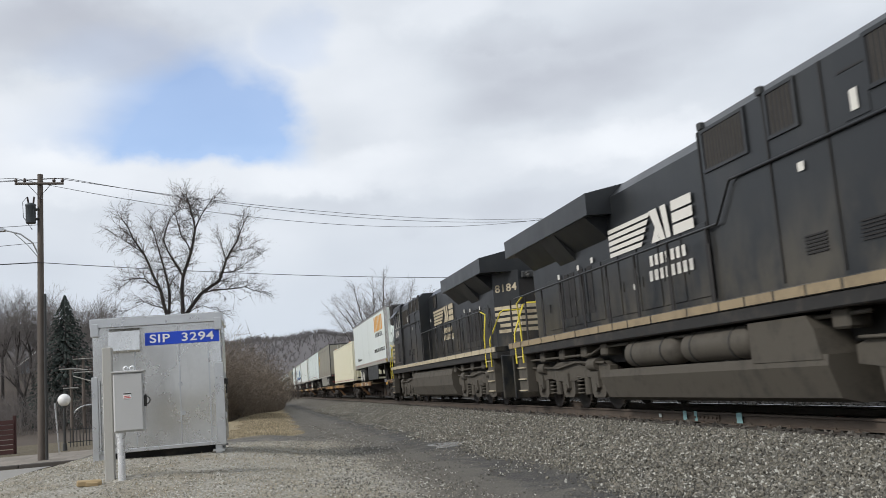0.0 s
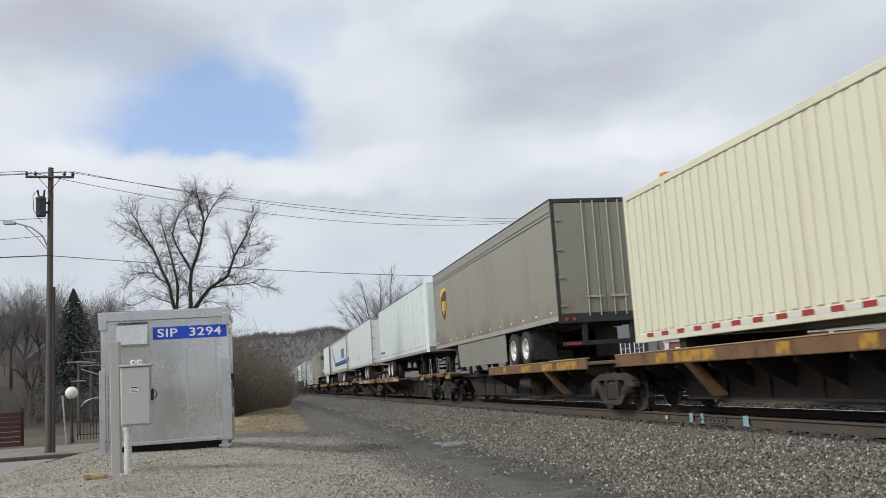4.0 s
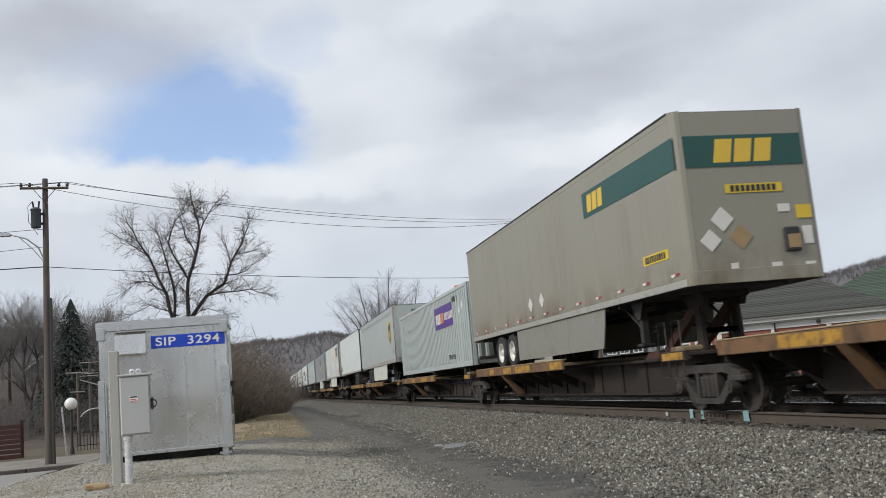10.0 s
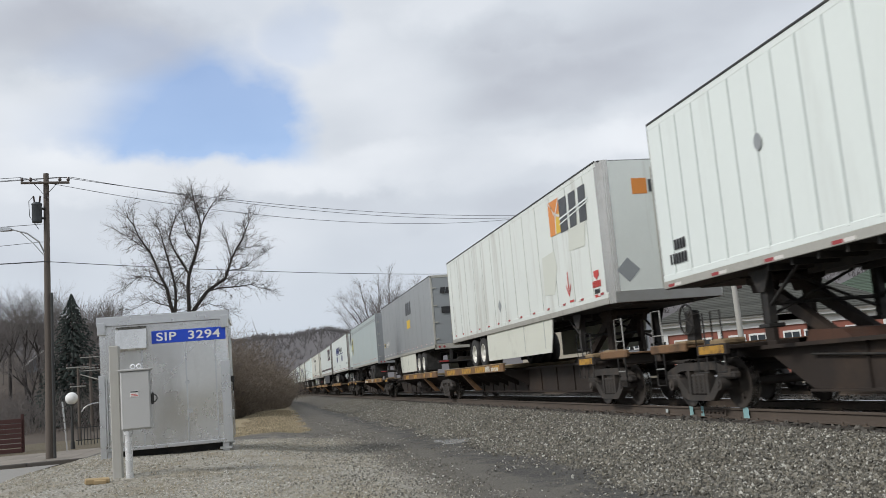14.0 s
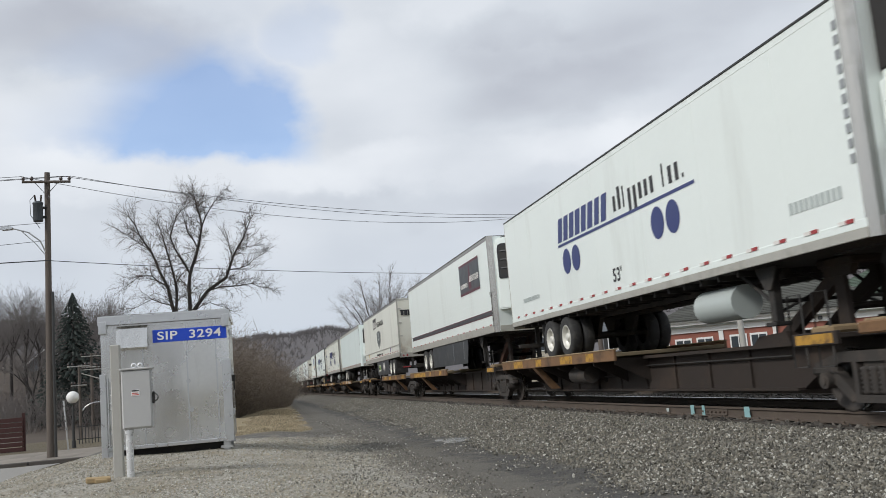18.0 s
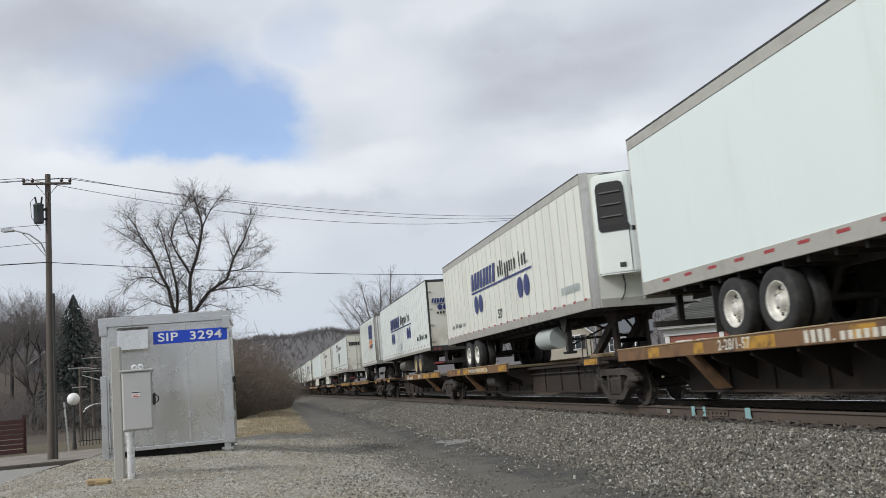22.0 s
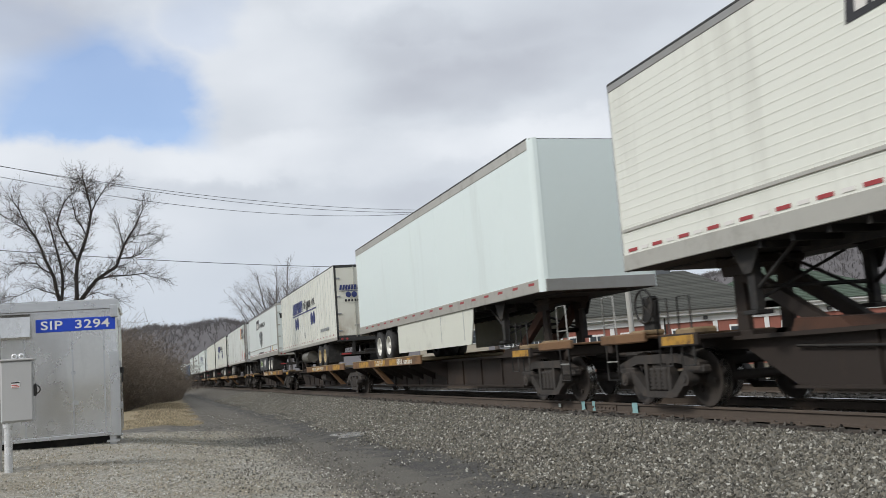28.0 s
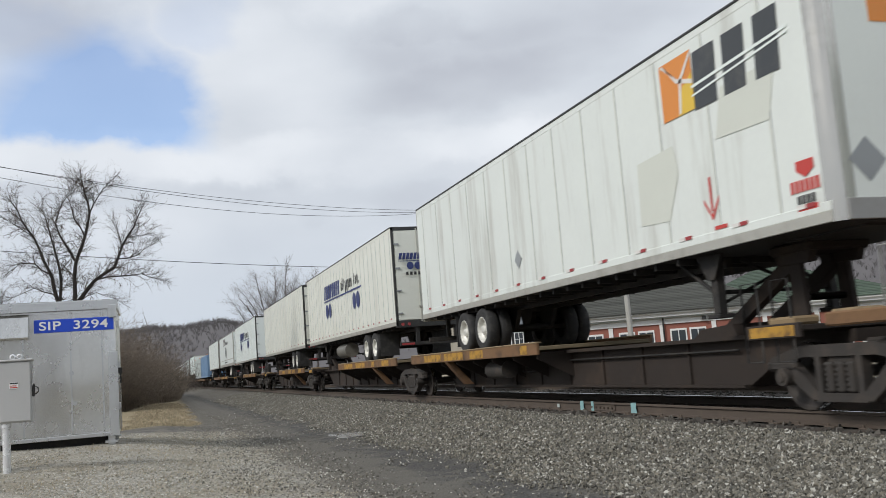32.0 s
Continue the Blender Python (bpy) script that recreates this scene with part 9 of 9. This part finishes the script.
def locomotive(s, flip, number, label, tanks, wide_to, screens, mark, end):
    ob = thing("locomotive", label, "locomotive", pose(TRACK_X, s, 0), "locomotives of the train")
    fy = (lambda u: LOCO_L - u) if flip else (lambda u: u)
    Y = lambda a, b: sorted((fy(a), fy(b)))
    bx = lambda g, x0, x1, a, b, z0, z1, c=0.0: g.box(x0, x1, *Y(a, b), z0, z1, c)
    part("underframe", bx(bx(Geo(), -1.5, 1.5, 0.6, 21.8, 1.42, 1.62, 0.02), -0.9, 0.9, 1.0, 21.3, 1.0, 1.45), M["under"], ob)
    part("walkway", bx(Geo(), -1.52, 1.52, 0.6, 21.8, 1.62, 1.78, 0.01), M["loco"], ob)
    g = Geo()
    u = 0.7
    rng = random.Random(4)
    while u < 21.6:
        w = rng.choice((0.7, 1.0, 1.35))
        g.box(-1.528, -1.515, *Y(u, min(u + w, 21.7)), 1.63, 1.765)
        u += w + 0.06
    part("sill_stripe", g, M["loco_cream" if flip else "loco_ochre"], ob, "worn pale stripe along the sill")
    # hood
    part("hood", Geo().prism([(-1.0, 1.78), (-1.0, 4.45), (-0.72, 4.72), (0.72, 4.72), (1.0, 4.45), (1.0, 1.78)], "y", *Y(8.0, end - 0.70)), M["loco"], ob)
    # the hood's end has slanted flanks, a number on each, head lamps and a dark middle plate
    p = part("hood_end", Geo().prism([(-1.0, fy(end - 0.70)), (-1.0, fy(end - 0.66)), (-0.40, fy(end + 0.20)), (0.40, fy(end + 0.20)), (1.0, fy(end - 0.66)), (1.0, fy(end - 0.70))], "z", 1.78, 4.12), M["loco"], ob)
    # raised plate; the shade of a hollow is put into its dark colour
    part("recess", bx(Geo(), -0.36, 0.36, end + 0.19, end + 0.206, 3.12, 3.82), M["grille"], p)
    part("end_door", bx(Geo(), -0.20, 0.38, end + 0.19, end + 0.212, 1.85, 3.04, 0.006), M["loco"], p)
    q = part("lamp_housing", bx(Geo(), -0.30, 0.30, end + 0.19, end + 0.30, 3.84, 4.06, 0.03), M["dark_trim"], p)
    for x in (-0.13, 0.13):
        part("head_lamp", Geo().cyl((x, fy(end + 0.29), 3.95), (x, fy(end + 0.325), 3.95), 0.085, 0.075, n=14), M["steel_bright"], q, "clear round head lamp")
    for sx in (-1, 1):
        a, b = (sx * 1.0, fy(end - 0.66)), (sx * 0.40, fy(end + 0.20))
        m = facet(*a, *b, 0) if (sx < 0) == flip else facet(*b, *a, 0)
        for k in range(5):
            z = 2.22 + 0.18 * k
            part("hood_stripe", Geo().box(-0.52 if sx > 0 or k > 1 else -0.40 + 0.06 * k, 0.52, z, z + 0.105, -0.002, 0.006), M["loco_cream"], p).matrix_basis = m
        if flip:
            o = lettering(number, 0.24, M["loco_cream"], p, (0, 0, 0), SIDE, 1.25)
            o.matrix_basis = m @ Matrix.Translation((0.0, 3.60, 0.004))
    for k in range(5):
        part("hood_stripe", bx(Geo(), -0.40, 0.40, end + 0.20, end + 0.214, 2.22 + 0.18 * k, 2.325 + 0.18 * k), M["loco_cream"], p)
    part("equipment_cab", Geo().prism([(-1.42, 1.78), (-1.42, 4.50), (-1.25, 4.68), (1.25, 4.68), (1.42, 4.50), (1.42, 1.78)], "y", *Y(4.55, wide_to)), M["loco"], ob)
    g = Geo()
    for k in range(10):
        a = 9.9 + k * 0.96
        bx(g, -1.02, -0.995, a, a + 0.86, 1.95, 3.2, 0.008)
        bx(g, -1.035, -1.01, a + 0.75, a + 0.80, 2.4, 2.6)
    part("hood_door", g, M["loco"], ob)
    g = Geo()
    for a in (16.2, 16.75, 17.35, 17.75, 18.2):
        part("hood_louvre", bx(Geo(), -1.03, -1.0, a, a + 0.3, 2.15, 3.2), M["grille"], ob)
    w = part("radiator_wing", Geo().prism([(-1.55, 4.10), (-1.55, 4.56), (-0.30, 4.83), (0.30, 4.83), (1.55, 4.56), (1.55, 4.10)], "y", *Y(14.8, end)), M["loco"], ob)
    for sx in (-1, 1):
        for a, b, z in ((15.1, 17.2, 3.62), (17.2, 18.3, 3.46), (18.3, end - 0.75, 3.62)):
            part("wing_brace", Geo().prism([(sx * 1.50, 4.10), (sx * 1.0, z), (sx * 0.98, 4.10)], "y", *Y(a, b)), M["loco"], w)
    part("roof_mesh", Geo().prism([(-1.30, 4.64), (-0.32, 4.845), (0.32, 4.845), (1.30, 4.64), (1.0, 4.6), (-1.0, 4.6)], "y", *Y(15.2, end - 2.9)), M["grille"], w)
    part("exhaust_stack", bx(bx(Geo(), -0.45, 0.45, 12.2, 13.2, 4.70, 4.86, 0.03), -0.6, 0.6, 10.2, 11.4, 4.70, 4.80, 0.03), M["loco"], ob)
    # screens of the equipment cab
    for a, b, z0, z1 in screens:
        d = -1.0 if a > wide_to else -1.42
        e = part("intake_screen", bx(Geo(), d - 0.015, d, a, b, z0, z1), M["grille"], ob)
        for q in (a - 0.06, b):
            part("screen_frame", bx(Geo(), d - 0.03, d, q, q + 0.06, z0 - 0.05, z1 + 0.05), M["loco"], e)
        for q in (z0 - 0.05, z1):
            part("screen_frame", bx(Geo(), d - 0.03, d, a, b, q, q + 0.05), M["loco"], e)
        n = int((b - a) / 0.09)
        for k in range(1, n):
            part("screen_bar", bx(Geo(), d - 0.022, d - 0.012, a + (b - a) * k / n - 0.008, a + (b - a) * k / n + 0.008, z0, z1), M["loco_grime"], e)
    for q in (wide_to - 0.1, 8.2):
        part("roof_light", bx(Geo(), -1.47, -1.38, q - 0.13, q, 4.50, 4.62, 0.01), M["dark_trim"], ob)
    for a in (4.62, 6.77, 8.1, wide_to - 0.04):
        part("panel_joint", bx(Geo(), -1.436, -1.418, a, a + 0.035, 1.85, 4.5), M["grille"], ob)
    for a in (7.08, 5.95):
        for k in range(6):
            part("vent_slat", bx(Geo(), -1.438, -1.418, a, a + 0.46, 2.15 + 0.045 * k, 2.172 + 0.045 * k), M["grille"], ob)
    part("access_door", bx(Geo(), -1.432, -1.418, 5.95, 6.42, 3.6, 4.2, 0.004), M["loco"], ob)
    part("door_top", bx(Geo(), -1.44, -1.418, 5.92, 6.45, 4.2, 4.225), M["grille"], ob)
    decal("notice", [rect(-0.07, 0.07, -0.13, 0.13)], M["loco_white"], ob, (-1.445, fy(6.2), 3.82))
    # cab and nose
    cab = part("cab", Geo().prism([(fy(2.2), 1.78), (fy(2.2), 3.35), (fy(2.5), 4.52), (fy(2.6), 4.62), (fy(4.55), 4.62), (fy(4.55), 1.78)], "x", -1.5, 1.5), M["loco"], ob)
    part("cab_roof", bx(Geo(), -1.44, 1.44, 2.5, 4.6, 4.6, 4.70, 0.04), M["loco"], cab)
    for a, b in ((2.72, 3.30), (3.36, 3.88), (3.98, 4.38)):
        p = part("window_pane", bx(Geo(), -1.512, -1.50, a, b, 3.68, 4.24), M["glass"], cab)
        part("window_frame", bx(bx(bx(bx(Geo(), -1.52, -1.5, a - 0.03, a, 3.58, 4.32), -1.52, -1.5, b, b + 0.03, 3.58, 4.32), -1.52, -1.5, a, b, 3.58, 3.62), -1.52, -1.5, a, b, 4.28, 4.32), M["alu"], p)
    part("sun_shade", Geo().prism([(-1.5, 4.42), (-1.78, 4.12), (-1.77, 4.10), (-1.5, 4.39)], "y", *Y(2.6, 4.0)), M["loco"], cab)
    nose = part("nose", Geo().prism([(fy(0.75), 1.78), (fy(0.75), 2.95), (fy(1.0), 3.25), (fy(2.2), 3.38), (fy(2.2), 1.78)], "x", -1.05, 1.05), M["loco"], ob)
    part("nose_flank", Geo().prism([(fy(0.95), 1.78), (fy(0.95), 2.75), (fy(2.2), 3.3), (fy(2.2), 1.78)], "x", -1.42, 1.42), M["loco"], nose)
    for k in range(5):
        z = 2.0 + 0.20 * k
        part("nose_stripe", bx(Geo(), -1.43, -1.415, 0.97, 1.55 + 0.07 * k, z, z + 0.10), M["loco_cream"], nose)
    part("cab_door", bx(Geo(), -1.51, -1.495, 3.2, 3.75, 1.95, 2.85, 0.005), M["grille"], cab)
    for a, b, z in ((2.5, 3.6, 3.02), (2.6, 3.9, 1.86)):
        part("cab_seam", bx(Geo(), -1.51, -1.495, a, b, z, z + 0.03), M["grille"], cab)
    lettering(number, 0.32, M["loco_white"], cab, (-1.506, fy(3.35), 3.30), SIDE, 1.05)
    # emblem: level bars, block marks, two rows of small marks
    for k in range(5):
        decal("emblem", [[(-1.05, -0.29 + 0.125 * k), (0.55 + 0.11 * k, -0.29 + 0.125 * k), (0.62 + 0.11 * k, -0.205 + 0.125 * k), (-1.05, -0.205 + 0.125 * k)]], M["loco_cream" if flip else "loco_white"], ob, (-1.04, mark, 3.47))
    decal("emblem", [[(-0.95, 0.31), (-0.62, 0.31), (-0.35, -0.31), (-0.55, -0.31)], [(-0.95, -0.31), (-0.72, -0.02), (-0.58, -0.31)], [(-0.45, 0.31), (-0.22, 0.31), (-0.12, -0.31), (-0.30, -0.31)]], M["loco_cream" if flip else "loco_white"], ob, (-1.04, mark - 1.96, 3.47))
    decal("emblem", [rect(0.0, 0.78, 0.13, 0.31), rect(0.0, 0.78, -0.09, 0.09), rect(0.0, 0.78, -0.31, -0.13)], M["loco_cream" if flip else "loco_white"], ob, (-1.041, mark - 1.96, 3.47))
    # two rows of small bars
    for n, step, y, z in ((7, 0.225, mark - 1.62, 2.84), (8, 0.235, mark - 1.70, 2.56)):
        decal("emblem", strokes(n, n * step, 0.20, 0.0, 0.28, 0.20, n), M["loco_cream" if flip else "loco_white"], ob, (-1.04, y, z))
    for a, z in ((10.6, 3.05), (9.8, 3.45), (16.1, 3.3), (17.0, 3.25), (7.4, 3.3), (18.4, 3.2), (13.9, 2.45)):
        decal("notice", [rect(-0.07, 0.07, -0.06, 0.06)], M["loco_white"], ob, (-1.445 if a < 9.4 else -1.04, fy(a), z))
    # hand rail with stanchions
    for k in range(9):
        a = 10.0 + 1.42 * k
        part("stanchion", bx(bx(Geo(), -1.50, -1.47, a - 0.055, a + 0.055, 1.58, 2.70, 0.01), -1.50, -1.46, a - 0.02, a + 0.02, 2.65, 2.95), M["grille"], ob)
    part("hand_rail", Geo().tube([(-1.48, fy(9.15), 3.53), (-1.48, fy(9.65), 2.95), (-1.48, fy(21.0), 2.95)], 0.022, 6).tube([(-1.45, fy(4.6), 3.54), (-1.45, fy(9.0), 3.54), (-1.48, fy(9.15), 3.53)], 0.022, 6), M["loco"], ob)
    for a, b in ((0.35, 0.95), (21.15, 20.5)):
        for sx in (-1, 1):
            path = [(1.46, a + 0.45, 2.72), (1.40, a + 0.6, 2.78)] if a < 1 else [(1.15, a + 0.15, 2.80), (1.05, a + 0.17, 2.86), (0.45, a + 0.17, 2.86)]
            part("yellow_rail", Geo().tube([(sx * 1.5, fy(a), 1.2), (sx * 1.5, fy(a), 2.0)] + [(sx * x, fy(u), z) for x, u, z in path], 0.024, 6), M["yellow"], ob)
            part("yellow_rail", Geo().tube([(sx * 1.5, fy(b), 1.2), (sx * 1.5, fy(b), 2.1), (sx * 1.48, fy(b + 0.25), 2.8), (sx * 1.48, fy(b - 0.3), 2.93)], 0.024, 6), M["yellow"], ob)
            st = part("step_well", Geo().box(*sorted((sx * 1.18, sx * 1.45)), *Y(min(a, b) - 0.05, max(a, b) + 0.05), 0.42, 1.62, 0.01), M["loco_grime"], ob)
            for k in range(4):
                part("step", Geo().box(*sorted((sx * 1.2, sx * 1.5)), *Y(a, b), 0.46 + 0.3 * k, 0.49 + 0.3 * k), M["loco_cream"], st)
    for a, d in ((0.1, -1), (22.2, 1)):
        part("coupler", Geo().box(-0.2, 0.2, *Y(a - 0.5, a + 0.4), 0.76, 1.0, 0.05), M["loco_grime"], ob)
        part("pilot_plate", Geo().box(-1.4, 1.4, *Y(a + (0.25 if d < 0 else -0.35), a + (0.35 if d < 0 else -0.25)), 0.25, 1.5, 0.02), M["loco"], ob)
    # tanks
    sides = lambda pts: pts + [(-x, z) for x, z in pts[::-1]]
    if tanks:
        t = part("fuel_tank", Geo().prism(sides([(-1.42, 0.86), (-1.44, 0.72), (-1.30, 0.30), (-1.0, 0.22)]), "y", *Y(7.4, 15.2)), M["loco_grime"], ob)
        part("tank_block", Geo().prism([(fy(7.75), 1.38), (fy(9.2), 1.38), (fy(9.2), 0.80), (fy(7.5), 0.80), (fy(7.62), 1.2)], "x", -1.44, 1.44), M["loco_grime"], t)
        for a in (9.32, 11.75):
            q = part("air_tank", Geo().lathe([(0.02, 0.0), (0.16, 0.02), (0.25, 0.12), (0.26, 0.2), (0.26, 2.0), (0.25, 2.08), (0.16, 2.18), (0.02, 2.2)], (-1.20, min(fy(a), fy(a + 2.25)), 1.13), "y", 18), M["loco_grime"], ob)
            for d in (0.45, 1.75):
                part("tank_band", Geo().lathe([(0.262, -0.03), (0.268, -0.03), (0.268, 0.03), (0.262, 0.03)], (-1.20, min(fy(a), fy(a + 2.25)) + d, 1.13), "y", 18), M["under"], q)
    else:
        t = part("fuel_tank", Geo().prism(sides([(-1.36, 1.32), (-1.42, 1.10), (-1.40, 0.72), (-1.24, 0.36), (-1.0, 0.28)]), "y", *Y(6.4, 14.9)), M["loco_grime"], ob)
    part("pipe_run", Geo().tube([(-1.3, fy(6.6), 1.34), (-1.3, fy(15.4), 1.34), (-1.3, fy(16.0), 1.22), (-1.3, fy(20.5), 1.24)], 0.03, 6), M["loco_grime"], ob)
    for a in (1.6, 3.0, 5.9, 7.0, 15.0, 16.2, 17.7, 19.2):
        part("valve_box", bx(Geo(), -1.35, -1.0, a, a + 0.35, 1.16, 1.42, 0.03), M["loco_grime"], ob)
    for c in (4.35, 17.95):
        loco_bogie(ob, fy(c), s)
    ROLLING.append((ob, s))


locomotive(3.0, False, "8184", "dusty black diesel locomotive with cab leading", True, 10.05,
           ((4.75, 5.87, 3.89, 4.47), (7.38, 8.0, 3.88, 4.46), (8.65, 9.85, 3.85, 4.44)), 13.95, 21.2)
locomotive(25.7, True, "8184", "black diesel locomotive with cream stripes, coupled hood first", False, 9.45,
           ((4.75, 6.65, 3.64, 4.28), (6.85, 7.6, 4.0, 4.5), (7.72, 8.5, 4.0, 4.5), (8.6, 9.35, 4.0, 4.5), (10.5, 11.1, 3.93, 4.4)), 10.77, 20.82)


# ---------------------------------------------------------------- what moves
def motions():
    for ob, s in ROLLING:
        walk(ob, [(t, pose(TRACK_X, s - SPEED * t, 0)) for t in (0.0, 8.0, 16.0, 24.0, 32.0)])
    for ob, s, r in SPINNING:
        # the wheels are turned while they pass near by
        a, b = max(0.0, (s - 45.0) / SPEED), min(32.0, (s - 4.0) / SPEED)
        if b - a < 0.1:
            continue
        y, z = ob.location.y, ob.location.z
        f0, f1 = round(a * FPS), round(b * FPS)
        turn = lambda f: math.degrees(SPEED * (f - f0) / FPS / r)
        rows = [(f / FPS, pose(0, y, z, turn(f))) for f in range(f0, f1 + 1)]
        if f0 > 0:
            rows.insert(0, (0.0, pose(0, y, z, 0)))
        if f1 < 32 * FPS:
            rows.append((32.0, pose(0, y, z, turn(f1))))
        walk(ob, rows)


motions()
